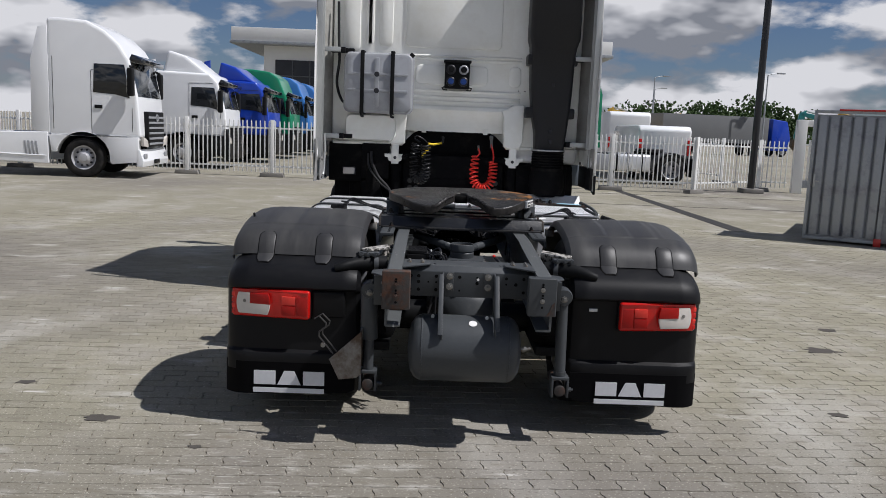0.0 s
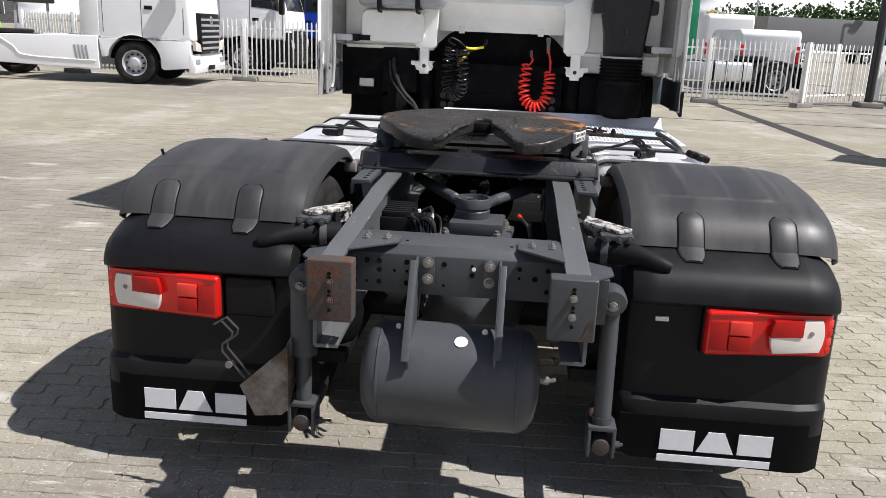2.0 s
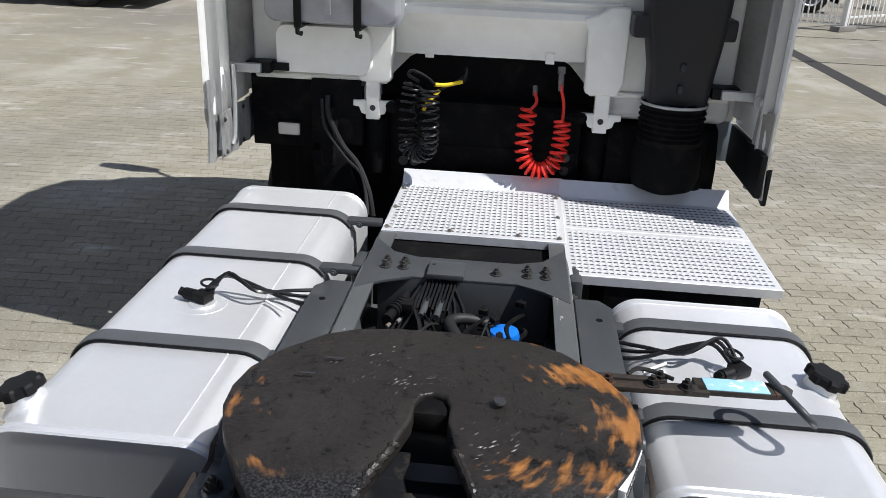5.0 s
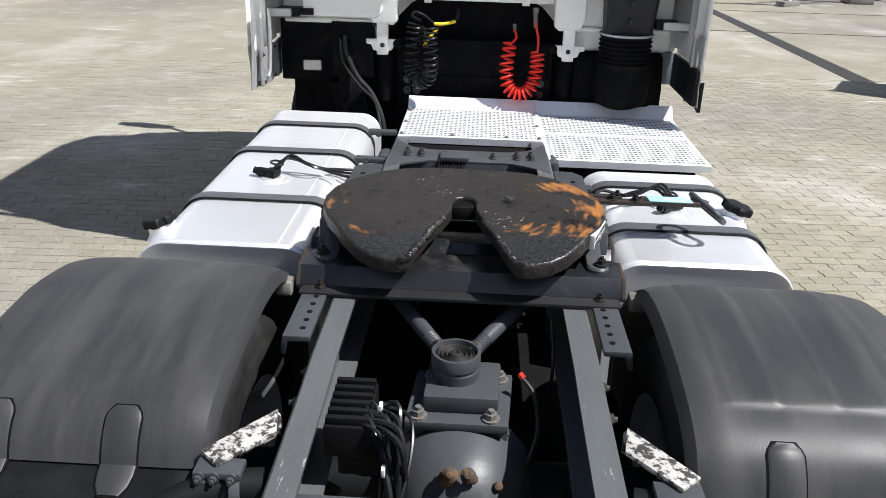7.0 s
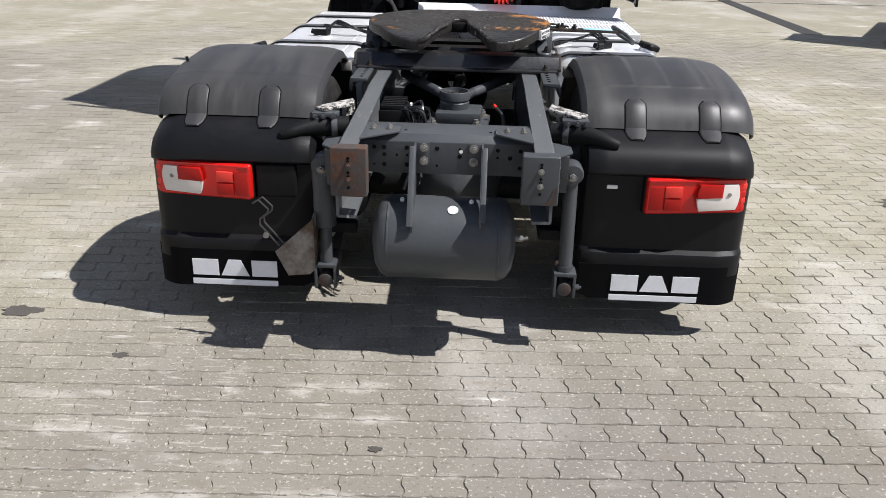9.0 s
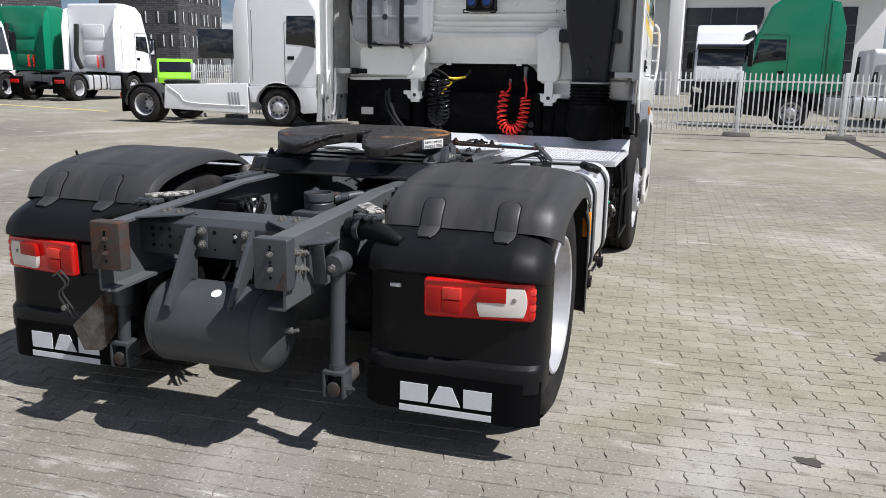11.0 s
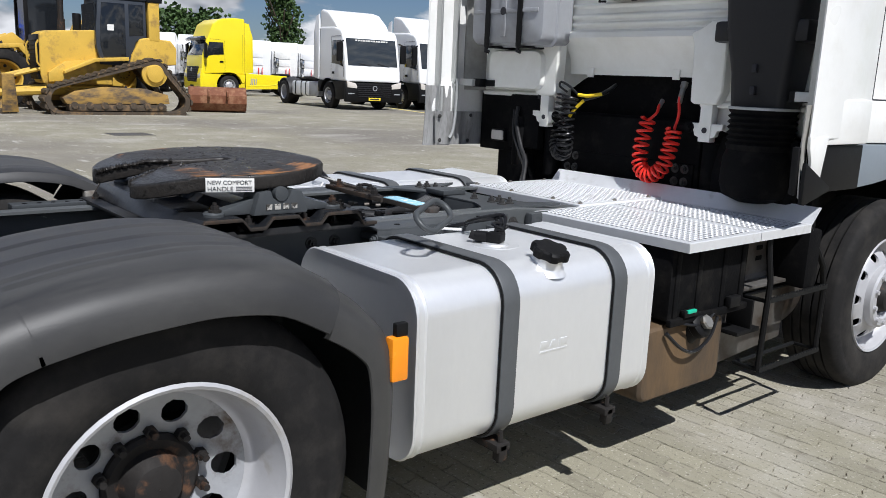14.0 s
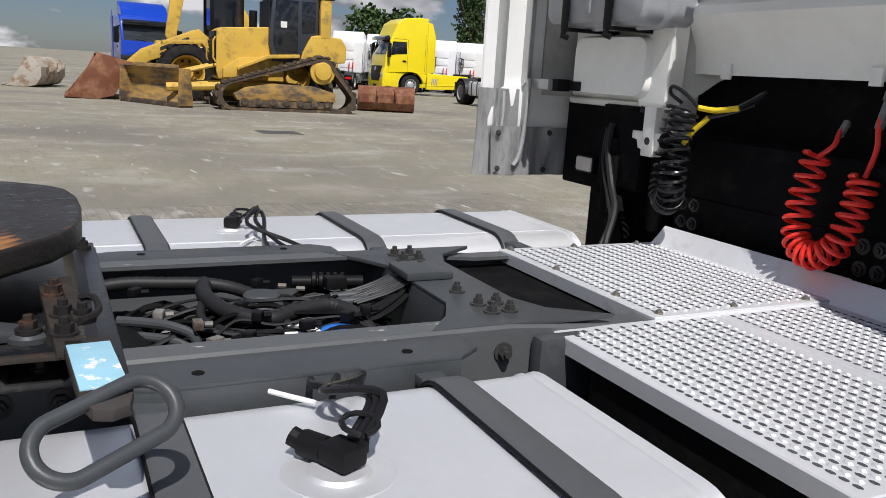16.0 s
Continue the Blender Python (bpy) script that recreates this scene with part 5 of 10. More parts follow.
def deck(name, x, y, z, label, lip=None):
    """A pressed aluminium step plate with folded edges, raised dimples and drain holes painted as grey caps."""
    bm = B()
    rings = []
    for q, h in ((0.0, -0.04), (0.0, -0.003), (0.003, 0.0)):
        rings.append([Vector(p) for p in ((x[0] + q, y[0] + q, z + h), (x[1] - q, y[0] + q, z + h), (x[1] - q, y[1] - q, z + h), (x[0] + q, y[1] - q, z + h))])
    rings.insert(0, [p + Vector((0.004 if p.x < (x[0] + x[1]) / 2 else -0.004, 0.004 if p.y < (y[0] + y[1]) / 2 else -0.004, 0)) for p in rings[0]])
    rings.insert(0, [Vector((p.x, p.y, z - 0.007)) for p in rings[0]])
    loft(bm, rings)
    if lip:
        prism(bm, [(y[1], z - 0.004), (y[1] + lip, z + lip * 1.0), (y[1] + lip + 0.004, z + lip * 1.0 - 0.003), (y[1] + 0.004, z - 0.006)], "x", x[0], x[1])
    d = part(name, bm, "alu_plate", truck, label)
    dim, hol = B(), B()
    row, yy = 0, y[0] + 0.035
    while yy < y[1] - 0.03:
        xx = x[0] + 0.035 + (0.0125 if row % 2 else 0)
        while xx < x[1] - 0.03:
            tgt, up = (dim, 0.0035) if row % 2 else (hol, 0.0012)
            rx, ry = (0.0105, 0.0065)
            ringv = [tgt.verts.new((xx + rx * math.cos(t), yy + ry * math.sin(t), z + 0.0004)) for t in (math.pi / 3 * i for i in range(6))]
            ringt = [tgt.verts.new((xx + rx * 0.6 * math.cos(t), yy + ry * 0.6 * math.sin(t), z + up)) for t in (math.pi / 3 * i for i in range(6))]
            for i in range(6):
                tgt.faces.new((ringv[i], ringv[(i + 1) % 6], ringt[(i + 1) % 6], ringt[i]))
            tgt.faces.new(ringt)
            xx += 0.025
        yy += 0.019
        row += 1
    part("dimple_field", dim, "alu_plate", d, kind="stuff")
    # grey caps carry the shade of the holes in their colour
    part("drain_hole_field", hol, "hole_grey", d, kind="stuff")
    return d


deck("side_step_plate", (0.395, 1.238), (1.618, 2.13), 0.938, "perforated aluminium step plate above the battery box")
deck("side_step_plate", (0.395, 1.238), (2.136, 2.56), 0.938, "perforated aluminium step plate with raised front lip", lip=0.07)
dk = deck("middle_step_plate", (-0.400, 0.408), (1.925, 2.585), 0.947, "perforated aluminium catwalk plate between the rails", lip=0.06)
bm = B()
for x, y in ((-0.38, 1.94), (0.38, 1.94), (-0.38, 2.2), (0.38, 2.2), (-0.38, 2.48), (0.38, 2.48), (-0.1, 1.94), (0.2, 1.94)):
    bolt(bm, (x, y + 0.02, 0.948), (0, 0, 1), 0.008, 0.004)
part("bolts", bm, "bolt", dk)

# cross member with gussets and cable bracket between the rails
bm = B()
prism(bm, [(-0.396, 1.30), (-0.30, 1.38), (-0.20, 1.43), (0.20, 1.43), (0.30, 1.38), (0.396, 1.30), (0.396, 1.80), (0.30, 1.66), (0.20, 1.62), (-0.20, 1.62), (-0.30, 1.66), (-0.396, 1.80)], "z", 0.952, 0.964, 0.002)
box(bm, (-0.33, 0.33), (1.43, 1.445), (0.72, 0.955), 0.003)
box(bm, (-0.33, 0.33), (1.61, 1.625), (0.72, 0.955), 0.003)
mid = part("middle_cross_member", bm, "frame", truck, "grey gusseted cross member with bolts")
bm = B()
for s in (-1, 1):
    for x, y in ((0.24, 1.50), (0.24, 1.55), (0.31, 1.50), (0.31, 1.55), (0.12, 1.5)):
        bolt(bm, (s * x, y, 0.965), (0, 0, 1), 0.014, 0.014)
part("bolts", bm, "bolt_dark", mid)
bm = B()
prism(bm, [(1.41, 0.966), (1.55, 0.966), (1.55, 0.984), (1.50, 0.990), (1.41, 0.988)], "x", -0.14, 0.0, 0.004)
part("cable_bracket", bm, "frame", mid)

# lines, valves and gear housing between the rails
random.seed(21)
bm = B()
for i in range(16):
    x0 = -0.20 + 0.03 * (i % 8)
    z0 = 0.875 + 0.018 * (i // 8)
    pts = [(x0 * 0.5 - 0.05, 1.44, z0 + 0.05), (x0, 1.32, z0), (x0 + random.uniform(-0.06, 0.06), 1.15, z0 - random.uniform(0, 0.05)), (x0 + random.uniform(-0.12, 0.12), 0.98, z0 - random.uniform(0.0, 0.08)), (x0 + random.uniform(-0.15, 0.15), 0.82, 0.86 - random.uniform(0, 0.08)), (x0, 0.64, 0.82)]
    tube(bm, curve(pts, 4), random.choice((0.005, 0.007, 0.010)), 6)
for i in range(9):
    x0 = -0.16 + 0.014 * i
    tube(bm, curve([(x0, 1.30 + random.uniform(-0.02, 0.02), 0.90), (x0 + 0.01, 1.37, 0.925), (x0 + 0.02, 1.43, 0.955)], 4), 0.005, 6)
part("air_lines", bm, "coil_black", truck, "black air lines and cables between the rails")
random.seed(33)
for i in range(22):
    x0, z0 = random.uniform(-0.32, 0.30), random.uniform(0.845, 0.90)
    dx, y0, y1 = random.uniform(-0.14, 0.14), random.uniform(0.66, 0.85), random.uniform(1.15, 1.42)
    bm = B()
    pts = [(x0 + dx * u + random.uniform(-0.035, 0.035), y0 + (y1 - y0) * u, z0 + random.uniform(-0.02, 0.018) - (0.05 if u in (0.0, 1.0) else 0.0)) for u in (0.0, 0.2, 0.4, 0.6, 0.8, 1.0)]
    tube(bm, curve(pts, 5), random.choice((0.004, 0.0055, 0.007, 0.009)), 6)
    part("cable", bm, "black_and_shade" if i % 3 else "hose", truck)
for i in range(12):
    p = (random.uniform(-0.30, 0.25), random.uniform(0.72, 1.38), random.uniform(0.905, 0.925))
    bm = B()
    box(bm, (-0.012, 0.012), (-0.018, 0.018), (-0.010, 0.012), 0.004, m=pose(*p, 0, 0, random.uniform(0, 90)))
    cyl(bm, (p[0], p[1] + 0.015, p[2]), (p[0], p[1] + 0.034, p[2]), 0.007, 8)
    part("cable_plug", bm, "black" if i % 4 else "grimy", truck)


def ribbed_hose(pts, r, k=10):
    """A hose with shallow ribs along it."""
    line = curve(pts, k)
    bm = B()
    a, rings = None, []
    for i, p in enumerate(line):
        w = (line[min(i + 1, len(line) - 1)] - line[max(i - 1, 0)]).normalized()
        a = frame_of(w)[0] if a is None else (a - w * a.dot(w)).normalized()
        q = r * (1.0 if i % 2 else 0.92)
        rings.append([p + (a * math.cos(t) + w.cross(a) * math.sin(t)) * q for t in (2 * math.pi * j / 12 for j in range(12))])
    return loft(bm, rings)


part("ribbed_hose", ribbed_hose([(-0.27, 0.92, 0.92), (-0.16, 0.905, 0.915), (-0.04, 0.94, 0.905), (0.03, 1.02, 0.90), (0.0, 1.10, 0.905), (-0.03, 1.20, 0.905), (0.03, 1.25, 0.895), (0.12, 1.27, 0.86), (0.14, 1.28, 0.78)], 0.022), "hose", truck, "thick ribbed black hose between the rails")
part("ribbed_hose", ribbed_hose([(-0.31, 0.62, 0.91), (-0.305, 0.72, 0.922), (-0.285, 0.82, 0.922), (-0.265, 0.92, 0.92), (-0.25, 1.0, 0.905), (-0.25, 1.10, 0.86)], 0.019), "hose", truck, "thick ribbed black hose between the rails")
part("ribbed_hose", ribbed_hose([(0.0, 1.06, 0.895), (0.07, 1.08, 0.87), (0.13, 1.10, 0.80)], 0.014), "hose", truck, "thick ribbed black hose between the rails")
part("ribbed_hose", ribbed_hose([(-0.16, 0.90, 0.905), (-0.06, 0.88, 0.885), (0.05, 0.93, 0.875), (0.12, 1.0, 0.84)], 0.012), "hose", truck, "thick ribbed black hose between the rails")
bm = B()
lathe(bm, [(0.001, 0.105), (0.045, 0.105), (0.05, 0.10), (0.05, 0.09), (0.056, 0.085), (0.066, 0.06), (0.07, 0.03), (0.09, 0.02), (0.10, -0.02), (0.11, -0.10)], (-0.19, 1.06, 0.80), (0, 0, 1), 24)
box(bm, (-0.27, -0.11), (0.98, 1.16), (0.70, 0.81), 0.03)
box(bm, (-0.14, -0.07), (1.0, 1.1), (0.80, 0.86), 0.012)
vb = part("valve_block", bm, "frame", truck, "grey round-topped valve housing")
bm = B()
lathe(bm, [(0.19, 0.0), (0.19, 0.05), (0.165, 0.12), (0.10, 0.2), (0.06, 0.22)], (-0.02, 0.60, 0.72), (0, 1, 0.1), 28)
cyl(bm, (-0.25, 0.60, 0.68), (-0.25, 1.25, 0.68), 0.09, 20)
part("gear_casing", bm, "frame_dark", truck, "dark round gear casing")
for k in range(2):
    bm = B()
    tube(bm, curve([(-0.03, 0.68, 0.905 - 0.035 * k), (0.0, 0.74, 0.905 - 0.035 * k), (0.035, 0.80, 0.90 - 0.035 * k), (0.06, 0.845, 0.875 - 0.035 * k), (0.075, 0.85, 0.80)], 6), 0.012, 10)
    part("bent_pipe", bm, "frame", truck)
    bm = B()
    cyl(bm, (-0.14 + 0.055 * k, 1.24, 0.895), (-0.12 + 0.055 * k, 1.43, 0.905), 0.013, 12)
    part("straight_pipe", bm, "frame", truck)
bm = B()
for i in range(5):
    lathe(bm, [(0.018, 0.0), (0.026, 0.003), (0.026, 0.012), (0.018, 0.016)], (-0.24 + 0.006 * i, 1.215 + 0.019 * i, 0.918), (0.3, 1, 0), 14)
cyl(bm, (-0.25, 1.16, 0.915), (-0.21, 1.36, 0.915), 0.018, 12)
box(bm, (-0.215, -0.17), (1.24, 1.30), (0.905, 0.94), 0.006)
part("plug_connector", bm, "black", truck, "black ribbed cable connector")
bm = B()
for p in ((-0.245, 1.12, 0.908), (-0.215, 1.165, 0.905)):
    cyl(bm, p, (p[0] + 0.008, p[1] + 0.022, p[2]), 0.007, 8)
part("hose_fittings", bm, "grimy", vb)
bm = B()
tube(bm, curve([(0.06, 1.07, 0.89), (0.09, 1.10, 0.895), (0.125, 1.135, 0.88), (0.15, 1.17, 0.86)], 5), 0.009, 8)
tube(bm, curve([(0.10, 1.05, 0.88), (0.13, 1.09, 0.885), (0.16, 1.13, 0.865)], 5), 0.007, 8)
part("pale_hoses", bm, "cable_white", vb)
bm = B()
lathe(bm, [(0.052, -0.05), (0.055, 0.0), (0.05, 0.018), (0.03, 0.024), (0.001, 0.025)], (0.165, 1.17, 0.885), (0, 0, 1), 24)
part("blue_filler_cap", bm, "blue_cap", vb, "blue plastic filler cap")
bm = B()
cyl(bm, (0, -0.1, 0.56), (0, 2.6, 0.66), 0.06, 20)
part("propeller_shaft", bm, "frame_dark", truck)
# made-up dark plate that hides the ground where shade should be
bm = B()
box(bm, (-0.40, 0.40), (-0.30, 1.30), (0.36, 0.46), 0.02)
part("underbody_carrier", bm, "black_and_shade", truck, "added near-black plate in place of shade beneath the propeller shaft")
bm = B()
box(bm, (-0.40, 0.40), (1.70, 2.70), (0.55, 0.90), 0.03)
part("gearbox", bm, "black_and_shade", truck, "black gearbox block under the catwalk")

# brake modulator with cables beside the axle
bm = B()
box(bm, (-0.33, -0.21), (-0.69, -0.47), (0.80, 0.895), 0.008)
box(bm, (-0.30, -0.18), (-0.66, -0.50), (0.72, 0.81), 0.01)
mod = part("brake_modulator", bm, "black", truck, "black finned brake modulator with cables")
for i in range(6):
    bm = B()
    box(bm, (-0.325, -0.215), (-0.68 + 0.036 * i, -0.662 + 0.036 * i), (0.89, 0.916), 0.004)
    part("modulator_fin", bm, "black", mod)
random.seed(9)
bm = B()
for i in range(15):
    p = Vector((random.uniform(-0.30, -0.20), random.uniform(-0.68, -0.52), 0.885))
    e = Vector((random.uniform(-0.20, -0.12), random.uniform(-0.88, -0.70), random.uniform(0.55, 0.72)))
    q = p + Vector((random.uniform(0.04, 0.10), random.uniform(-0.10, 0.0), random.uniform(0.0, 0.035)))
    tube(bm, curve([p, q, q.lerp(e, 0.45) + Vector((0.02, -0.02, 0)), e], 5), random.choice((0.005, 0.007, 0.009)), 6)
part("module_cables", bm, "coil_black", mod)
bm = B()
for p in ((-0.165, -0.76, 0.82), (-0.19, -0.60, 0.90)):
    box(bm, (p[0] - 0.005, p[0] + 0.005), (p[1] - 0.012, p[1] + 0.012), (p[2] - 0.012, p[2] + 0.012), 0.002)
part("cable_tags", bm, "cable_white", mod)
bm = B()
tube(bm, curve([(0.20, -0.32, 0.84), (0.24, -0.36, 0.80), (0.25, -0.42, 0.72), (0.22, -0.5, 0.66)], 5), 0.008, 8)
tube(bm, [(0.30, -0.1 + 0.13 * math.cos(t), 0.80 + 0.11 * math.sin(t)) for t in (i * 0.32 for i in range(14))], 0.006, 6)
part("sensor_cable", bm, "coil_black", truck)
bm = B()
cyl(bm, (0.195, -0.31, 0.845), (0.205, -0.325, 0.838), 0.009, 8)
part("red_connector", bm, "coil_red", truck)

# battery box, mud-stained tank, silencer shield and step frame below the side plates
bm = B()
box(bm, (0.55, 1.165), (1.625, 2.18), (0.60, 0.895), 0.015)
bat = part("battery_box", bm, "black_and_shade", truck, "black plastic battery box")
for y in (1.65, 1.80, 1.98, 2.12):
    bm = B()
    box(bm, (1.16, 1.172), (y, y + 0.03), (0.61, 0.89), 0.006)
    part("box_rib", bm, "black_and_shade", bat)
bm = B()
box(bm, (1.16, 1.185), (1.62, 2.18), (0.585, 0.615), 0.006)
part("box_ledge", bm, "black_and_shade", bat)
bm = B()
box(bm, (1.17, 1.195), (1.70, 1.79), (0.615, 0.645), 0.006)
part("box_latch", bm, "black", bat)
bm = B()
box(bm, (1.17, 1.20), (2.02, 2.10), (0.61, 0.66), 0.008)
part("box_latch", bm, "black", bat)
bm = B()
box(bm, (1.185, 1.20), (1.715, 1.775), (0.632, 0.646), 0.004)
part("green_clip", bm, "green_plug", bat, "green clip")
bm = B()
prism(bm, rounded(1.50, 2.06, 0.275, 0.585, 0.05, 5), "x", 0.75, 1.155, 0.03, 3)
ad = part("stained_tank", bm, "adblue", truck, "mud-stained plastic tank")
bm = B()
o, way = (1.12, 1.83, 0.53), (0.85, 0, 0.5)
lathe(bm, [(0.07, -0.05), (0.065, 0.0), (0.055, 0.02), (0.05, 0.05), (0.055, 0.055), (0.055, 0.085), (0.04, 0.095), (0.001, 0.097)], o, way, 24)
part("tank_neck", bm, "black", ad)
bm = B()
lathe(bm, [(0.028, 0.098), (0.032, 0.115), (0.026, 0.122), (0.001, 0.124)], o, way, 7)
part("silver_cap", bm, "bolt", ad)
bm = B()
tube(bm, curve([(1.17, 1.62, 0.56), (1.19, 1.70, 0.49), (1.19, 1.80, 0.46), (1.19, 1.90, 0.50), (1.18, 1.96, 0.58)], 5), 0.008, 6)
tube(bm, curve([(1.16, 1.66, 0.60), (1.2, 1.8, 0.575), (1.18, 1.93, 0.60)], 5), 0.006, 6)
part("cap_tether", bm, "coil_black", ad)
bm = B()
cyl(bm, (0.80, 2.10, 0.56), (0.80, 2.92, 0.56), 0.27, 40, bev=0.02)
sil = part("silencer", bm, "shield", truck, "grimy silencer with brushed metal shield")
bm = B()
prism(bm, [(2.12, 0.30), (2.70, 0.34), (2.72, 0.60), (2.12, 0.62)], "x", 1.07, 1.08, 0.004)
prism(bm, [(2.14, 0.66), (2.72, 0.68), (2.72, 0.90), (2.20, 0.90)], "x", 1.03, 1.042, 0.004)
box(bm, (1.03, 1.13), (2.14, 2.72), (0.64, 0.655), 0.003)
part("heat_shield", bm, "shield", sil)
bm = B()
for y in (2.30, 2.46, 2.62):
    for z in (0.74, 0.79, 0.84):
        box(bm, (1.04, 1.046), (y, y + 0.05), (z, z + 0.022), 0.004)
part("shield_slots", bm, "black_and_shade", sil)
bm = B()
tube(bm, [(1.20, 2.27, 0.93), (1.21, 2.27, 0.82), (1.225, 2.28, 0.70), (1.215, 2.28, 0.29)], 0.014, 8)
tube(bm, [(1.20, 2.60, 0.93), (1.21, 2.78, 0.72), (1.215, 2.81, 0.60), (1.215, 2.81, 0.29)], 0.014, 8)
box(bm, (1.06, 1.20), (2.20, 2.215), (0.48, 0.62), 0.004)
box(bm, (1.06, 1.20), (2.10, 2.28), (0.47, 0.49), 0.004)
stp = part("cab_step_frame", bm, "black", truck, "black tubular step frame")
for z in (0.30, 0.62):
    bm = B()
    prism(bm, [(2.27, z - 0.02)] + [(2.27 + 0.0125 * i, z + (0.008 if i % 2 else -0.002)) for i in range(45)] + [(2.82, z - 0.02)], "x", 1.222, 1.230)
    box(bm, (1.215, 1.2225), (2.27, 2.82), (z - 0.020, z - 0.004), 0.002)
    part("step_tread", bm, "frame_dark", stp, "serrated metal step tread")
    bm = B()
    tube(bm, [(1.215, 2.28, z - 0.01), (1.10, 2.28, z - 0.01), (1.10, 2.81, z - 0.01), (1.215, 2.81, z - 0.01)], 0.010, 8)
    part("step_bow", bm, "frame_dark", stp)

# near-black filling of the chassis ahead of the tanks, standing in for shade
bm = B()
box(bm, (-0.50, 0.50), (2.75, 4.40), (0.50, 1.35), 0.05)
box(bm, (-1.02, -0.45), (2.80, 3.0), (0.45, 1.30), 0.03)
part("engine", bm, "black_and_shade", truck, "near-black engine boxes filling the shade in the cab tunnel")
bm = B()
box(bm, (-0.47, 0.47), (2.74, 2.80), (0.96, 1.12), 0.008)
eb = part("engine_cross_member", bm, "black_and_shade", truck)
bm = B()
for s in (-1, 1):
    for x, z in ((0.42, 1.09), (0.36, 1.09), (0.42, 1.02), (0.36, 1.02)):
        bolt(bm, (s * x, 2.74, z), (0, -1, 0), 0.017, 0.012)
part("bolts", bm, "bolt_dark", eb)

# ---- cab ----
YB = 2.74
WHITE = "white"
bm = B()
side = [(YB, 1.32), (2.80, 1.30), (4.05, 1.30), (4.85, 1.22), (4.93, 1.55), (4.90, 2.0), (4.62, 2.95), (4.50, 3.10), (4.35, 3.60), (4.1, 3.78), (YB, 3.80)]
prism(bm, [(YB + 0.004, 1.84), (4.84, 1.84)] + [(y - 0.004, z - 0.004) for y, z in side[5:-1]] + [(YB + 0.004, 3.796)], "x", -0.62, 0.62)
for s in (-1, 1):
    prism(bm, side, "x", s * 0.56, s * 1.21, 0.06, 4)
box(bm, (-0.6, 0.6), (4.2, 4.88), (1.25, 2.0), 0.04)
cab = part("cab", bm, WHITE, truck, "white sleeper cab with yellow side stripes")


def pressing(bm, x0, x1, z0, z1, d, r=0.04, y=None):
    """A raised or sunk field of the cab's back wall."""
    y = YB if y is None else y
    loft(bm, [[Vector((a, y + 0.004, b)) for a, b in rounded(x0, x1, z0, z1, r)], [Vector((a, y - d * 0.75, b)) for a, b in rounded(x0 + 0.008, x1 - 0.008, z0 + 0.008, z1 - 0.008, r * 0.9)],
              [Vector((a, y - d, b)) for a, b in rounded(x0 + 0.018, x1 - 0.018, z0 + 0.018, z1 - 0.018, r * 0.75)]])


# back wall in bays: a tunnel is left open in the middle
bm = B()
ZB = 1.45
box(bm, (-1.19, -0.50), (YB - 0.035, YB + 0.02), (ZB, 3.6), 0.03, 3)
wall = part("back_wall", bm, "cabrear", cab, "pale pressed steel back wall")
bm = B()
box(bm, (0.50, 1.19), (YB - 0.035, YB + 0.02), (ZB, 3.6), 0.03, 3)
part("wall_bay", bm, "cabrear", wall)
bm = B()
box(bm, (-0.55, 0.55), (YB - 0.034, YB + 0.02), (1.80, 3.6), 0.03, 3)
part("wall_bay", bm, "cabrear", wall)
bm = B()
# tunnel brow: a curved hood above the opening
rings = []
for y, z, q in ((YB - 0.03, 1.825, 0.0), (YB - 0.055, 1.81, 0.0), (YB - 0.06, 1.785, 0.004), (YB - 0.045, 1.765, 0.02), (YB - 0.01, 1.735, 0.03), (YB + 0.02, 1.67, 0.035), (YB + 0.03, 1.59, 0.035), (YB + 0.03, 1.575, 0.035)):
    w0 = 0.505 - q
    rings.append((y, z, w0))
for (ya, za, wa), (yb, zb, wb) in zip(rings, rings[1:]):
    vs = [bm.verts.new(p) for p in ((-wa, ya, za), (wa, ya, za), (wb, yb, zb), (-wb, yb, zb))]
    bm.faces.new(vs)
bmesh.ops.remove_doubles(bm, verts=bm.verts, dist=0.0005)
bmesh.ops.solidify(bm, geom=bm.faces[:], thickness=0.006)
part("tunnel_brow", bm, "cabrear", cab)
for s in (-1, 1):
    # cheeks of the niche, curving in beside the brow
    bm = B()
    rows_ = [[(0.502, YB - 0.05, 1.80), (0.502, YB - 0.05, 1.46)], [(0.485, YB + 0.0, 1.78), (0.485, YB + 0.0, 1.47)], [(0.455, YB + 0.05, 1.74), (0.455, YB + 0.05, 1.50)], [(0.40, YB + 0.085, 1.68), (0.405, YB + 0.085, 1.55)], [(0.34, YB + 0.10, 1.62), (0.345, YB + 0.10, 1.58)]]
    vs = [[bm.verts.new((s * x, y, z)) for x, y, z in r] for r in rows_]
    for a_, b_ in zip(vs, vs[1:]):
        bm.faces.new((a_[0], a_[1], b_[1], b_[0]))
    bmesh.ops.solidify(bm, geom=bm.faces[:], thickness=0.005)
    part("tunnel_cheek", bm, "cabrear", cab)
# added near-black block in place of the shade inside the tunnel
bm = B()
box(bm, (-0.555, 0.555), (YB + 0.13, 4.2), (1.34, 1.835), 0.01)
part("tunnel_lining", bm, "black_and_shade", cab, "near-black block added for the shade deep in the cab tunnel")
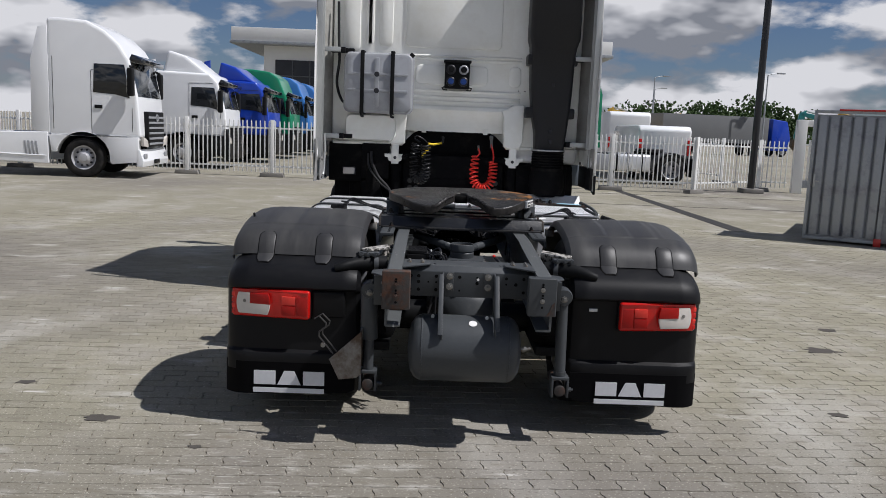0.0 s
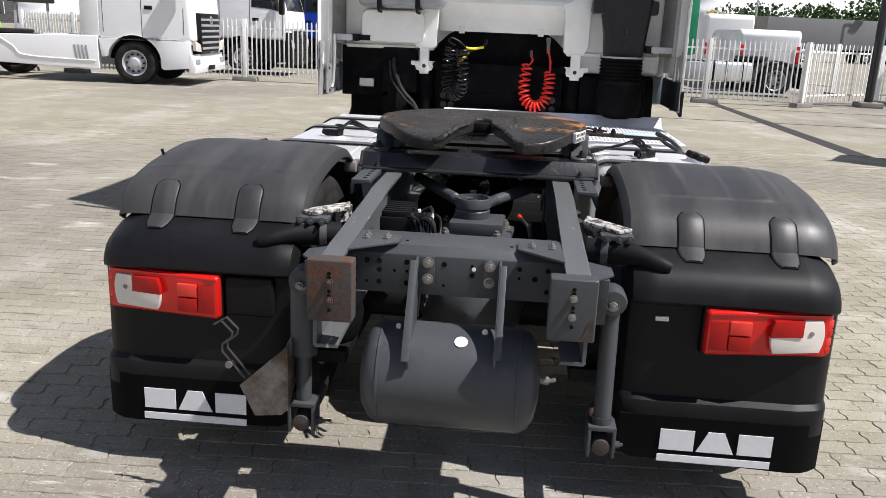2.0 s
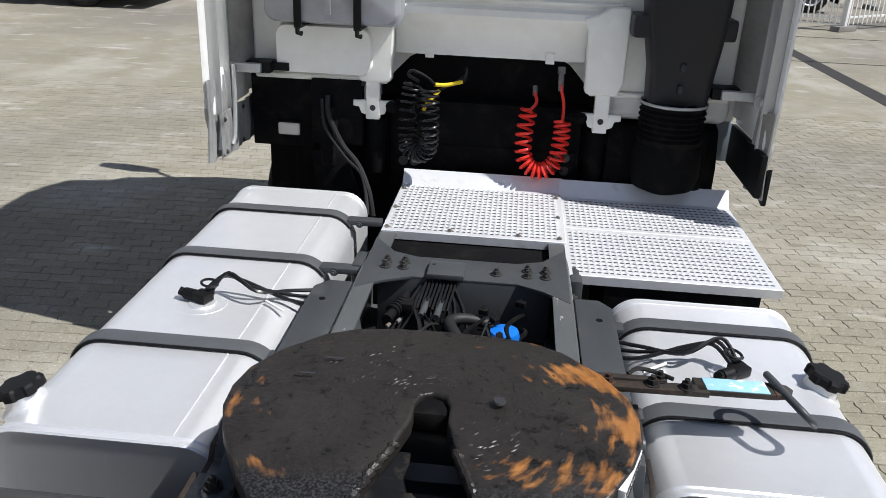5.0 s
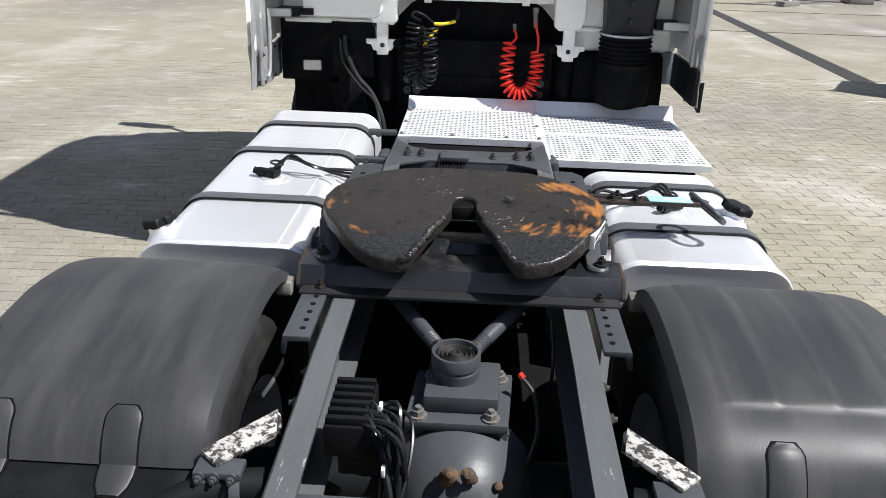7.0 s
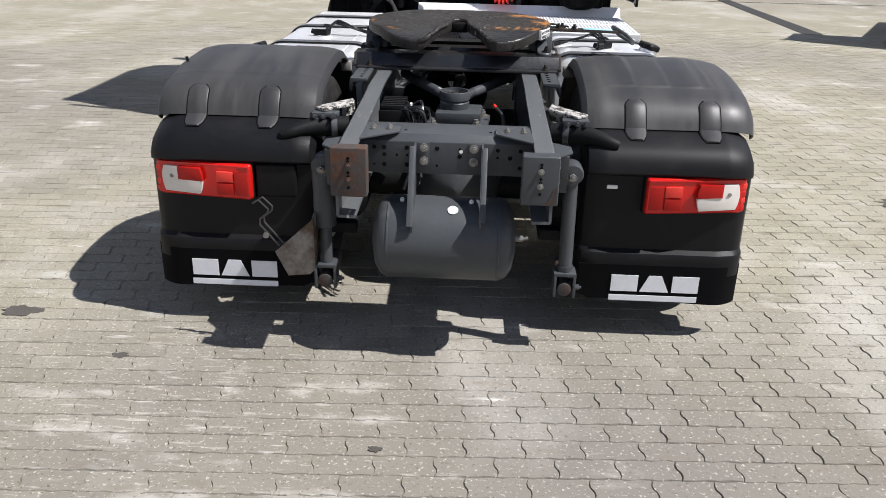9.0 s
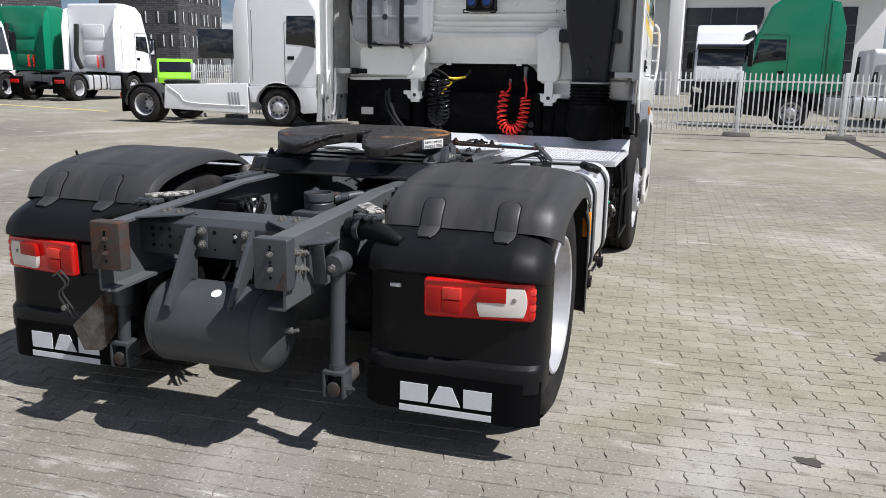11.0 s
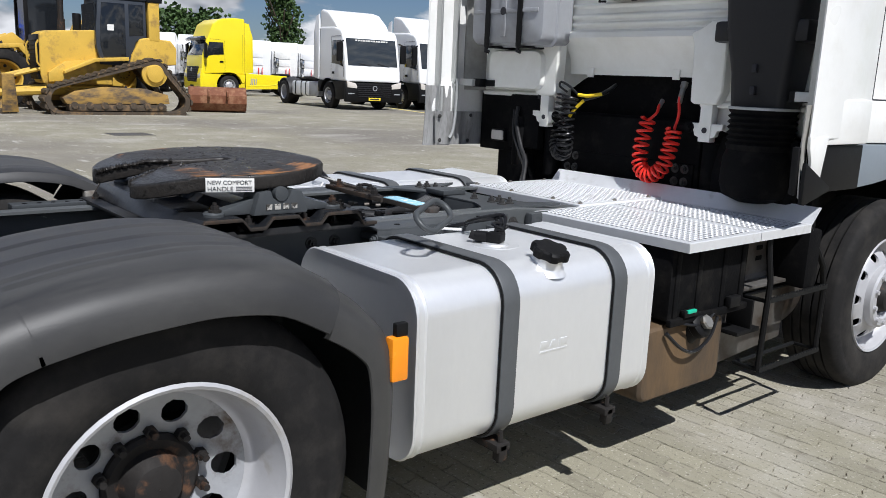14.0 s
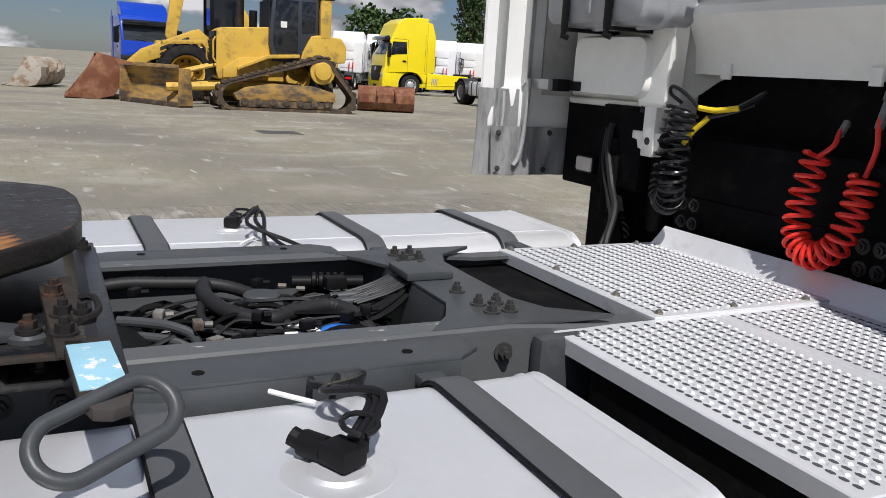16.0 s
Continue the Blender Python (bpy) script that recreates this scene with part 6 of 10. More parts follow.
for s in (-1, 1):
    bm = B()
    prism(bm, [(s * 0.50, 1.82), (s * 0.44, 1.80), (s * 0.465, 1.74), (s * 0.475, 1.45), (s * 0.50, 1.44), (s * 0.63, 1.44), (s * 0.66, 1.50), (s * 0.66, 1.86), (s * 0.56, 1.86)], "y", YB - 0.10, YB - 0.02, 0.018, 3)
    part("cab_pillar", bm, "cabrear", cab, "pale cab pillar beside the tunnel")
    bm = B()
    box(bm, (s * 0.535, s * 0.605), (YB - 0.085, YB - 0.03), (1.25, 1.46), 0.006)
    prism(bm, [(s * 0.47, 1.345), (s * 0.535, 1.345), (s * 0.54, 1.27), (s * 0.51, 1.28), (s * 0.50, 1.31), (s * 0.47, 1.315)], "y", YB - 0.08, YB - 0.05, 0.003)
    prism(bm, [(s * 0.67, 1.345), (s * 0.605, 1.345), (s * 0.60, 1.27), (s * 0.63, 1.28), (s * 0.64, 1.31), (s * 0.67, 1.315)], "y", YB - 0.08, YB - 0.05, 0.003)
    mt = part("cab_mount", bm, "cabrear", cab, "pale cab mount bracket with a round hole")
    bm = B()
    cyl(bm, (s * 0.57, YB - 0.087, 1.31), (s * 0.57, YB - 0.07, 1.31), 0.015, 14)
    part("mount_hole", bm, "ink", mt)
    bm = B()
    cyl(bm, (s * 0.57, YB + 0.02, 0.95), (s * 0.57, YB + 0.02, 1.24), 0.055, 18)
    cyl(bm, (s * 0.44, YB - 0.05, 1.315), (s * 0.36, YB - 0.05, 1.315), 0.022, 12)
    bolt(bm, (s * 0.475, YB - 0.08, 1.32), (0, -1, 0), 0.02, 0.01)
    part("cab_spring", bm, "black_and_shade", cab, "black cab suspension strut")
    bm = B()
    box(bm, (s * 0.30 - 0.022, s * 0.30 + 0.022), (YB + 0.008, YB + 0.02), (1.56, 1.615), 0.003)
    part("brow_tab", bm, "cabrear", cab)
bm = B()
for x0, x1, z0, z1 in ((-1.10, -0.93, 2.30, 3.3), (-0.88, -0.80, 2.36, 3.3), (-0.76, -0.62, 2.36, 3.3), (-0.50, 0.42, 2.36, 3.35), (-0.40, 0.30, 2.02, 2.21), (0.50, 0.62, 2.02, 2.22), (-1.06, -0.56, 1.47, 1.72)):
    pressing(bm, x0, x1, z0, z1, 0.014, 0.05, YB - 0.034)
part("wall_pressings", bm, "cabrear", wall)
bm = B()
for z, d in ((1.86, 0.014), (1.905, 0.012), (1.965, 0.01), (2.29, 0.012), (2.26, 0.01)):
    prism(bm, [(YB - 0.030, z - 0.022), (YB - 0.036 - d, z - 0.004), (YB - 0.036 - d, z + 0.004), (YB - 0.030, z + 0.018)], "x", -0.42, 0.62, 0.002)
part("wall_ribs", bm, "cabrear", wall)
bm = B()
for x in (0.60, 0.66):
    for z in (1.99, 2.26):
        cyl(bm, (x, YB - 0.034, z), (x, YB - 0.037, z), 0.007, 10)
cyl(bm, (-0.85, YB - 0.048, 1.50), (-0.85, YB - 0.0495, 1.50), 0.008, 10)
part("wall_holes", bm, "ink", wall)
bm = B()
pressing(bm, -1.06, -0.56, 1.46, 1.72, 0.10, 0.07, YB - 0.03)
part("wall_bulge", bm, "cabrear", wall)
bm = B()
box(bm, (-1.18, -0.50), (YB - 0.05, YB + 0.03), (1.425, 1.455), 0.014, 3)
part("wall_sill", bm, "cabrear", wall)
bm = B()
box(bm, (0.50, 1.18), (YB - 0.05, YB + 0.03), (1.425, 1.455), 0.014, 3)
part("wall_sill", bm, "cabrear", wall)
# grey pressed tank on the wall
bm = B()
x0, x1, z0, z1 = -1.055, -0.42, 1.735, 2.275
rings = []
for y, q, r in ((2.70, 0.03, 0.05), (2.69, 0.0, 0.06), (2.585, 0.0, 0.06), (2.575, -0.012, 0.065), (2.56, -0.012, 0.065), (2.55, 0.0, 0.06), (2.48, 0.0, 0.06), (2.455, 0.012, 0.055), (2.445, 0.035, 0.045)):
    rings.append([Vector((a, y, b)) for a, b in rounded(x0 + q, x1 - q, z0 + q, z1 - q, r, 6)])
loft(bm, rings)
pt = part("pressed_wall_tank", bm, "pressed", truck, "grey pressed steel tank strapped to the cab back")
bm = B()
for x in (-0.75,):
    box(bm, (x - 0.02, x + 0.02), (2.436, 2.45), (1.78, 2.23), 0.006)
for z in (1.93, 2.08):
    box(bm, (-1.02, -0.46), (2.437, 2.45), (z - 0.012, z + 0.012), 0.005)
part("tank_ribs", bm, "pressed", pt)
bm = B()
for z in (1.93, 2.08):
    cyl(bm, (-0.75, 2.434, z), (-0.75, 2.446, z), 0.024, 18)
part("tank_studs", bm, "ink", pt)
for x in (-0.885, -0.605):
    bm = B()
    box(bm, (x - 0.018, x + 0.018), (2.428, 2.442), (1.72, 2.29), 0.004)
    box(bm, (x - 0.018, x + 0.018), (2.43, 2.70), (1.715, 1.73), 0.004)
    box(bm, (x - 0.018, x + 0.018), (2.43, 2.70), (2.28, 2.295), 0.004)
    tube(bm, [(x, 2.435, 1.72), (x, 2.43, 1.695), (x + 0.02, 2.44, 1.69)], 0.012, 8)
    part("tank_strap", bm, "black", pt)
bm = B()
cyl(bm, (-0.45, 2.56, 2.25), (-0.42, 2.56, 2.285), 0.022, 12)
part("tank_plug", bm, "black", pt)
bm = B()
tube(bm, curve([(-1.14, 2.66, 2.75), (-1.13, 2.64, 2.4), (-1.12, 2.62, 2.2), (-1.14, 2.62, 2.0), (-1.10, 2.64, 1.85), (-1.04, 2.66, 1.80)], 5), 0.013, 8)
tube(bm, curve([(-0.53, 2.68, 1.735), (-0.56, 2.66, 1.62), (-0.60, 2.65, 1.50), (-0.62, 2.66, 1.42)], 5), 0.010, 8)
part("wall_hose", bm, "hose", truck)
# socket panel
bm = B()
box(bm, (-0.118, 0.118), (2.60, 2.70), (1.985, 2.235), 0.008)
box(bm, (-0.13, 0.13), (2.57, 2.70), (2.225, 2.25), 0.006)
sp = part("socket_panel", bm, "black", truck, "black panel with four trailer sockets")
for i, (x, z) in enumerate(((-0.06, 2.16), (0.06, 2.16), (-0.06, 2.05), (0.06, 2.05))):
    bm = B()
    lathe(bm, [(0.045, 0.0), (0.045, 0.03), (0.036, 0.036), (0.001, 0.037)], (x, 2.60, z), (0, -1, 0), 20)
    part("socket", bm, "satin" if i != 1 else "pressed", sp)
    bm = B()
    lathe(bm, [(0.03, 0.036), (0.028, 0.05), (0.001, 0.051)], (x, 2.60, z), (0, -1, 0), 14)
    part("socket_lid", bm, M["plug_blue"] if i in (2, 3) else M["black"], sp)
bm = B()
tube(bm, [(-0.118, 2.64, 2.0), (-0.14, 2.60, 1.99), (-0.13, 2.58, 1.97), (-0.09, 2.59, 1.97)], 0.006, 6)
tube(bm, [(0.118, 2.64, 2.0), (0.14, 2.60, 1.99), (0.13, 2.58, 1.97), (0.09, 2.59, 1.97)], 0.006, 6)
part("socket_hook", bm, "black", sp)
# air intake snorkel
bm = B()
rings = []
for z, a, b, d in ((3.7, 0.66, 1.13, 0.30), (2.47, 0.66, 1.13, 0.30), (2.40, 0.68, 1.11, 0.27), (2.33, 0.685, 1.10, 0.25), (2.0, 0.70, 1.09, 0.24), (1.80, 0.72, 1.08, 0.24), (1.60, 0.76, 1.06, 0.23), (1.44, 0.77, 1.045, 0.22)):
    rings.append([Vector((p, q, z)) for p, q in rounded(a, b, YB - d, YB - 0.01, 0.04, 4)])
loft(bm, rings)
sn = part("intake_snorkel", bm, "satin", truck, "black plastic air intake snorkel")
for z in (1.79, 2.28):
    bm = B()
    box(bm, (0.655, 1.125), (YB - 0.22, YB - 0.02), (z - 0.05, z + 0.05), 0.02)
    part("snorkel_clamp", bm, "satin", sn)
bm = B()
for z in (2.05, 1.62, 1.52):
    box(bm, (0.89, 0.915), (YB - 0.248, YB - 0.22), (z - 0.02, z + 0.02), 0.006)
part("snorkel_clips", bm, "ink", sn)
bm = B()
prof = [(0.155, 0.0), (0.16, -0.01), (0.155, -0.02)]
for i in range(6):
    prof += [(0.146, -0.03 - 0.026 * i), (0.16, -0.043 - 0.026 * i)]
prof += [(0.15, -0.20), (0.165, -0.24), (0.17, -0.36), (0.15, -0.42), (0.08, -0.45)]
lathe(bm, prof, (0.905, YB - 0.12, 1.44), (0, 0, 1), 32)
part("intake_bellows", bm, "black_and_shade", sn, "ribbed black intake bellows")
bm = B()
lathe(bm, [(0.158, 0.0), (0.162, 0.004), (0.162, 0.012), (0.158, 0.016)], (0.905, YB - 0.12, 1.428), (0, 0, 1), 32)
part("bellows_band", bm, "profile", sn)
# side fairings: outer skin, inner profile, brackets, lower tails


def fairing(s):
    bm = B()
    ye = lambda z: 2.30 if z < 2.2 else 2.30 + 0.16 * (z - 2.2)
    rings = []
    for z in (1.33, 1.5, 1.9, 2.2, 2.6, 3.0, 3.5, 3.72):
        y = ye(z)
        rings.append([Vector((s * a, b, z)) for a, b in ((1.25, 2.95), (1.288, 2.75), (1.305, 2.5), (1.312, y + 0.02), (1.306, y), (1.296, y + 0.006), (1.296, 2.5), (1.276, 2.75), (1.24, 2.95))])
    loft(bm, rings)
    fa = part("side_fairing", bm, WHITE, cab, "white side fairing")
    bm = B()
    prism(bm, [(2.30, 1.34), (2.305, 1.29), (2.33, 1.235), (2.335, 1.13), (2.42, 1.13), (2.46, 1.34)], "x", s * 1.296, s * 1.311, 0.003)
    part("fairing_tail", bm, WHITE if s > 0 else "dirty_metal", fa)
    low = 1.30 if s < 0 else 1.46
    bm = B()
    # inner aluminium profiles
    for y in (2.36, 2.50):
        prism(bm, [(s * 1.295, y), (s * 1.245, y), (s * 1.245, y + 0.012), (s * 1.28, y + 0.012), (s * 1.28, y + 0.045), (s * 1.295, y + 0.045)], "z", low, 3.5, 0.002)
    part("fairing_profile", bm, "profile", fa, "dull aluminium fairing profile")
    bm = B()
    prism(bm, [(s * 1.19, YB), (s * 1.205, YB), (s * 1.285, 2.60), (s * 1.27, 2.60)], "z", 1.45, 3.6, 0.002)
    part("fairing_inner", bm, "cabinner", fa)
    for z in (1.50, 2.30):
        bm = B()
        box(bm, (s * 1.10, s * 1.30), (2.52, 2.555), (z - 0.022, z + 0.022), 0.004)
        cyl(bm, (s * 1.26, 2.49, z), (s * 1.26, 2.53, z), 0.014, 10)
        fb = part("fairing_bracket", bm, "profile", fa, "dull aluminium fairing bracket")
        bm = B()
        box(bm, (s * 0.98, s * 1.20), (2.60, 2.70), (z - 0.02, z + 0.02), 0.004)
        box(bm, (s * 1.06, s * 1.12), (2.545, 2.61), (z - 0.026, z + 0.026), 0.004)
        part("bracket_block", bm, "black", fb, "black bracket block")
    bm = B()
    # wrinkled lower tail and its dark edge
    rr = []
    for i in range(9):
        u = i / 8
        y = 2.28 + 0.20 * u
        wob = 0.012 * math.sin(u * 9.0)
        rr.append([Vector((s * (1.288 - 0.02 * u + wob), y, 1.47)), Vector((s * (1.286 - 0.02 * u + wob * 0.3), y, 1.30)), Vector((s * (1.30 - 0.03 * u - wob), y, 1.08)), Vector((s * (1.294 - 0.03 * u - wob), y, 1.08)), Vector((s * (1.280 - 0.02 * u + wob * 0.3), y, 1.30)), Vector((s * (1.282 - 0.02 * u + wob), y, 1.47))])
    loft(bm, rr)
    part("lower_tail", bm, "cabinner" if s > 0 else "dirty_metal", fa, "dented grey lower tail plate")
    bm = B()
    tube(bm, curve([(s * 1.27, 2.40, 1.46), (s * 1.265, 2.40, 1.35), (s * 1.27, 2.39, 1.22), (s * 1.275, 2.38, 1.12)], 4), 0.012, 8)
    part("tail_rod", bm, "profile", fa)
    if s > 0:
        bm = B()
        prism(bm, [(2.278, 1.23), (2.278, 1.055), (2.30, 1.05), (2.50, 1.10), (2.51, 1.12), (2.30, 1.22)], "x", s * 1.30, s * 1.318, 0.003)
        part("tail_edge", bm, "black", fa)
    # black front wheel guard below the cab
    bm = B()
    back = 0.17 if s < 0 else 0.0
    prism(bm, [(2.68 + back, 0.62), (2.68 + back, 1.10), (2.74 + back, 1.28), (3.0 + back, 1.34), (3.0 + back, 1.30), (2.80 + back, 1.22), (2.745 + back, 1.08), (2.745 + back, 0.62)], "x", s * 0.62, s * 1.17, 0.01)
    wg = part("front_wheel_guard", bm, "black_and_shade", cab, "black front wheel guard")
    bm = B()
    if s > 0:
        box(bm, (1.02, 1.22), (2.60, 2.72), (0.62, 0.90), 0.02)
        part("guard_block", bm, "black_and_shade", wg)
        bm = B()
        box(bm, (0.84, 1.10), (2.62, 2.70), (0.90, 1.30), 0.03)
        part("guard_block", bm, "black_and_shade", wg)
        # added dark panel that closes a gap onto lit ground, as shade would
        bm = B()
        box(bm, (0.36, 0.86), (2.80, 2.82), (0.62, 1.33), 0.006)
        part("guard_panel", bm, "black_and_shade", wg)
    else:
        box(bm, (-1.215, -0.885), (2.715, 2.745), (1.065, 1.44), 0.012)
        part("guard_panel", bm, "black_and_shade", wg, "flat black panel carrying the work lamp")
        # added dark block over the pale wall below the sill
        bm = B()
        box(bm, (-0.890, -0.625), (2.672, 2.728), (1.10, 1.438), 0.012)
        part("guard_panel", bm, "black_and_shade", wg)
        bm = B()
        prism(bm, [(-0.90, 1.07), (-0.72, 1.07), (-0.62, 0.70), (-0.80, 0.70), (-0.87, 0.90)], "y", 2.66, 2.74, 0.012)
        part("guard_block", bm, "black_and_shade", wg)


mirrored(fairing)
bm = B()
box(bm, (-1.08, -0.95), (2.69, 2.73), (1.125, 1.205), 0.010)
wl_ = part("work_lamp", bm, "black", truck, "small rectangular work lamp")
bm = B()
box(bm, (-1.072, -0.958), (2.682, 2.71), (1.133, 1.197), 0.012, 3)
part("lamp_lens", bm, "clear_lens", wl_)
# near-black colour stands in for the cab's shade on this canister
bm = B()
lathe(bm, [(0.001, -0.20), (0.045, -0.19), (0.05, -0.17), (0.05, 0.10), (0.045, 0.12), (0.001, 0.12)], (-0.80, 2.69, 1.18), (0, 0, 1), 24)
part("filter_can", bm, "black_and_shade", truck, "grey filter canister painted near-black for shade")
bm = B()
tube(bm, curve([(-0.80, 2.66, 1.36), (-0.79, 2.64, 1.26), (-0.72, 2.62, 1.12), (-0.63, 2.58, 1.03), (-0.56, 2.50, 0.92), (-0.53, 2.46, 0.80)], 6), 0.014, 8)
tube(bm, curve([(-0.83, 2.66, 1.34), (-0.81, 2.64, 1.2), (-0.70, 2.60, 1.06), (-0.60, 2.54, 0.98), (-0.55, 2.42, 0.82)], 6), 0.010, 8)
part("filter_hoses", bm, "hose", truck)


def coil(name, path, r, turns, rt, material, label):
    """A coiled hose along a line."""
    line = curve(path, 40)
    k = turns * 14
    pts = []
    a = None
    for i in range(k + 1):
        u = i / k * (len(line) - 1)
        j = min(int(u), len(line) - 2)
        p = line[j].lerp(line[j + 1], u - j)
        w = (line[j + 1] - line[j]).normalized()
        if a is None:
            a = frame_of(w)[0]
        a = (a - w * a.dot(w)).normalized()
        t = 2 * math.pi * turns * i / k
        pts.append(p + (a * math.cos(t) + w.cross(a) * math.sin(t)) * r)
    bm = B()
    tube(bm, pts, rt, 6)
    return part(name, bm, material, truck, label)


rc_ = coil("red_coil_hose", [(0.215, 2.66, 1.35), (0.20, 2.64, 1.22), (0.215, 2.62, 1.095), (0.285, 2.61, 1.05), (0.36, 2.62, 1.095), (0.385, 2.64, 1.21), (0.385, 2.66, 1.30)], 0.038, 20, 0.0078, "coil_red", "red coiled air hose hanging at the cab back")
bm = B()
tube(bm, curve([(0.385, 2.66, 1.30), (0.385, 2.69, 1.38), (0.365, 2.71, 1.46), (0.36, 2.75, 1.52)], 6), 0.008, 8)
tube(bm, curve([(0.215, 2.66, 1.34), (0.25, 2.68, 1.38), (0.24, 2.71, 1.42), (0.235, 2.75, 1.44)], 6), 0.008, 8)
part("hose_end", bm, "coil_red", rc_)
bm = B()
cyl(bm, (0.366, 2.71, 1.44), (0.362, 2.74, 1.52), 0.014, 8)
cyl(bm, (0.362, 2.74, 1.52), (0.362, 2.75, 1.55), 0.019, 8)
cyl(bm, (0.24, 2.71, 1.41), (0.238, 2.74, 1.45), 0.012, 8)
part("hose_couplings", bm, "bolt", rc_)
bc_ = coil("black_coil_hose", [(-0.36, 2.61, 1.45), (-0.375, 2.605, 1.36), (-0.38, 2.60, 1.22), (-0.365, 2.58, 1.14), (-0.32, 2.565, 1.115), (-0.275, 2.54, 1.15), (-0.265, 2.53, 1.24), (-0.27, 2.54, 1.36), (-0.275, 2.56, 1.44)], 0.045, 26, 0.006, "coil_black", "black coiled electric cables with yellow ends")
bm = B()
tube(bm, curve([(-0.253, 2.60, 1.457), (-0.20, 2.63, 1.452), (-0.124, 2.66, 1.466)], 6), 0.010, 8)
tube(bm, curve([(-0.308, 2.60, 1.325), (-0.28, 2.61, 1.37), (-0.231, 2.63, 1.425)], 6), 0.010, 8)
part("yellow_sleeve", bm, "yellow", bc_, "yellow cable sleeve")
bm = B()
tube(bm, curve([(-0.33, 2.59, 1.47), (-0.38, 2.58, 1.50), (-0.36, 2.57, 1.525), (-0.30, 2.58, 1.50), (-0.25, 2.60, 1.455)], 6), 0.007, 8)
tube(bm, curve([(-0.231, 2.63, 1.425), (-0.17, 2.68, 1.45), (-0.12, 2.72, 1.48)], 6), 0.007, 8)
tube(bm, curve([(-0.124, 2.66, 1.466), (-0.11, 2.70, 1.49), (-0.11, 2.76, 1.52)], 6), 0.012, 8)
part("cable_end", bm, "coil_black", bc_)
# flanks of the cab: skirt, arch trim, door seams, handle, stripes, mirror


def flank(s):
    bm = B()
    prism(bm, [(2.33, 1.335), (2.33, 1.30), (2.86, 1.30), (2.86, 1.50), (2.45, 1.50), (2.36, 1.46)], "x", s * 1.272, s * 1.30, 0.01)
    prism(bm, [(2.865, 1.30), (4.20, 1.27), (4.74, 1.20), (4.78, 1.46), (2.865, 1.49)], "x", s * 1.18, s * 1.262, 0.012)
    part("lower_sill", bm, WHITE, cab, "white lower cab sill")
    bm = B()
    if s > 0:
        prism(bm, [(2.26, 1.295), (2.86, 1.295), (2.86, 1.09), (2.27, 1.09)], "x", s * 1.255, s * 1.285, 0.01)
        part("tail_plate", bm, "black", cab, "black plastic fairing tail")
        bm = B()
    prism(bm, [(2.87, 1.295), (4.12, 1.265), (4.20, 1.22), (4.24, 1.1), (4.24, 0.62), (4.20, 0.62), (4.19, 0.9), (4.1, 1.04), (3.95, 1.10), (3.35, 1.13), (3.05, 1.10), (2.87, 1.09)], "x", s * 1.17, s * 1.27, 0.008)
    part("wheel_arch_trim", bm, "grey_panel", cab, "grey plastic wheel arch trim")
    if s < 0:
        bm = B()
        # creased aluminium sheet
        rr = []
        for i in range(25):
            u = i / 24
            y = 2.335 + 0.525 * u
            row = []
            for z in (1.305, 1.24, 1.17, 1.11, 1.085):
                d = 0.010 * math.sin(u * 13.0 + z * 9.0) * (1.0 - abs(z - 1.19) * 4.0) + 0.006 * math.sin(u * 31.0 - z * 14.0)
                row.append((y + (1.305 - z) * (0.08 if u < 0.5 else -0.04), z, d))
            rr.append([Vector((-1.246 + d, y, z)) for y, z, d in row] + [Vector((-1.252 + d, y, z)) for y, z, d in reversed(row)])
        loft(bm, rr)
        ft = part("fairing_tail", bm, "dirty_metal", cab, "dented bare aluminium fairing tail")
        for y, z in ((2.375, 1.115), (2.62, 1.11), (2.37, 1.275), (2.64, 1.28)):
            bm = B()
            lathe(bm, [(0.013, 0.0), (0.013, 0.003), (0.007, 0.004), (0.007, 0.009), (0.001, 0.010)], (-1.238, y, z), (1, 0, 0), 12)
            part("tail_bolt", bm, "bolt_dark", ft)
        bm = B()
        tube(bm, curve([(-1.225, 2.50, 1.52), (-1.226, 2.50, 1.40), (-1.230, 2.495, 1.27), (-1.232, 2.48, 1.17), (-1.238, 2.46, 1.13)], 5), 0.011, 10)
        part("tail_stay_rod", bm, "profile", ft)
    bm = B()
    prism(bm, [(3.98, 1.22), (4.07, 1.21), (4.06, 1.15), (4.0, 1.14)], "x", s * 1.265, s * 1.285, 0.008)
    part("side_indicator", bm, "amber", cab, "orange side indicator")
    bm = B()
    prism(bm, [(4.22, 1.21), (4.86, 1.12), (4.95, 1.0), (4.95, 0.36), (4.80, 0.26), (4.38, 0.24), (4.30, 0.34), (4.33, 0.60), (4.27, 0.62)], "x", s * 1.225, s * 1.265, 0.015, 3)
    part("bumper_corner", bm, WHITE, cab, "white bumper corner")
    bm = B()
    box(bm, (s * 0.95, s * 1.222), (4.34, 4.88), (0.40, 1.12), 0.02)
    part("wheel_arch_liner", bm, "black_and_shade", cab)
    bm = B()
    prism(bm, [(4.45, 1.05), (4.70, 1.0), (4.70, 0.80), (4.50, 0.84)], "x", s * 1.262, s * 1.272, 0.004)
    prism(bm, [(4.42, 0.36), (4.75, 0.38), (4.75, 0.50), (4.50, 0.48)], "x", s * 1.262, s * 1.27, 0.004)
    part("step_recess", bm, "black", cab)
    bm = B()
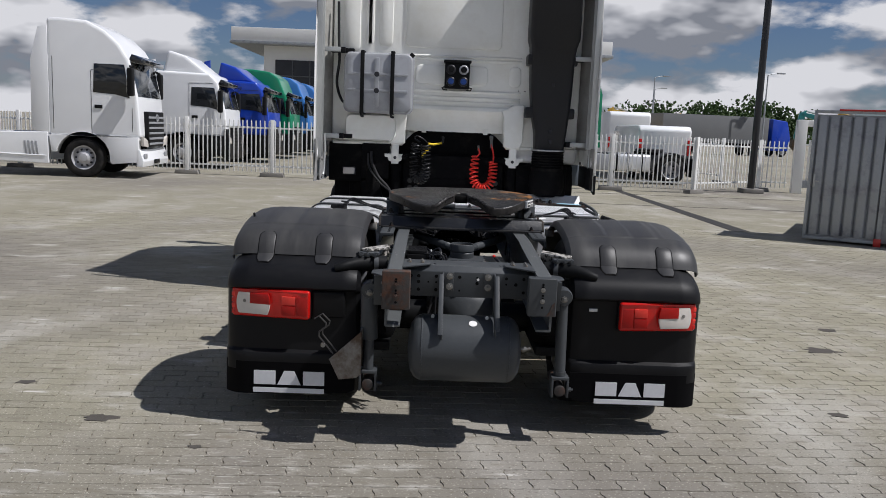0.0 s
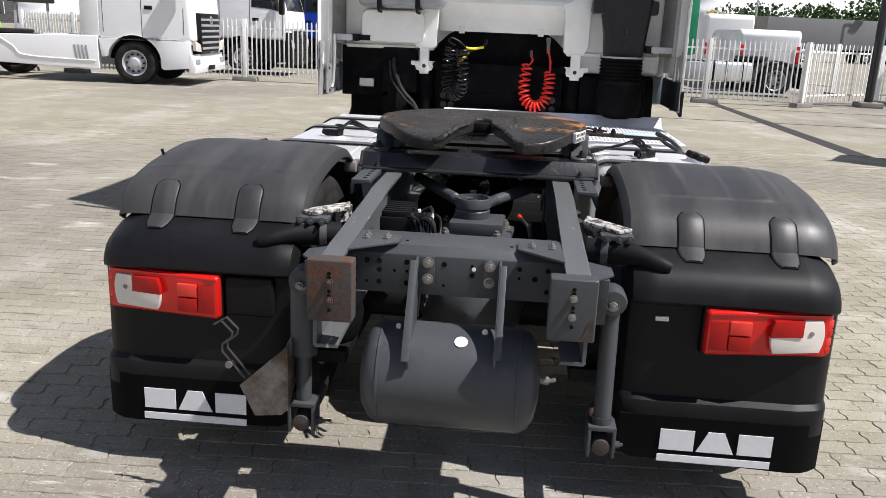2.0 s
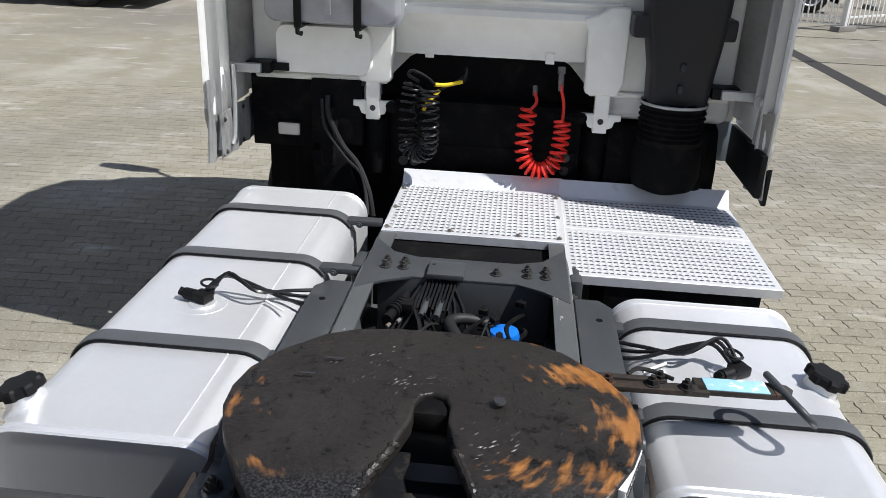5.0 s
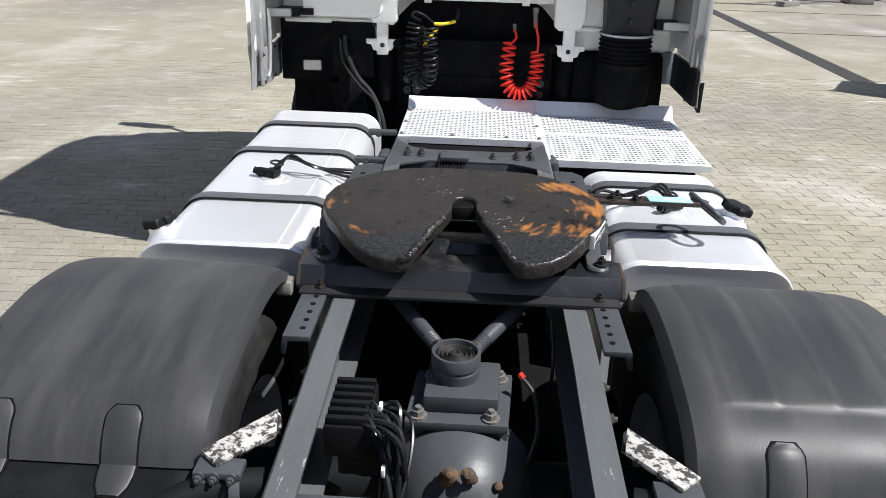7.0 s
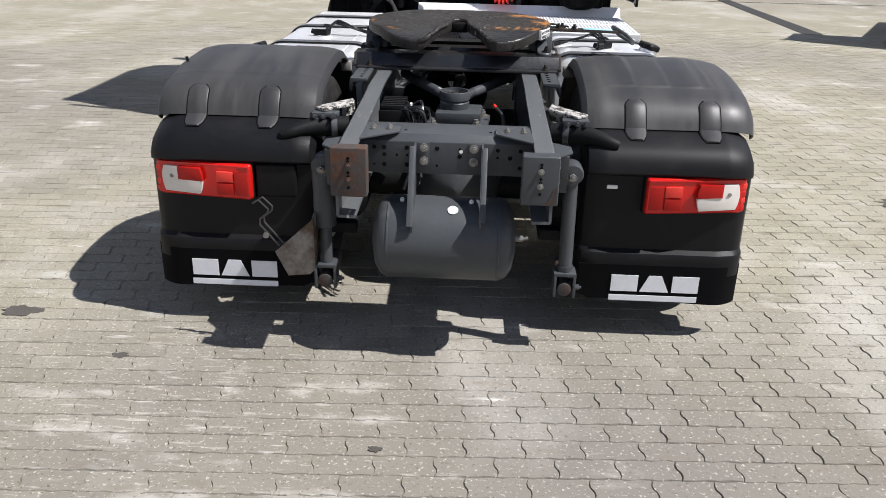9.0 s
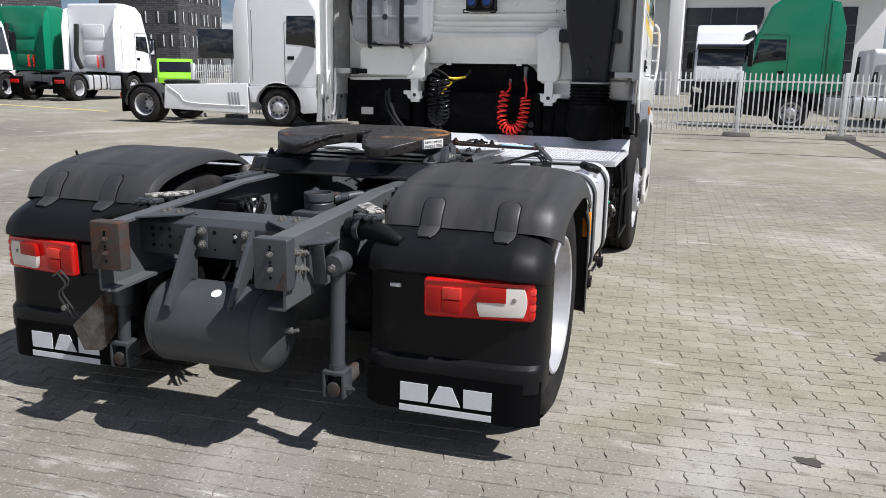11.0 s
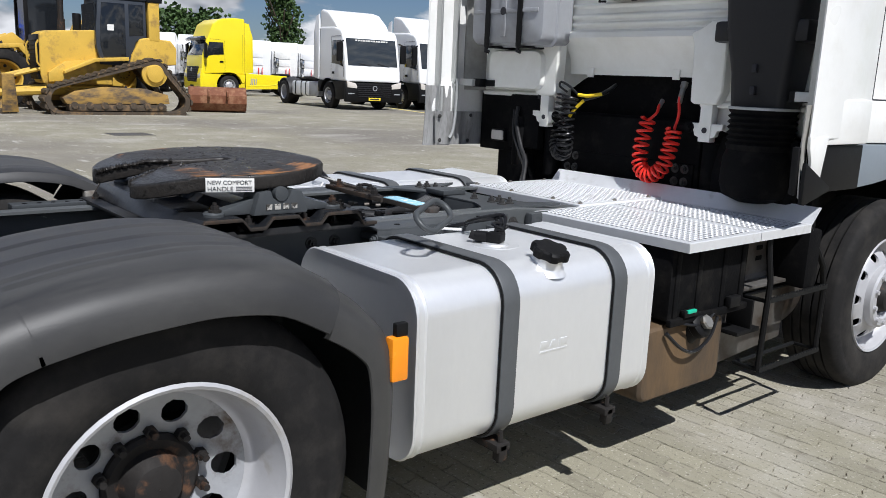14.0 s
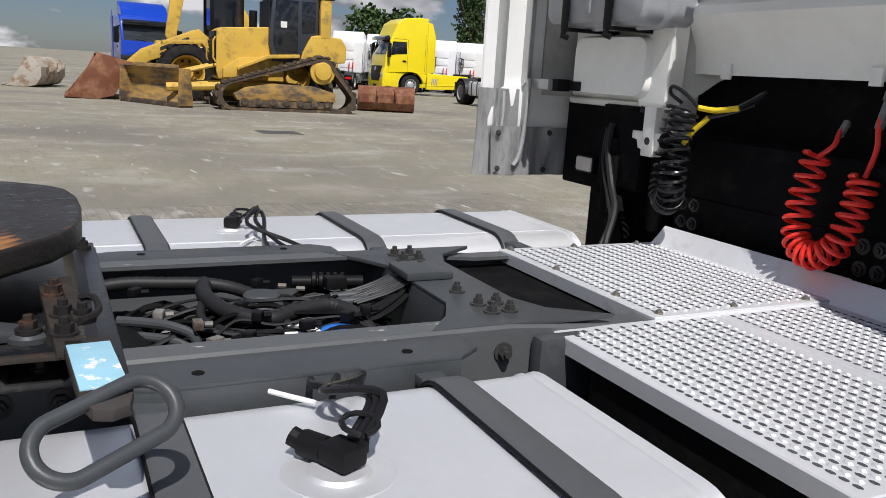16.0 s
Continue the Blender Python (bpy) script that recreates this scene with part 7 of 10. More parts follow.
    for pts in ([(3.05, 1.50), (3.05, 2.95)], [(4.10, 1.50), (4.12, 2.9)], [(3.05, 1.50), (4.70, 1.49)], [(4.10, 2.02), (3.07, 2.10)], [(2.86, 1.50), (2.84, 3.0)]):
        for (ya, za), (yb, zb) in zip(pts, pts[1:]):
            tube(bm, [(s * 1.209, ya, za), (s * 1.209, yb, zb)], 0.004, 5)
    part("panel_seam", bm, "ink", cab)
    bm = B()
    box(bm, (s * 1.20, s * 1.222), (3.93, 4.06), (1.53, 1.64), 0.012)
    dh = part("door_handle", bm, "black", cab, "black recessed door handle")
    bm = B()
    box(bm, (s * 1.215, s * 1.235), (3.95, 4.04), (1.56, 1.585), 0.006)
    part("handle_grip", bm, "satin", dh)
    bm = B()
    box(bm, (s * 1.205, s * 1.217), (2.99, 3.03), (1.55, 1.60), 0.004)
    part("small_badge", bm, "pressed", cab)
    bm = B()
    prism(bm, [(3.72, 1.93), (4.80, 1.80), (4.80, 1.90), (3.72, 2.03)], "x", s * 1.2085, s * 1.2115)
    prism(bm, [(3.78, 2.09), (4.80, 1.97), (4.80, 2.03), (3.78, 2.15)], "x", s * 1.2085, s * 1.2115)
    prism(bm, [(3.60, 2.09), (3.66, 2.09), (3.70, 2.9), (3.66, 2.9)], "x", s * 1.2085, s * 1.2115)
    prism(bm, [(3.71, 2.16), (3.75, 2.16), (3.79, 2.9), (3.77, 2.9)], "x", s * 1.2085, s * 1.2115)
    part("side_stripe", bm, "stripe", cab, "yellow diagonal side stripe")
    bm = B()
    prism(bm, [(4.14, 2.05), (4.72, 2.02), (4.50, 2.75), (4.16, 2.78)], "x", s * 1.207, s * 1.213, 0.004)
    part("side_window", bm, "glass", cab, "dark door window")
    bm = B()
    tube(bm, [(s * 1.21, 4.75, 2.30), (s * 1.40, 4.90, 2.36), (s * 1.46, 4.92, 2.45)], 0.022, 8)
    box(bm, (s * 1.34, s * 1.58), (4.86, 4.98), (2.42, 2.98), 0.04, 3)
    mi = part("door_mirror", bm, "satin", cab, "black door mirror on an arm")
    bm = B()
    box(bm, (s * 1.36, s * 1.56), (4.852, 4.862), (2.45, 2.94), 0.01)
    part("mirror_glass", bm, "chrome", mi)
    bm = B()
    tube(bm, curve([(s * 1.22, 4.74, 1.42), (s * 1.27, 4.80, 1.5), (s * 1.275, 4.80, 1.9), (s * 1.23, 4.76, 2.0)], 5), 0.012, 8)
    for z in (1.5, 1.65, 1.8, 1.92):
        tube(bm, [(s * 1.274, 4.80, z), (s * 1.22, 4.86, z)], 0.010, 6)
    part("grab_rail", bm, WHITE, cab)


mirrored(flank)
bm = B()
prism(bm, [(4.93, 2.02), (4.66, 2.92), (4.63, 2.90), (4.90, 2.0)], "x", -1.05, 1.05, 0.01)
part("windscreen", bm, "glass", cab, "dark windscreen")
bm = B()
box(bm, (-1.05, 1.05), (4.90, 4.97), (0.55, 1.30), 0.03)
part("grille", bm, "black", cab, "black front grille")
bm = B()
box(bm, (-1.19, 1.19), (2.80, 4.0), (3.78, 3.86), 0.06, 3)
part("roof_cap", bm, WHITE, cab)


# ---- parked vehicles round the yard ----
P = {
    "white": M["white"],
    "pearl": paint("white_truck_paint", (0.80, 0.81, 0.82), coat=0.5),
    "silver": paint("pale_grey_truck_paint", (0.58, 0.60, 0.63), coat=0.5),
    "blue": paint("deep_blue_truck_paint", (0.008, 0.05, 0.42), coat=0.6),
    "lightblue": paint("mid_blue_truck_paint", (0.05, 0.20, 0.55), coat=0.6),
    "green": paint("green_truck_paint", (0.005, 0.22, 0.11), coat=0.6),
    "red": paint("red_truck_paint", (0.45, 0.02, 0.015), coat=0.5),
    "yellow": paint("bright_yellow_truck_paint", (0.85, 0.68, 0.012), coat=0.5),
    "machine": mat("worn_yellow_machine_paint", (0.60, 0.385, 0.062), 0.5, var=0.16, scale=2, bump=0.08, col2=(0.27, 0.17, 0.06), amount=0.37, edge=0.1, scale2=3.5, rough2=0.75),
    "blade": mat("scraped_yellow_blade", (0.36, 0.22, 0.06), 0.6, var=0.2, bump=0.15, col2=(0.09, 0.07, 0.055), amount=0.47, edge=0.1, scale2=2.2, stretch=(0.6, 1, 2.5)),
    "track": mat("muddy_track_steel", (0.075, 0.058, 0.042), 0.75, 0.2, var=0.3, bump=0.4, bscale=25, col2=(0.20, 0.13, 0.07), amount=0.42, scale2=6),
    "bucket": mat("rust_brown_bucket", (0.17, 0.062, 0.03), 0.75, var=0.25, bump=0.3, bscale=18, col2=(0.30, 0.16, 0.09), amount=0.42, edge=0.12, scale2=3),
    "dusty": mat("dusty_pale_bucket", (0.42, 0.38, 0.32), 0.8, var=0.2, bump=0.3, col2=(0.25, 0.17, 0.11), amount=0.45, scale2=3),
    "fence": paint("white_fence_paint", (0.78, 0.78, 0.76), rough=0.45, coat=0.1, var=0.07),
    "concrete": mat("grey_concrete_foot", (0.20, 0.19, 0.175), 0.9, var=0.2, bump=0.4),
    "darkpole": paint("black_pole_paint", (0.012, 0.012, 0.014), rough=0.4),
    "galv": mat("galvanised_sheet", (0.33, 0.35, 0.37), 0.45, 0.35, var=0.12, scale=2, bump=0.05, col2=(0.24, 0.25, 0.27), amount=0.42, scale2=3),
    "render": mat("white_render_wall", (0.74, 0.74, 0.73), 0.8, var=0.05, scale=0.2, fine=3, bump=0.1),
    "shutter": mat("dark_window_band", (0.03, 0.032, 0.036), 0.25, var=0.3, scale=0.3, fine=2),
    "lorry_glass": mat("truck_windscreen", (0.03, 0.036, 0.042), 0.08, var=0.3, scale=1.2, coat=0.6),
    "plate_yellow": mat("yellow_number_plate", (0.80, 0.60, 0.03), 0.5),
    "canvas": mat("grey_trailer_canvas", (0.15, 0.155, 0.16), 0.7, var=0.1, scale=0.6),
    "teal": paint("teal_machine_paint", (0.02, 0.22, 0.22)),
    "lime": paint("lime_green_van_paint", (0.25, 0.62, 0.03)),
    "bark": mat("grey_brown_bark", (0.09, 0.07, 0.05), 0.9, var=0.25, bump=0.5),
    "leaf": mat("dark_green_leaves", (0.045, 0.085, 0.022), 0.7, var=0.45, scale=0.8, fine=6),
    "line": mat("worn_yellow_line_paint", (0.62, 0.52, 0.17), 0.8, var=0.15, col2=(0.30, 0.27, 0.2), amount=0.4, scale2=5),
    # dark tone of the painted shadow strip and of the drain slots
    "shadow_slot": mat("dark_shadow_and_slot", (0.035, 0.034, 0.033), 0.9, var=0.15, bump=0.5, bscale=120),
    "iron": mat("cast_iron_lid", (0.10, 0.095, 0.09), 0.7, 0.3, var=0.2, bump=0.4),
}


def yard_wheel(parent, x, y, r, w, out, silver=True, name="wheel"):
    """A road wheel at x, y: tyre with rim, holes and hub."""
    o, ax = (x, y, r), (out, 0, 0)
    bm = B()
    h = w / 2
    lathe(bm, [(r * 0.58, -h * 0.85), (r * 0.66, -h), (r * 0.86, -h), (r * 0.96, -h * 0.9), (r, -h * 0.7), (r, h * 0.7), (r * 0.96, h * 0.9), (r * 0.86, h), (r * 0.66, h), (r * 0.58, h * 0.85)], o, ax, 28)
    t = part(name, bm, "rubber", parent)
    bm = B()
    if silver:
        lathe(bm, [(r * 0.60, h * 0.8), (r * 0.61, h * 0.95), (r * 0.56, h * 0.85), (r * 0.52, h * 0.4), (r * 0.46, h * 0.25), (r * 0.34, h * 0.7), (r * 0.22, h * 0.9), (r * 0.20, h * 1.15), (r * 0.10, h * 1.2), (0.002, h * 1.2)], o, ax, 24)
    else:
        lathe(bm, [(r * 0.60, h * 0.8), (r * 0.61, h * 0.95), (r * 0.56, h * 0.85), (r * 0.53, h * 0.0), (r * 0.50, -h * 0.4), (r * 0.26, -h * 0.45), (r * 0.24, h * 0.1), (0.002, h * 0.15)], o, ax, 24)
    rim = part("rim", bm, "rim", t)
    bm = B()
    for i in range(10):
        a = 2 * math.pi * i / 10
        p = Vector(o) + Vector((out * h * (0.42 if silver else -0.38), r * 0.41 * math.cos(a), r * 0.41 * math.sin(a)))
        cyl(bm, p - Vector((out * 0.02, 0, 0)), p + Vector((out * 0.035, 0, 0)), r * 0.055, 8)
    part("rim_holes", bm, "ink", rim)
    return t


def tractor(label, at, rz, colour, k=1.0, H=3.65, bumper="black", back=-2.25, group="", skirt=False, badge=None, visor=True, base=3.75, roof=True, glass_up=0.0, plate=False, straight=False, style=""):
    """A parked tractor unit. Local +y is ahead, the bumper stands at y = 0."""
    th = thing("parked_tractor_truck", label, "truck", group)
    th.matrix_basis = pose(*at, 0, 0, rz) @ Matrix.Scale(k, 4)
    C = P[colour]
    bump_m = C if bumper == "body" else P.get(bumper, M["black"])
    top = [(-0.02, 1.25), (-0.06, 1.85), (-0.30, 2.72 + glass_up), (-0.36, 2.80 + glass_up)]
    wb, wt, g0, g1, bt = 1.93, 2.66 + glass_up, 0.62, 1.38, 1.30
    if style == "low":
        top = [(-0.02, 1.0), (-0.06, 1.60), (-0.30, 2.66), (-0.38, 2.84)]
        wb, wt, g0, g1, bt = 1.64, 2.64, 0.44, 0.98, 1.02
    if style == "high":
        top = [(-0.02, 1.25), (-0.07, 2.05), (-0.27, 3.0), (-0.33, 3.08)]
        wb, wt, g0, g1, bt = 2.08, 2.94, 0.80, 1.72, 0.75

    def fy(z):
        rows = [(0.0, 0.3)] + top
        for (ya, za), (yb, zb) in zip(rows, rows[1:]):
            if z <= zb:
                return ya + (yb - ya) * (z - za) / (zb - za)
        return rows[-1][0]

    if straight:
        prof = [(back, 1.05)] + [(0.0, 1.05)] + top + [(-0.55, 3.02), (back, 3.06)]
    else:
        prof = [(back, 1.05)] + [(0.0, 1.05)] + top + [(-0.62, H - 0.34), (-1.0, H - 0.08), (back + 0.5, H), (back, H - 0.02)]
    if style == "low":
        prof = [(back, 1.05), (0.0, 1.05)] + top[1:] + [(-0.55, 2.96), (-1.05, 3.06), (back, 3.08)]
    if style == "high":
        prof = [(back, 1.05), (0.0, 1.05)] + top[1:] + [(-0.50, 3.36), (-0.85, 3.68), (-1.3, H - 0.04), (back + 0.3, H), (back, H - 0.02)]
    bm = B()
    prism(bm, prof, "x", -1.20, 1.20, 0.09, 4)
    cabp = part("cab", bm, C, th)
    if straight and roof:
        bm = B()
        prism(bm, [(-0.62, 3.0), (-1.35, 3.55), (back + 0.35, 3.72), (back + 0.2, 3.0)], "x", -1.05, 1.05, 0.10, 4)
        part("roof_deflector", bm, C, cabp)
    if style == "low":
        bm = B()
        prism(bm, [(-0.85, 3.02), (-1.0, 3.2), (-1.6, 3.62), (back + 0.15, 3.74), (back, 3.70), (back, 3.02)], "x", -1.14, 1.14, 0.10, 4)
        part("roof_deflector", bm, C, cabp)
    # windscreen and side glass
    bm = B()
    prism(bm, [(fy(wb) + 0.006, wb), (fy(wt) + 0.006, wt), (fy(wt) - 0.03, wt), (fy(wb) - 0.03, wb)], "x", -1.08, 1.08, 0.006)
    ws = part("windscreen", bm, P["lorry_glass"], cabp, "dark windscreen")
    bm = B()
    tube(bm, [(-0.7, fy(wb) + 0.03, wb + 0.02), (-0.2, fy(wb) + 0.01, wb + 0.1)], 0.012, 6)
    part("wiper", bm, "ink", ws)
    bm = B()
    tube(bm, [(0.1, fy(wb) + 0.03, wb + 0.02), (0.6, fy(wb) + 0.01, wb + 0.1)], 0.012, 6)
    part("wiper", bm, "ink", ws)
    if style == "low":
        for i in range(13):
            bm = B()
            box(bm, (-0.72 + 0.11 * i, -0.64 + 0.11 * i), (fy(2.57) + 0.008, fy(2.57) + 0.012), (2.545, 2.60))
            part("header_bar", bm, "label_white", ws)
    for s in (-1, 1):
        bm = B()
        prism(bm, [(fy(wb) - 0.18, wb - 0.05), (fy(wt) - 0.12, wt - 0.08), (-1.12, wt - 0.08), (-1.15, wb + 0.07), (-0.6, wb + 0.03)], "x", s * 1.198, s * 1.207, 0.004)
        part("side_window", bm, "glass", cabp)
        bm = B()
        for a, b in (((-1.2, 1.1), (-1.2, 2.68)), ((-0.2, 1.2), (-0.2, 1.8)), ((-1.2, 2.7), (-0.45, 2.72)), ((back + 0.12, 1.2), (back + 0.12, 3.0))):
            tube(bm, [(s * 1.2, *a), (s * 1.2, *b)], 0.007, 5)
        part("panel_seams", bm, "ink", cabp)
        bm = B()
        box(bm, (s * 1.19, s * 1.222), (-1.12, -0.93), (wb - 0.33, wb - 0.24), 0.01)
        part("door_handle", bm, "black", cabp)
        bm = B()
        tube(bm, [(s * 1.2, -0.24, wt - 0.11), (s * 1.34, -0.16, wt - 0.16)], 0.03, 6)
        box(bm, (s * 1.27, s * 1.50), (-0.24, -0.10), (wt - 0.86, wt - 0.16), 0.05, 3)
        mi = part("door_mirror", bm, "black", cabp)
        bm = B()
        box(bm, (s * 1.29, s * 1.48), (-0.246, -0.238), (wt - 0.80, wt - 0.22), 0.01)
        part("mirror_glass", bm, "chrome", mi)
        # wheel arch and lower side
        bm = B()
        arch_p = [(-0.05, 1.06), (-0.05, 0.42), (-0.70, 0.36)]
        arch_p += [(-1.42 + 0.66 * math.cos(t), 0.52 + 0.62 * math.sin(t)) for t in (math.radians(a) for a in range(-10, 171, 15))]
        arch_p += [(back + 0.05, 0.62), (back, 1.06)]
        prism(bm, arch_p, "x", s * 1.02, s * 1.235, 0.012)
        part("wheel_arch", bm, bump_m if bumper != "body" else C, cabp)
        # headlamp
        bm = B()
        prism(bm, [(s * 0.72, 0.80), (s * 1.16, 0.84), (s * 1.19, 1.08), (s * 0.80, 0.98)], "y", 0.0, 0.075, 0.012)
        part("headlamp", bm, "clear_lens", cabp, "clear headlamp")
        bm = B()
        box(bm, (s * 0.86, s * 1.14), (0.045, 0.075), (0.52, 0.64), 0.01)
        part("fog_lamp", bm, "pressed", cabp)
        yard_wheel(th, s * 1.06, -1.42, 0.50, 0.31, s)
        yard_wheel(th, s * 0.98, -1.42 - base, 0.50, 0.56, s, silver=False)
        bm = B()
        pts = [(-1.42 - base + 0.60 * math.cos(t), 0.50 + 0.58 * math.sin(t)) for t in (math.radians(a) for a in range(-5, 190, 13))]
        pts += [(-1.42 - base + 0.56 * math.cos(t), 0.50 + 0.54 * math.sin(t)) for t in (math.radians(a) for a in range(185, -6, -13))]
        prism(bm, pts, "x", s * 0.62, s * 1.25, 0.005)
        part("rear_mudguard", bm, "mudguard", th)
        bm = B()
        box(bm, (s * 0.66, s * 1.2), (-1.42 - base - 0.74, -1.42 - base - 0.68), (0.28, 0.90), 0.01)
        part("mudflap", bm, "flap", th)
        bm = B()
        box(bm, (s * 0.80, s * 1.18), (-1.42 - base - 0.79, -1.42 - base - 0.73), (0.66, 0.80), 0.01)
        part("rear_lamp", bm, "red_lens", th)
        bm = B()
        box(bm, (s * 0.36, s * 0.42), (-1.42 - base - 0.95, -0.4), (0.72, 0.98), 0.006)
        part("chassis_rail", bm, "frame", th)
        if skirt:
            bm = B()
            prism(bm, [(back - 0.02, 0.32), (back - 0.02, 1.12), (-1.42 - base + 0.66, 1.06), (-1.42 - base + 0.60, 0.40)], "x", s * 1.06, s * 1.235, 0.03, 3)
            sk = part("side_skirt", bm, C, th, "smooth side skirt with pressed vents")
            bm = B()
            for i in range(4):
                prism(bm, [(back - 0.30 - 0.09 * i, 0.52), (back - 0.25 - 0.09 * i, 0.52), (back - 0.29 - 0.09 * i, 0.88), (back - 0.34 - 0.09 * i, 0.88)], "x", s * 1.23, s * 1.245, 0.004)
            part("skirt_vent", bm, "pressed", sk)
            bm = B()
            tube(bm, curve([(s * 1.237, -1.42 - base + 0.75, 1.0), (s * 1.237, -1.42 - base + 1.1, 0.78), (s * 1.237, -1.42 - base + 1.4, 0.58), (s * 1.237, back - 0.1, 0.52)], 5), 0.018, 6)
            part("skirt_crease", bm, C, sk)
        else:
            y1, y0 = back - 0.05, -1.42 - base + 0.70
            bm = B()
            prism(bm, rounded(0.55, 1.18, 0.40, 0.98, 0.1, 4), "y", y0, y0 + (y1 - y0) * 0.62, 0.02) if s > 0 else prism(bm, rounded(-1.18, -0.55, 0.40, 0.98, 0.1, 4), "y", y0, y0 + (y1 - y0) * 0.62, 0.02)
            tn = part("fuel_tank", bm, "alu", th)
            for u in (0.12, 0.34, 0.52):
                bm = B()
                pr = rounded(0.54, 1.192, 0.39, 0.992, 0.1, 4)
                prism(bm, [(s * a, b) for a, b in pr], "y", y0 + (y1 - y0) * u, y0 + (y1 - y0) * u + 0.06)
                part("tank_strap", bm, "black", tn)
            bm = B()
            box(bm, (s * 0.55, s * 1.18), (y0 + (y1 - y0) * 0.66, y1), (0.42, 0.95), 0.03)
            part("side_box", bm, "pressed", th)
    # front: bumper, grille, plate
    bm = B()
    prism(bm, [(-0.10, 0.32), (0.05, 0.30), (0.08, 0.45), (0.07, bt - 0.28), (-0.02, bt), (-0.10, bt)], "x", -1.235, 1.235, 0.05, 3)
    part("bumper", bm, bump_m, th)
    bm = B()
    prism(bm, [(-0.66, g0), (0.66, g0), (0.80, g0 + 0.35 * (g1 - g0)), (0.74, g1), (-0.74, g1), (-0.80, g0 + 0.35 * (g1 - g0))], "y", -0.06, 0.085, 0.03)
    gr = part("grille", bm, "black", th, "black front grille")
    for i in range(6):
        bm = B()
        z = g0 + 0.06 + (g1 - g0 - 0.1) / 6 * i
        box(bm, (-0.70 - 0.01 * i, 0.70 + 0.01 * i), (0.08, 0.10), (z, z + (g1 - g0) * 0.06), 0.008)
        part("grille_slat", bm, "satin" if badge is None else "pressed", gr)
    bm = B()
    lathe(bm, [(0.10, 0.0), (0.10, 0.02), (0.07, 0.024), (0.065, 0.008)], (0, 0.095, g1 - 0.16), (0, 1, 0), 20)
    part("round_badge", bm, "pressed", gr)
    bm = B()
    box(bm, (-0.26, 0.26), (0.084, 0.094), (0.36, 0.47), 0.004)
    pl = part("number_plate", bm, P["plate_yellow"] if plate else M["black"], th)
    if plate:
        bm = B()
        box(bm, (-0.20, 0.20), (0.093, 0.097), (0.395, 0.44))
        part("plate_bar", bm, "ink", pl)
    if visor:
        bm = B()
        prism(bm, [(-0.30, wt + 0.04), (0.0, wt - 0.04), (0.02, wt + 0.08), (-0.22, wt + 0.20)], "x", -1.12, 1.12, 0.02)
        part("sun_visor", bm, "glass", cabp)
    # back of the cab, coupling and catwalk
    bm = B()
    for x0, x1, z0, z1 in ((-0.5, 0.5, 2.45, 3.0), (-0.5, 0.5, 1.9, 2.35), (-0.45, 0.45, 1.35, 1.75)):
        prism(bm, rounded(x0, x1, z0, z1, 0.08, 3), "y", back - 0.03, back + 0.02, 0.01)
    part("back_pressing", bm, C, cabp)
    for s in (-1, 1):
        bm = B()
        prism(bm, [(back + 0.02, 1.10), (back - 0.42, 1.16), (back - 0.40, 2.9), (back - 0.20, H - 0.25), (back + 0.02, H - 0.2)], "x", s * 1.19, s * 1.215, 0.006)
        part("side_fairing", bm, C, cabp)
    bm = B()
    tube(bm, curve([(-0.75, back - 0.06, 3.0), (-0.72, back - 0.16, 2.4), (-0.76, back - 0.18, 1.7), (-0.6, back - 0.1, 1.2)], 5), 0.10, 8)
    part("intake_hose", bm, "hose", cabp)
    bm = B()
    for x in (0.2, 0.45):
        tube(bm, [(x + 0.05 * math.cos(t * 2.1), back - 0.12 + 0.05 * math.sin(t * 2.1), 1.75 - 0.02 * t) for t in range(26)], 0.014, 5)
    part("coil_hose", bm, "coil_red", cabp)
    bm = B()
    lathe(bm, [(0.001, 0.03), (0.45, 0.03), (0.5, 0.0), (0.5, -0.06), (0.4, -0.08)], (0, -1.42 - base + 0.45, 1.14), (0, 0, 1), 28)
    part("fifth_wheel", bm, "grease", th)
    for gear, x, y0, y1, z, q in (("coupling_base", 0.45, -1.42 - base, -1.42 - base + 0.9, (0.96, 1.06), 0.01), ("cable_tray", 0.6, -1.9 - base * 0.3, -2.4, (0.6, 0.96), 0.02),
                                  ("rear_axle", 0.9, -1.42 - base - 0.08, -1.42 - base + 0.08, (0.42, 0.58), 0.03), ("gearbox", 0.5, -2.3, -0.3, (0.55, 1.1), 0.03)):
        bm = B()
        box(bm, (-x, x), (y0, y1), z, q)
        part(gear, bm, "black_and_shade", th)
    return th


tractor("white tractor truck with side skirts, parked before a white fence", (-7.75, 16.9, 0), -86, "pearl", 1.0, H=3.95, bumper="body", skirt=True, badge=1, base=4.0, style="high")
tractor("white tractor truck with a black bumper behind the fence", (-6.9, 22.4, 0), -88, "pearl", 1.0, H=3.6, straight=True, group="trucks behind the fence", base=3.7)
for i, (c, hh, lab) in enumerate((("blue", 3.95, "dark blue tractor truck behind the fence"), ("green", 3.75, "green tractor truck behind the fence"), ("lightblue", 3.75, "mid blue tractor truck behind the fence"), ("lightblue", 3.7, "mid blue tractor truck behind the fence"), ("blue", 3.7, "dark blue tractor truck behind the fence"))):
    tractor(lab, (-6.4 + 0.1 * i, 27.0 + 4.3 * i, 0), -90, c, 1.0, H=hh, straight=(i == 0), group="trucks behind the fence")
tractor("green tractor truck with pale tanks, behind the white fence", (2.7, 23.3, 0), 90, "green", 1.0, H=3.85, base=3.7)
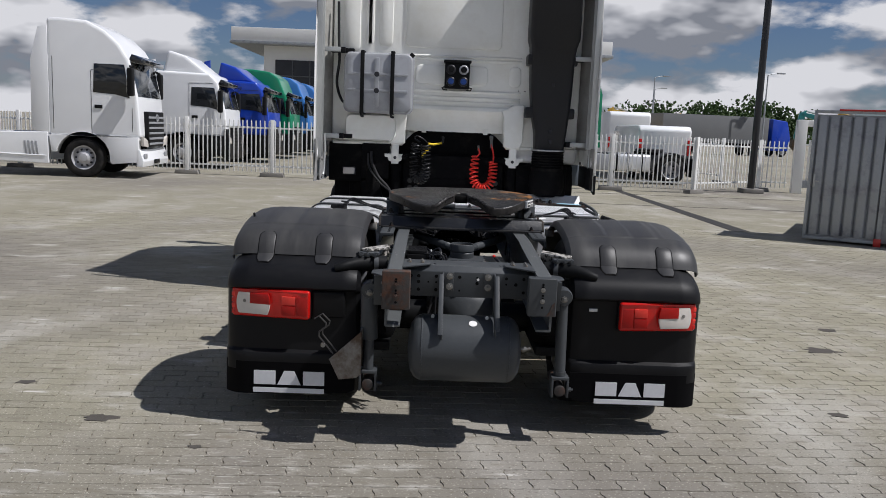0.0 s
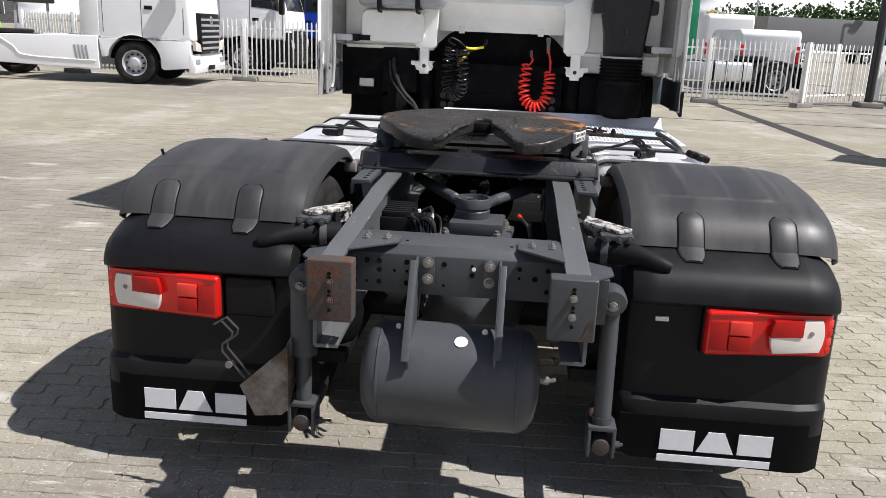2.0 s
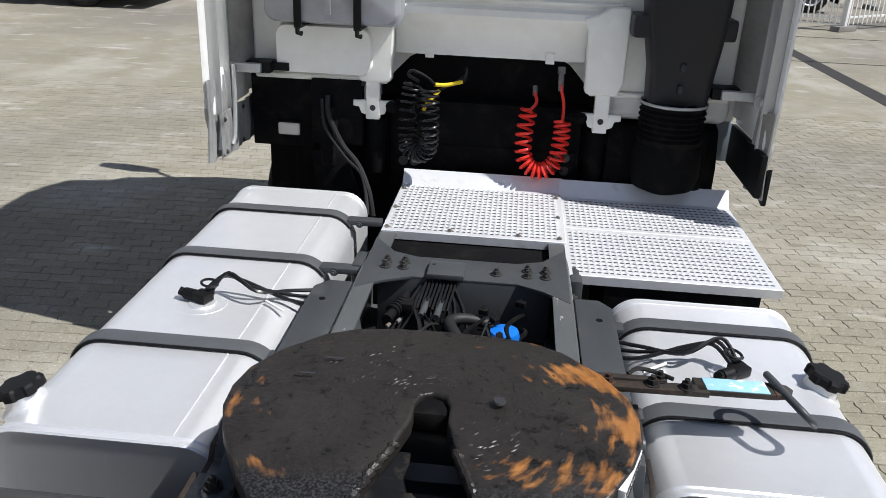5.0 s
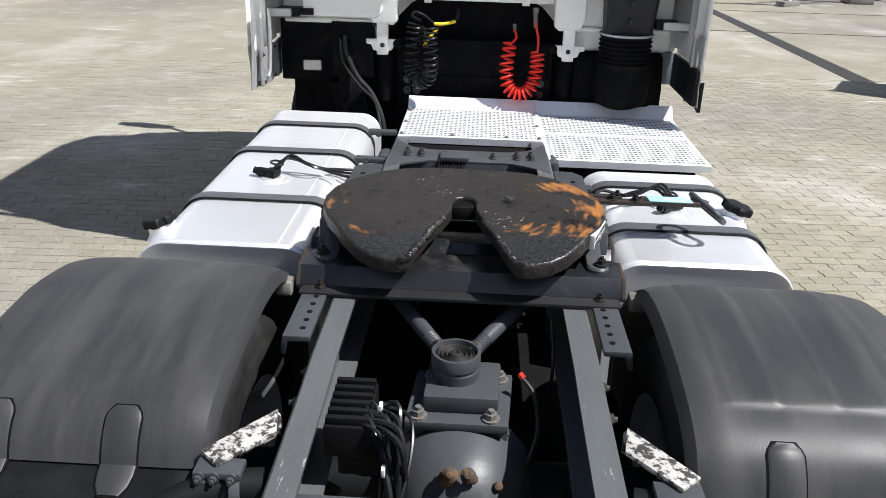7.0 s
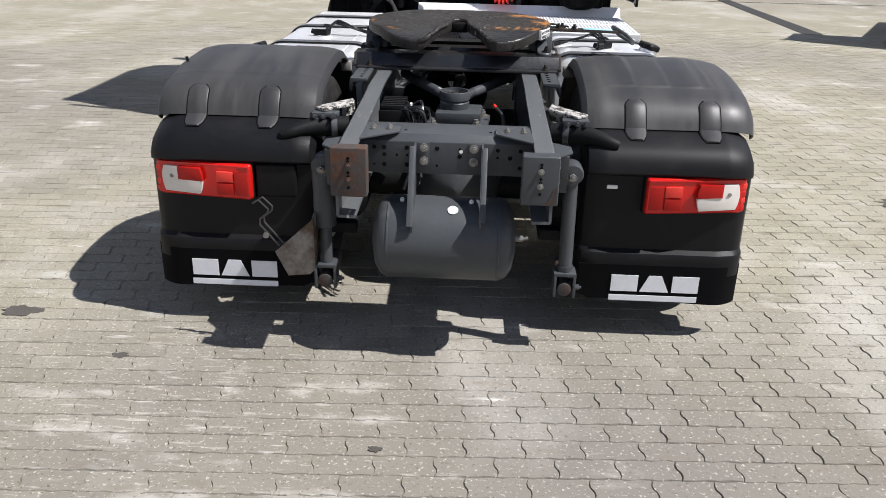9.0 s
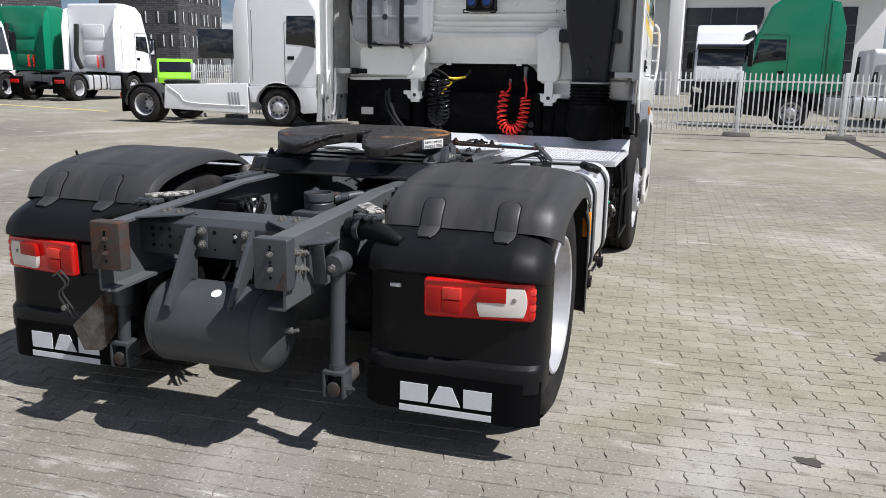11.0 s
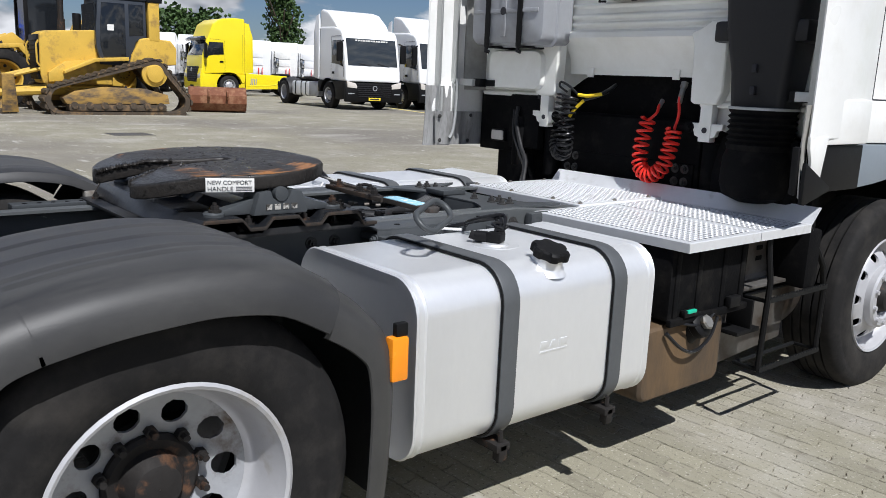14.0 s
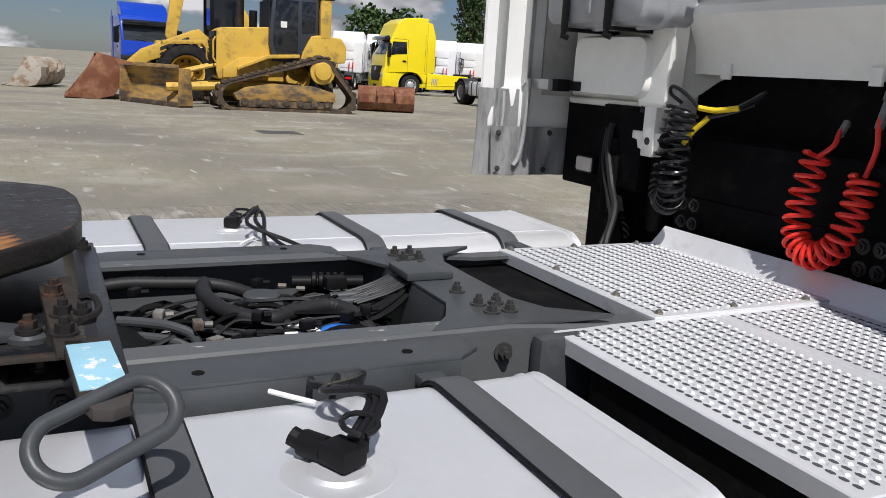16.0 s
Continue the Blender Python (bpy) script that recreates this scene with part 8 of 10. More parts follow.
tractor("white tractor truck with black bumper and yellow plate", (-28.1, 20.2, 0), -94, "pearl", 1.19, H=3.75, plate=True, group="white trucks in the yard", base=4.0, style="low", visor=False)
tractor("white tractor truck with black bumper and yellow plate", (-28.2, 24.4, 0), -94, "pearl", 1.19, H=3.75, plate=True, group="white trucks in the yard", base=4.0, style="low", visor=False)
tractor("green tractor truck seen from its open back", (-29.8, 30.6, 0), 6, "green", 1.14, H=3.75, base=3.6)
tractor("white tractor truck with dark hoses on its back", (-26.2, 31.2, 0), 4, "pearl", 1.14, H=3.85, base=3.6)
tractor("red tractor truck behind white trucks", (-33.4, 31.6, 0), 6, "red", 1.08, H=3.7, base=3.6)
tractor("bright yellow tractor truck with yellow side skirts", (-46.2, 19.2, 0), 176, "yellow", 1.22, H=3.8, bumper="body", skirt=True)
for i in range(-3, 5):
    tractor("white tractor truck in a far row", (-58.0 - 1.0 * i, 29.5 + 2.9 * i, 0), 58, "pearl" if i % 2 == 0 else "white", 1.05, H=3.5, straight=True, group="far row of trucks")
tractor("deep blue truck behind yellow machines", (-42.0, 5.4, 0), -85, "blue", 1.1, H=3.5, straight=True)
tractor("white tractor truck seen past the cab", (2.3, 33.0, 0), 178, "pearl", 1.0, H=3.7)

# ---- machines ----


def dozer(at, rz, k=1.0):
    """Local +y is ahead (the blade)."""
    th = thing("bulldozer", "worn yellow tracked bulldozer with a muddy blade", "bulldozer")
    th.matrix_basis = pose(*at, 0, 0, rz) @ Matrix.Scale(k, 4)
    Y = P["machine"]
    for s in (-1, 1):
        # track: high rear sprocket, low front idler
        loop_p = []
        for cy, cz, r, a0, a1 in ((1.35, 0.36, 0.36, -90, 75), (-1.05, 1.12, 0.34, 75, 150), (-1.65, 0.36, 0.36, 165, 270)):
            for i in range(7):
                t = radians(a0 + (a1 - a0) * i / 6)
                loop_p.append((cy + r * math.cos(t), cz + r * math.sin(t)))
        inner_p = [((y - -0.1) * 0.93 - 0.1, (z - 0.55) * 0.86 + 0.55) for y, z in loop_p]
        bm = B()
        k_ = len(loop_p)
        rings = []
        for (y, z), (y2, z2) in zip(loop_p, inner_p):
            rings.append([Vector((s * 0.85, y, z)), Vector((s * 1.42, y, z)), Vector((s * 1.42, y2, z2)), Vector((s * 0.85, y2, z2))])
        loft(bm, rings, closed=True)
        tr = part("track", bm, P["track"], th, "muddy steel crawler track")
        line = [Vector((0, y, z)) for y, z in loop_p]
        per = [(line[(i + 1) % k_] - line[i]).length for i in range(k_)]
        total, count = sum(per), 44
        for n_ in range(count):
            d = total * n_ / count
            i = 0
            while d > per[i]:
                d -= per[i]
                i += 1
            p = line[i].lerp(line[(i + 1) % k_], d / per[i])
            w = (line[(i + 1) % k_] - line[i]).normalized()
            nrm = Vector((0, w.z, -w.y))
            bm = B()
            c = p + nrm * 0.03
            pts = [c - w * 0.085 - nrm * 0.02, c + w * 0.085 - nrm * 0.02, c + w * 0.07 + nrm * 0.01, c + w * 0.0 + nrm * 0.045, c - w * 0.07 + nrm * 0.01]
            prism(bm, [(q.y, q.z) for q in pts], "x", s * 0.84, s * 1.44)
            part("track_shoe", bm, P["track"], tr)
        bm = B()
        lathe(bm, [(0.34, -0.04), (0.34, 0.04), (0.25, 0.06), (0.22, 0.12), (0.08, 0.14), (0.002, 0.14)], (s * 1.36, -1.05, 1.10), (s, 0, 0), 24)
        sp_ = part("sprocket", bm, Y, th)
        bm = B()
        for i in range(12):
            t = 2 * math.pi * i / 12
            cyl(bm, (s * 1.42, -1.05 + 0.17 * math.cos(t), 1.10 + 0.17 * math.sin(t)), (s * 1.44, -1.05 + 0.17 * math.cos(t), 1.10 + 0.17 * math.sin(t)), 0.02, 6)
        part("sprocket_bolts", bm, "hub", sp_)
        bm = B()
        prism(bm, [(-1.45, 0.30), (1.2, 0.26), (1.3, 0.42), (1.0, 0.60), (0.3, 0.72), (-0.8, 0.70), (-1.4, 0.55)], "x", s * 0.95, s * 1.38, 0.03)
        part("track_frame", bm, P["blade"], th)
        bm = B()
        box(bm, (s * 0.98, s * 1.40), (-1.35, 1.15), (0.10, 0.27), 0.02)
        for i in range(7):
            cyl(bm, (s * 1.36, -1.2 + 0.37 * i, 0.24), (s * 1.43, -1.2 + 0.37 * i, 0.24), 0.09, 12)
        part("roller_guard", bm, P["track"], th)
        bm = B()
        prism(bm, [(-0.55, 1.42), (0.30, 1.36), (1.10, 1.02), (1.10, 1.10), (0.32, 1.46), (-0.55, 1.52)], "x", s * 0.50, s * 0.86, 0.02)
        part("track_fender", bm, Y, th)
        bm = B()
        prism(bm, [(0.25, 0.90), (1.45, 0.80), (1.45, 1.05), (1.0, 1.35), (0.25, 1.42)], "x", s * 0.50, s * 0.66, 0.02)
        part("hood_skirt", bm, Y, th)
        bm = B()
        tube(bm, [(s * 0.62, 1.64, 1.2), (s * 0.62, 1.70, 1.3), (s * 0.62, 1.70, 1.75), (s * 0.62, 1.64, 1.85)], 0.025, 6)
        part("grab_handle", bm, Y, th)
        # push arm and lift rams
        bm = B()
        tube(bm, [(s * 0.70, 0.0, 0.62), (s * 0.75, 1.5, 0.58), (s * 0.74, 2.9, 0.50)], 0.11, 8)
        part("push_arm", bm, Y, th)
        bm = B()
        tube(bm, [(s * 0.45, 1.5, 1.15), (s * 0.5, 2.75, 0.8)], 0.05, 8)
        part("lift_ram", bm, Y, th)
    bm = B()
    prism(bm, [(-0.2, 0.75), (1.55, 0.75), (1.62, 1.0), (1.60, 2.02), (1.45, 2.10), (-0.2, 2.22)], "x", -0.52, 0.52, 0.05, 3)
    hd = part("engine_hood", bm, Y, th, "yellow engine hood")
    bm = B()
    prism(bm, [(0.0, 1.75), (0.9, 1.70), (0.9, 2.02), (0.0, 2.08)], "x", 0.522, 0.53, 0.004)
    prism(bm, [(0.0, 1.0), (0.9, 1.0), (0.9, 1.62), (0.0, 1.66)], "x", 0.521, 0.528, 0.004)
    part("hood_panel", bm, Y, hd)
    bm = B()
    box(bm, (0.527, 0.532), (0.1, 0.8), (1.93, 2.0))
    part("hood_vent", bm, "ink", hd)
    bm = B()
    box(bm, (-0.48, 0.48), (1.60, 1.66), (0.85, 2.0), 0.02)
    for i in range(9):
        box(bm, (-0.46, 0.46), (1.66, 1.69), (0.95 + 0.11 * i, 0.99 + 0.11 * i), 0.005)
    part("radiator_grille", bm, "black", hd)
    bm = B()
    cyl(bm, (0.15, 0.9, 2.1), (0.15, 0.9, 2.95), 0.075, 14)
    cyl(bm, (0.15, 0.9, 2.1), (0.15, 0.9, 2.45), 0.10, 14)
    part("exhaust_stack", bm, "hub", th)
    bm = B()
    cyl(bm, (-0.25, 0.6, 2.1), (-0.25, 0.6, 2.6), 0.11, 14, bev=0.02)
    part("air_precleaner", bm, "black", th)
    # cab: dark steel shell with glazed openings, ahead of the yellow roll bar
    steel = mat("machine_cab_steel", (0.035, 0.042, 0.055), 0.5)
    bm = B()
    box(bm, (-0.74, 0.74), (-1.12, 0.26), (3.02, 3.16), 0.06, 3)
    part("cab_roof", bm, steel, th)
    bm = B()
    prism(bm, [(-0.62, 1.30), (0.12, 1.30), (0.24, 1.75), (0.24, 2.2), (0.16, 3.02), (-1.08, 3.02), (-1.08, 2.05), (-0.80, 1.95)], "x", -0.70, 0.70, 0.02)
    shell_ = part("cab_shell", bm, steel, th, "dark blue grey machine cab")
    for s in (-1, 1):
        bm = B()
        prism(bm, [(-0.52, 1.42), (0.04, 1.42), (0.14, 1.80), (0.14, 2.2), (0.08, 2.92), (-0.52, 2.92)], "x", s * 0.698, s * 0.708, 0.004)
        part("door_glass", bm, "glass", shell_)
        bm = B()
        prism(bm, [(-0.62, 2.08), (-1.0, 2.12), (-1.0, 2.92), (-0.62, 2.92)], "x", s * 0.698, s * 0.708, 0.004)
        part("rear_glass", bm, "glass", shell_)
        bm = B()
        box(bm, (s * 0.706, s * 0.712), (-0.22, -0.05), (2.20, 2.36))
        part("paper_notice", bm, "label_white", shell_)
        bm = B()
        box(bm, (s * 0.50, s * 0.80), (-1.42, -1.12), (1.95, 3.22), 0.03)
        part("roll_bar", bm, Y, th)
        bm = B()
        box(bm, (s * 0.40, s * 0.82), (-1.50, -1.08), (3.0, 3.12), 0.02)
        part("roll_bar_cap", bm, "black", th)
    bm = B()
    box(bm, (-0.66, 0.66), (0.235, 0.25), (1.8, 2.9))
    part("front_glass", bm, "glass", shell_)
    bm = B()
    prism(bm, [(-0.58, 1.30), (-0.66, 1.60), (-0.88, 2.02), (-1.05, 2.06), (-1.72, 2.02), (-1.88, 1.80), (-1.86, 1.36), (-1.2, 1.30)], "x", -0.80, 0.80, 0.05, 3)
    rb = part("rear_body", bm, Y, th)
    bm = B()
    prism(bm, [(-1.62, 1.72), (-1.20, 1.72), (-1.26, 1.92), (-1.68, 1.92)], "x", 0.80, 0.806)
    part("side_decal", bm, "ink", rb)
    bm = B()
    prism(bm, [(-1.45, 1.75), (-1.28, 1.75), (-1.30, 1.88), (-1.46, 1.88)], "x", 0.806, 0.81)
    part("decal_block", bm, "label_white", rb)
    # blade, curved with folded wings
    bm = B()
    prof = [(2.62 - 0.22 * math.sin(math.pi * i / 10), 0.04 + 1.15 * i / 10) for i in range(11)]
    turn = Matrix.Translation((0, 3.05, 0)) @ Matrix.Rotation(radians(30), 4, 'Z') @ Matrix.Diagonal((0.78, 1, 0.82, 1)) @ Matrix.Translation((0, -2.45, 0))
    prism(bm, prof + [(y - 0.06, z) for y, z in reversed(prof)], "x", -1.65, 1.65, 0.01, m=turn)
    bl = part("blade", bm, P["blade"], th, "scraped yellow dozer blade")
    for s in (-1, 1):
        bm = B()
        prism(bm, [(2.30, 0.05), (2.75, 0.05), (2.70, 1.2), (2.38, 1.2)], "x", s * 1.62, s * 1.68, 0.01, m=turn)
        part("blade_wing", bm, P["blade"], bl)
        bm = B()
        prism(bm, [(s * 1.0, 2.4), (s * 1.3, 2.4), (s * 1.3, 2.2), (s * 1.0, 2.2)], "z", 0.3, 1.1, 0.02, m=turn)
        part("blade_stiffener", bm, P["blade"], bl)
    bm = B()
    prism(bm, [(2.42, 1.17), (2.60, 1.17), (2.58, 1.30), (2.46, 1.30)], "x", -1.2, 1.2, 0.01, m=turn)
    part("blade_crest", bm, P["blade"], bl)
    bm = B()
    box(bm, (-1.66, 1.66), (2.58, 2.72), (0.0, 0.16), 0.01, m=turn)
    part("cutting_edge", bm, P["track"], th)
    return th


dozer((-25.1, 7.36, 0), 178, 1.18)


def shovel(at, rz, k, label, mname="bucket", teeth=True):
    """A loose bucket lying on the ground, its mouth towards local +y."""
    th = thing("loader_bucket", label, "bucket")
    th.matrix_basis = pose(*at, 0, 0, rz) @ Matrix.Scale(k, 4)
    bm = B()
    prof = [(0.75, 0.03), (0.0, 0.0), (-0.35, 0.10), (-0.55, 0.40), (-0.55, 0.75), (-0.35, 1.02), (0.0, 1.10)]
    inn = [(y * 0.93 + 0.03, (z - 0.5) * 0.93 + 0.5) for y, z in prof]
    prism(bm, prof + inn[::-1], "x", -1.2, 1.2, 0.006)
    part("shell", bm, P[mname], th)
    for s in (-1, 1):
        bm = B()
        prism(bm, [(0.72, 0.03), (0.0, 0.0), (-0.35, 0.10), (-0.55, 0.40), (-0.55, 0.75), (-0.35, 1.02), (0.0, 1.10), (0.2, 0.7)], "x", s * 1.17, s * 1.23, 0.008)
        part("cheek", bm, P[mname], th)
        bm = B()
        prism(bm, [(-0.5, 0.5), (-0.85, 0.7), (-0.85, 0.9), (-0.4, 1.0)], "x", s * 0.35, s * 0.43, 0.01)
        part("lug", bm, P[mname], th)
    if teeth:
        for i in range(7):
            bm = B()
            prism(bm, [(0.68, 0.02), (0.95, 0.02), (0.68, 0.10)], "x", -1.13 + 0.36 * i, -1.03 + 0.36 * i, 0.004)
            part("tooth", bm, P["track"], th)
    return th


shovel((-25.6, 11.6, 0), 70, 0.82, "rust brown digger bucket on the paving")
shovel((-28.6, 2.2, 0), 178, 1.35, "large rust brown loader bucket resting on the ground", teeth=False)
shovel((-35.0, 0.4, 0), 160, 1.05, "dusty pale clamshell bucket lying on the ground", "dusty")


def loader(at, rz, k=1.0):
    th = thing("wheel_loader", "yellow wheel loader behind the bulldozer", "loader")
    th.matrix_basis = pose(*at, 0, 0, rz) @ Matrix.Scale(k, 4)
    Y = P["machine"]
    for s in (-1, 1):
        for y in (1.1, -1.9):
            w = yard_wheel(th, s * 1.05, y, 0.78, 0.55, s, silver=False)
            w.children[0].data.materials[0] = P["machine"]
            for i in range(20):
                t = 2 * math.pi * i / 20
                bm = B()
                p = Vector((s * 1.05, y + 0.79 * math.cos(t), 0.78 + 0.79 * math.sin(t)))
                box(bm, (-0.26, 0.26), (-0.05, 0.05), (-0.03, 0.03), 0.004, m=Matrix.Translation(p) @ Matrix.Rotation(t - math.pi / 2, 4, 'X'))
                part("tread_lug", bm, "rubber", w)
        bm = B()
        prism(bm, [(0.4, 1.75), (0.7, 2.0), (2.2, 1.35), (2.9, 0.7), (2.75, 0.55), (2.0, 1.05), (0.5, 1.55)], "x", s * 0.45, s * 0.60, 0.03)
        ar = part("lift_arm", bm, Y, th)
        bm = B()
        prism(bm, [(0.95, 1.66), (1.75, 1.33), (1.75, 1.43), (0.98, 1.76)], "x", s * 0.60, s * 0.606)
        part("decal_bar", bm, "ink", ar)
        bm = B()
        tube(bm, [(s * 0.52, 0.3, 1.2), (s * 0.52, 1.6, 1.15)], 0.07, 8)
        part("lift_ram", bm, "profile", th)
        bm = B()
        prism(bm, [(1.75, 1.5), (1.75, 1.62), (0.6, 1.70), (0.35, 1.30), (0.40, 1.2), (0.7, 1.58)], "x", s * 0.8, s * 1.32, 0.02)
        part("fender", bm, Y, th)
    bm = B()
    prism(bm, [(-2.9, 0.8), (-0.6, 0.8), (-0.5, 2.0), (-2.7, 1.9), (-2.95, 1.6)], "x", -0.75, 0.75, 0.08, 3)
    box(bm, (-0.5, 0.5), (-0.6, 1.6), (0.6, 1.3), 0.05)
    part("body", bm, Y, th)
    bm = B()
    for x in (-0.65, 0.65):
        for y in (-0.5, 0.35):
            box(bm, (x - 0.05, x + 0.05), (y - 0.05, y + 0.05), (1.5, 3.1), 0.01)
    box(bm, (-0.7, 0.7), (-0.55, 0.4), (1.3, 1.7), 0.03)
    part("cab_posts", bm, "black", th)
    bm = B()
    box(bm, (-0.66, 0.66), (-0.5, 0.36), (1.7, 3.05))
    part("cab_glass", bm, "glass", th)
    bm = B()
    box(bm, (-0.78, 0.78), (-0.65, 0.5), (3.08, 3.22), 0.05)
    part("cab_roof", bm, Y, th)
    return th


loader((-29.4, 6.5, 0), 178, 1.25)


def digger(at, rz, k, colour, label, low=False):
    th = thing("excavator", label, "excavator")
    th.matrix_basis = pose(*at, 0, 0, rz) @ Matrix.Scale(k, 4)
    C = P[colour]
    for s in (-1, 1):
        bm = B()
        prism(bm, rounded(-1.7, 1.7, 0.0, 0.75, 0.36, 5), "x", s * 0.8, s * 1.35, 0.03)
        part("track", bm, P["track"], th)
    bm = B()
    prism(bm, [(-1.9, 0.95), (1.0, 0.95), (1.0, 1.3), (0.0, 1.95), (-1.7, 2.0), (-1.95, 1.7)], "x", -1.25, 1.25, 0.08, 3)
    part("house", bm, C, th)
    bm = B()
    prism(bm, [(0.0, 1.2), (1.25, 1.2), (1.2, 2.2), (0.9, 2.85), (0.0, 2.9)], "x", -1.25, -0.35, 0.06, 3)
    cb = part("cab", bm, C, th)
    bm = B()
    prism(bm, [(0.2, 1.75), (1.1, 1.75), (1.1, 2.2), (0.85, 2.7), (0.2, 2.72)], "x", -1.256, -0.344)
    part("cab_glass", bm, "glass", cb)
    bm = B()
    prism(bm, [(0.4, 1.3), (0.9, 1.3), (2.3, 3.4), (4.0, 3.9), (4.0, 4.2), (2.0, 3.85)], "x", -0.15, 0.25, 0.04)
    part("boom", bm, C, th)
    bm = B()
    prism(bm, [(3.6, 4.4), (4.2, 4.1), (4.5, 2.0), (4.3, 1.6), (4.1, 2.0)], "x", -0.1, 0.2, 0.03)
    part("stick", bm, C, th)
    bm = B()
    tube(bm, [(0.05, 1.1, 1.6), (0.05, 2.4, 3.2)], 0.09, 8)
    tube(bm, [(0.05, 2.2, 4.0), (0.05, 3.8, 4.35)], 0.08, 8)
    part("ram", bm, "profile", th)
    bm = B()
    prism(bm, [(4.1, 1.7), (4.6, 1.8), (4.7, 1.2), (4.2, 0.7), (3.7, 0.9)], "x", -0.5, 0.6, 0.03)
    part("bucket", bm, P["track"], th)
    return th


digger((-37.5, 11.0, 0), 178, 1.2, "machine", "yellow excavator behind a wheel loader")
digger((21.0, 76.0, 0), 60, 1.0, "machine", "small orange excavator in a far yard")
digger((25.0, 88.0, 0), -60, 1.0, "machine", "small orange excavator in a far yard")
digger((36.0, 66.0, 0), 80, 1.0, "teal", "teal excavator in a far yard")
digger((41.0, 72.0, 0), 10, 1.1, "machine", "yellow excavator in a far yard")

# ---- fence, gate, poles, container ----


def fence_panel(x0, y0, x1, y1, H=1.62, n=19, group="fence panels"):
    L = math.hypot(x1 - x0, y1 - y0)
    th = thing("fence_panel", "white steel palisade fence panel on concrete feet", "fence", group)
    th.matrix_basis = pose(x0, y0, 0, 0, 0, math.degrees(math.atan2(y1 - y0, x1 - x0)))
    for z in (0.30, H - 0.22):
        bm = B()
        box(bm, (0.04, L - 0.04), (-0.02, 0.02), (z - 0.025, z + 0.025), 0.004)
        part("rail", bm, P["fence"], th)
    bm = B()
    box(bm, (-0.05, 0.05), (-0.05, 0.05), (0.10, H + 0.02), 0.006)
    part("post", bm, P["fence"], th)
    bm = B()
    prism(bm, [(-0.35, 0.0), (0.35, 0.0), (0.32, 0.12), (-0.32, 0.12)], "y", -0.12, 0.12, 0.015)
    part("foot", bm, P["concrete"], th)
    me = None
    for i in range(n):
        x = L * (i + 0.7) / (n + 0.4)
        if me is None:
            bm = B()
            prism(bm, [(-0.017, 0.14), (0.017, 0.14), (0.017, H - 0.04), (0.0, H), (-0.017, H - 0.04)], "y", -0.036, -0.022, 0.002)
            sl = part("slat", bm, P["fence"], th)
            me = sl.data
        else:
            sl = new("slat", me)
            sl.parent = th
        sl.location = (x, 0, 0)
    return th


FY = 18.4
xs = [-13.6, -12.1, -9.7, -7.3, -4.85, -2.35, 0.1, 2.55, 5.0, 7.45]
for a, b in zip(xs, xs[1:]):
    fence_panel(a, FY, b, FY)
fence_panel(7.45, FY, 10.2, 20.6)
fence_panel(10.2, 24.0, 8.6, 30.0, n=34)
fence_panel(10.2, 20.6, 11.2, 20.7, n=6)


def gate():
    th = thing("sliding_gate", "white sliding gate leaf with a tall gate post", "gate")
    th.matrix_basis = pose(11.3, 20.3, 0, 0, 0, -12)
    bm = B()
    box(bm, (-0.15, 0.15), (-0.15, 0.15), (0.0, 2.3), 0.02)
    box(bm, (0.35, 0.6), (-0.1, 0.1), (0.0, 2.3), 0.02)
    box(bm, (-0.15, 0.6), (-0.1, 0.1), (2.1, 2.3), 0.02)
    part("gate_post", bm, P["fence"], th)
    bm = B()
    box(bm, (0.1, 6.0), (-0.06, 0.06), (0.18, 0.42), 0.02)
    part("gate_beam", bm, P["galv"], th)
    bm = B()
    box(bm, (0.1, 6.0), (-0.03, 0.03), (1.5, 1.56), 0.01)
    part("top_rail", bm, P["fence"], th)
    bm = B()
    box(bm, (-0.03, 0.03), (-0.02, 0.02), (0.42, 1.68), 0.003)
    me = part("gate_bar", bm, P["fence"], th)
    for i in range(1, 42):
        ob = new("gate_bar", me.data)
        ob.parent = th
        ob.location = (0.15 + 0.14 * i, 0, 0)


gate()
bm = B()
cyl(bm, (0, 0, 0), (0, 0, 11.0), 0.11, 16, 0.09)
tp = thing("black_pole", "tall black steel pole standing by the fence", "pole", at=(9.6, 19.6, 0))
part("shaft", bm, P["darkpole"], tp)
bm = B()
box(bm, (-0.3, 0.3), (-0.3, 0.3), (0, 0.14), 0.02)
part("base_block", bm, P["concrete"], tp)


def street_lamp(x, y, h, rz):
    th = thing("street_lamp", "slim grey street lamp with a flat head", "street lamp", "street lamps", (x, y, 0), rz)
    bm = B()
    cyl(bm, (0, 0, 0), (0, 0, h), 0.11, 10, 0.06)
    part("mast", bm, P["galv"], th)
    bm = B()
    tube(bm, [(0, 0, h), (0.5, 0, h + 0.15), (1.0, 0, h + 0.2)], 0.05, 6)
    part("arm", bm, P["galv"], th)
    bm = B()
    box(bm, (0.9, 1.8), (-0.18, 0.18), (h + 0.15, h + 0.27), 0.03)
    part("head", bm, P["galv"], th)


street_lamp(31.0, 112.0, 8.2, 10)
street_lamp(32.5, 76.0, 8.0, 10)
street_lamp(24.0, 86.0, 8.0, 10)


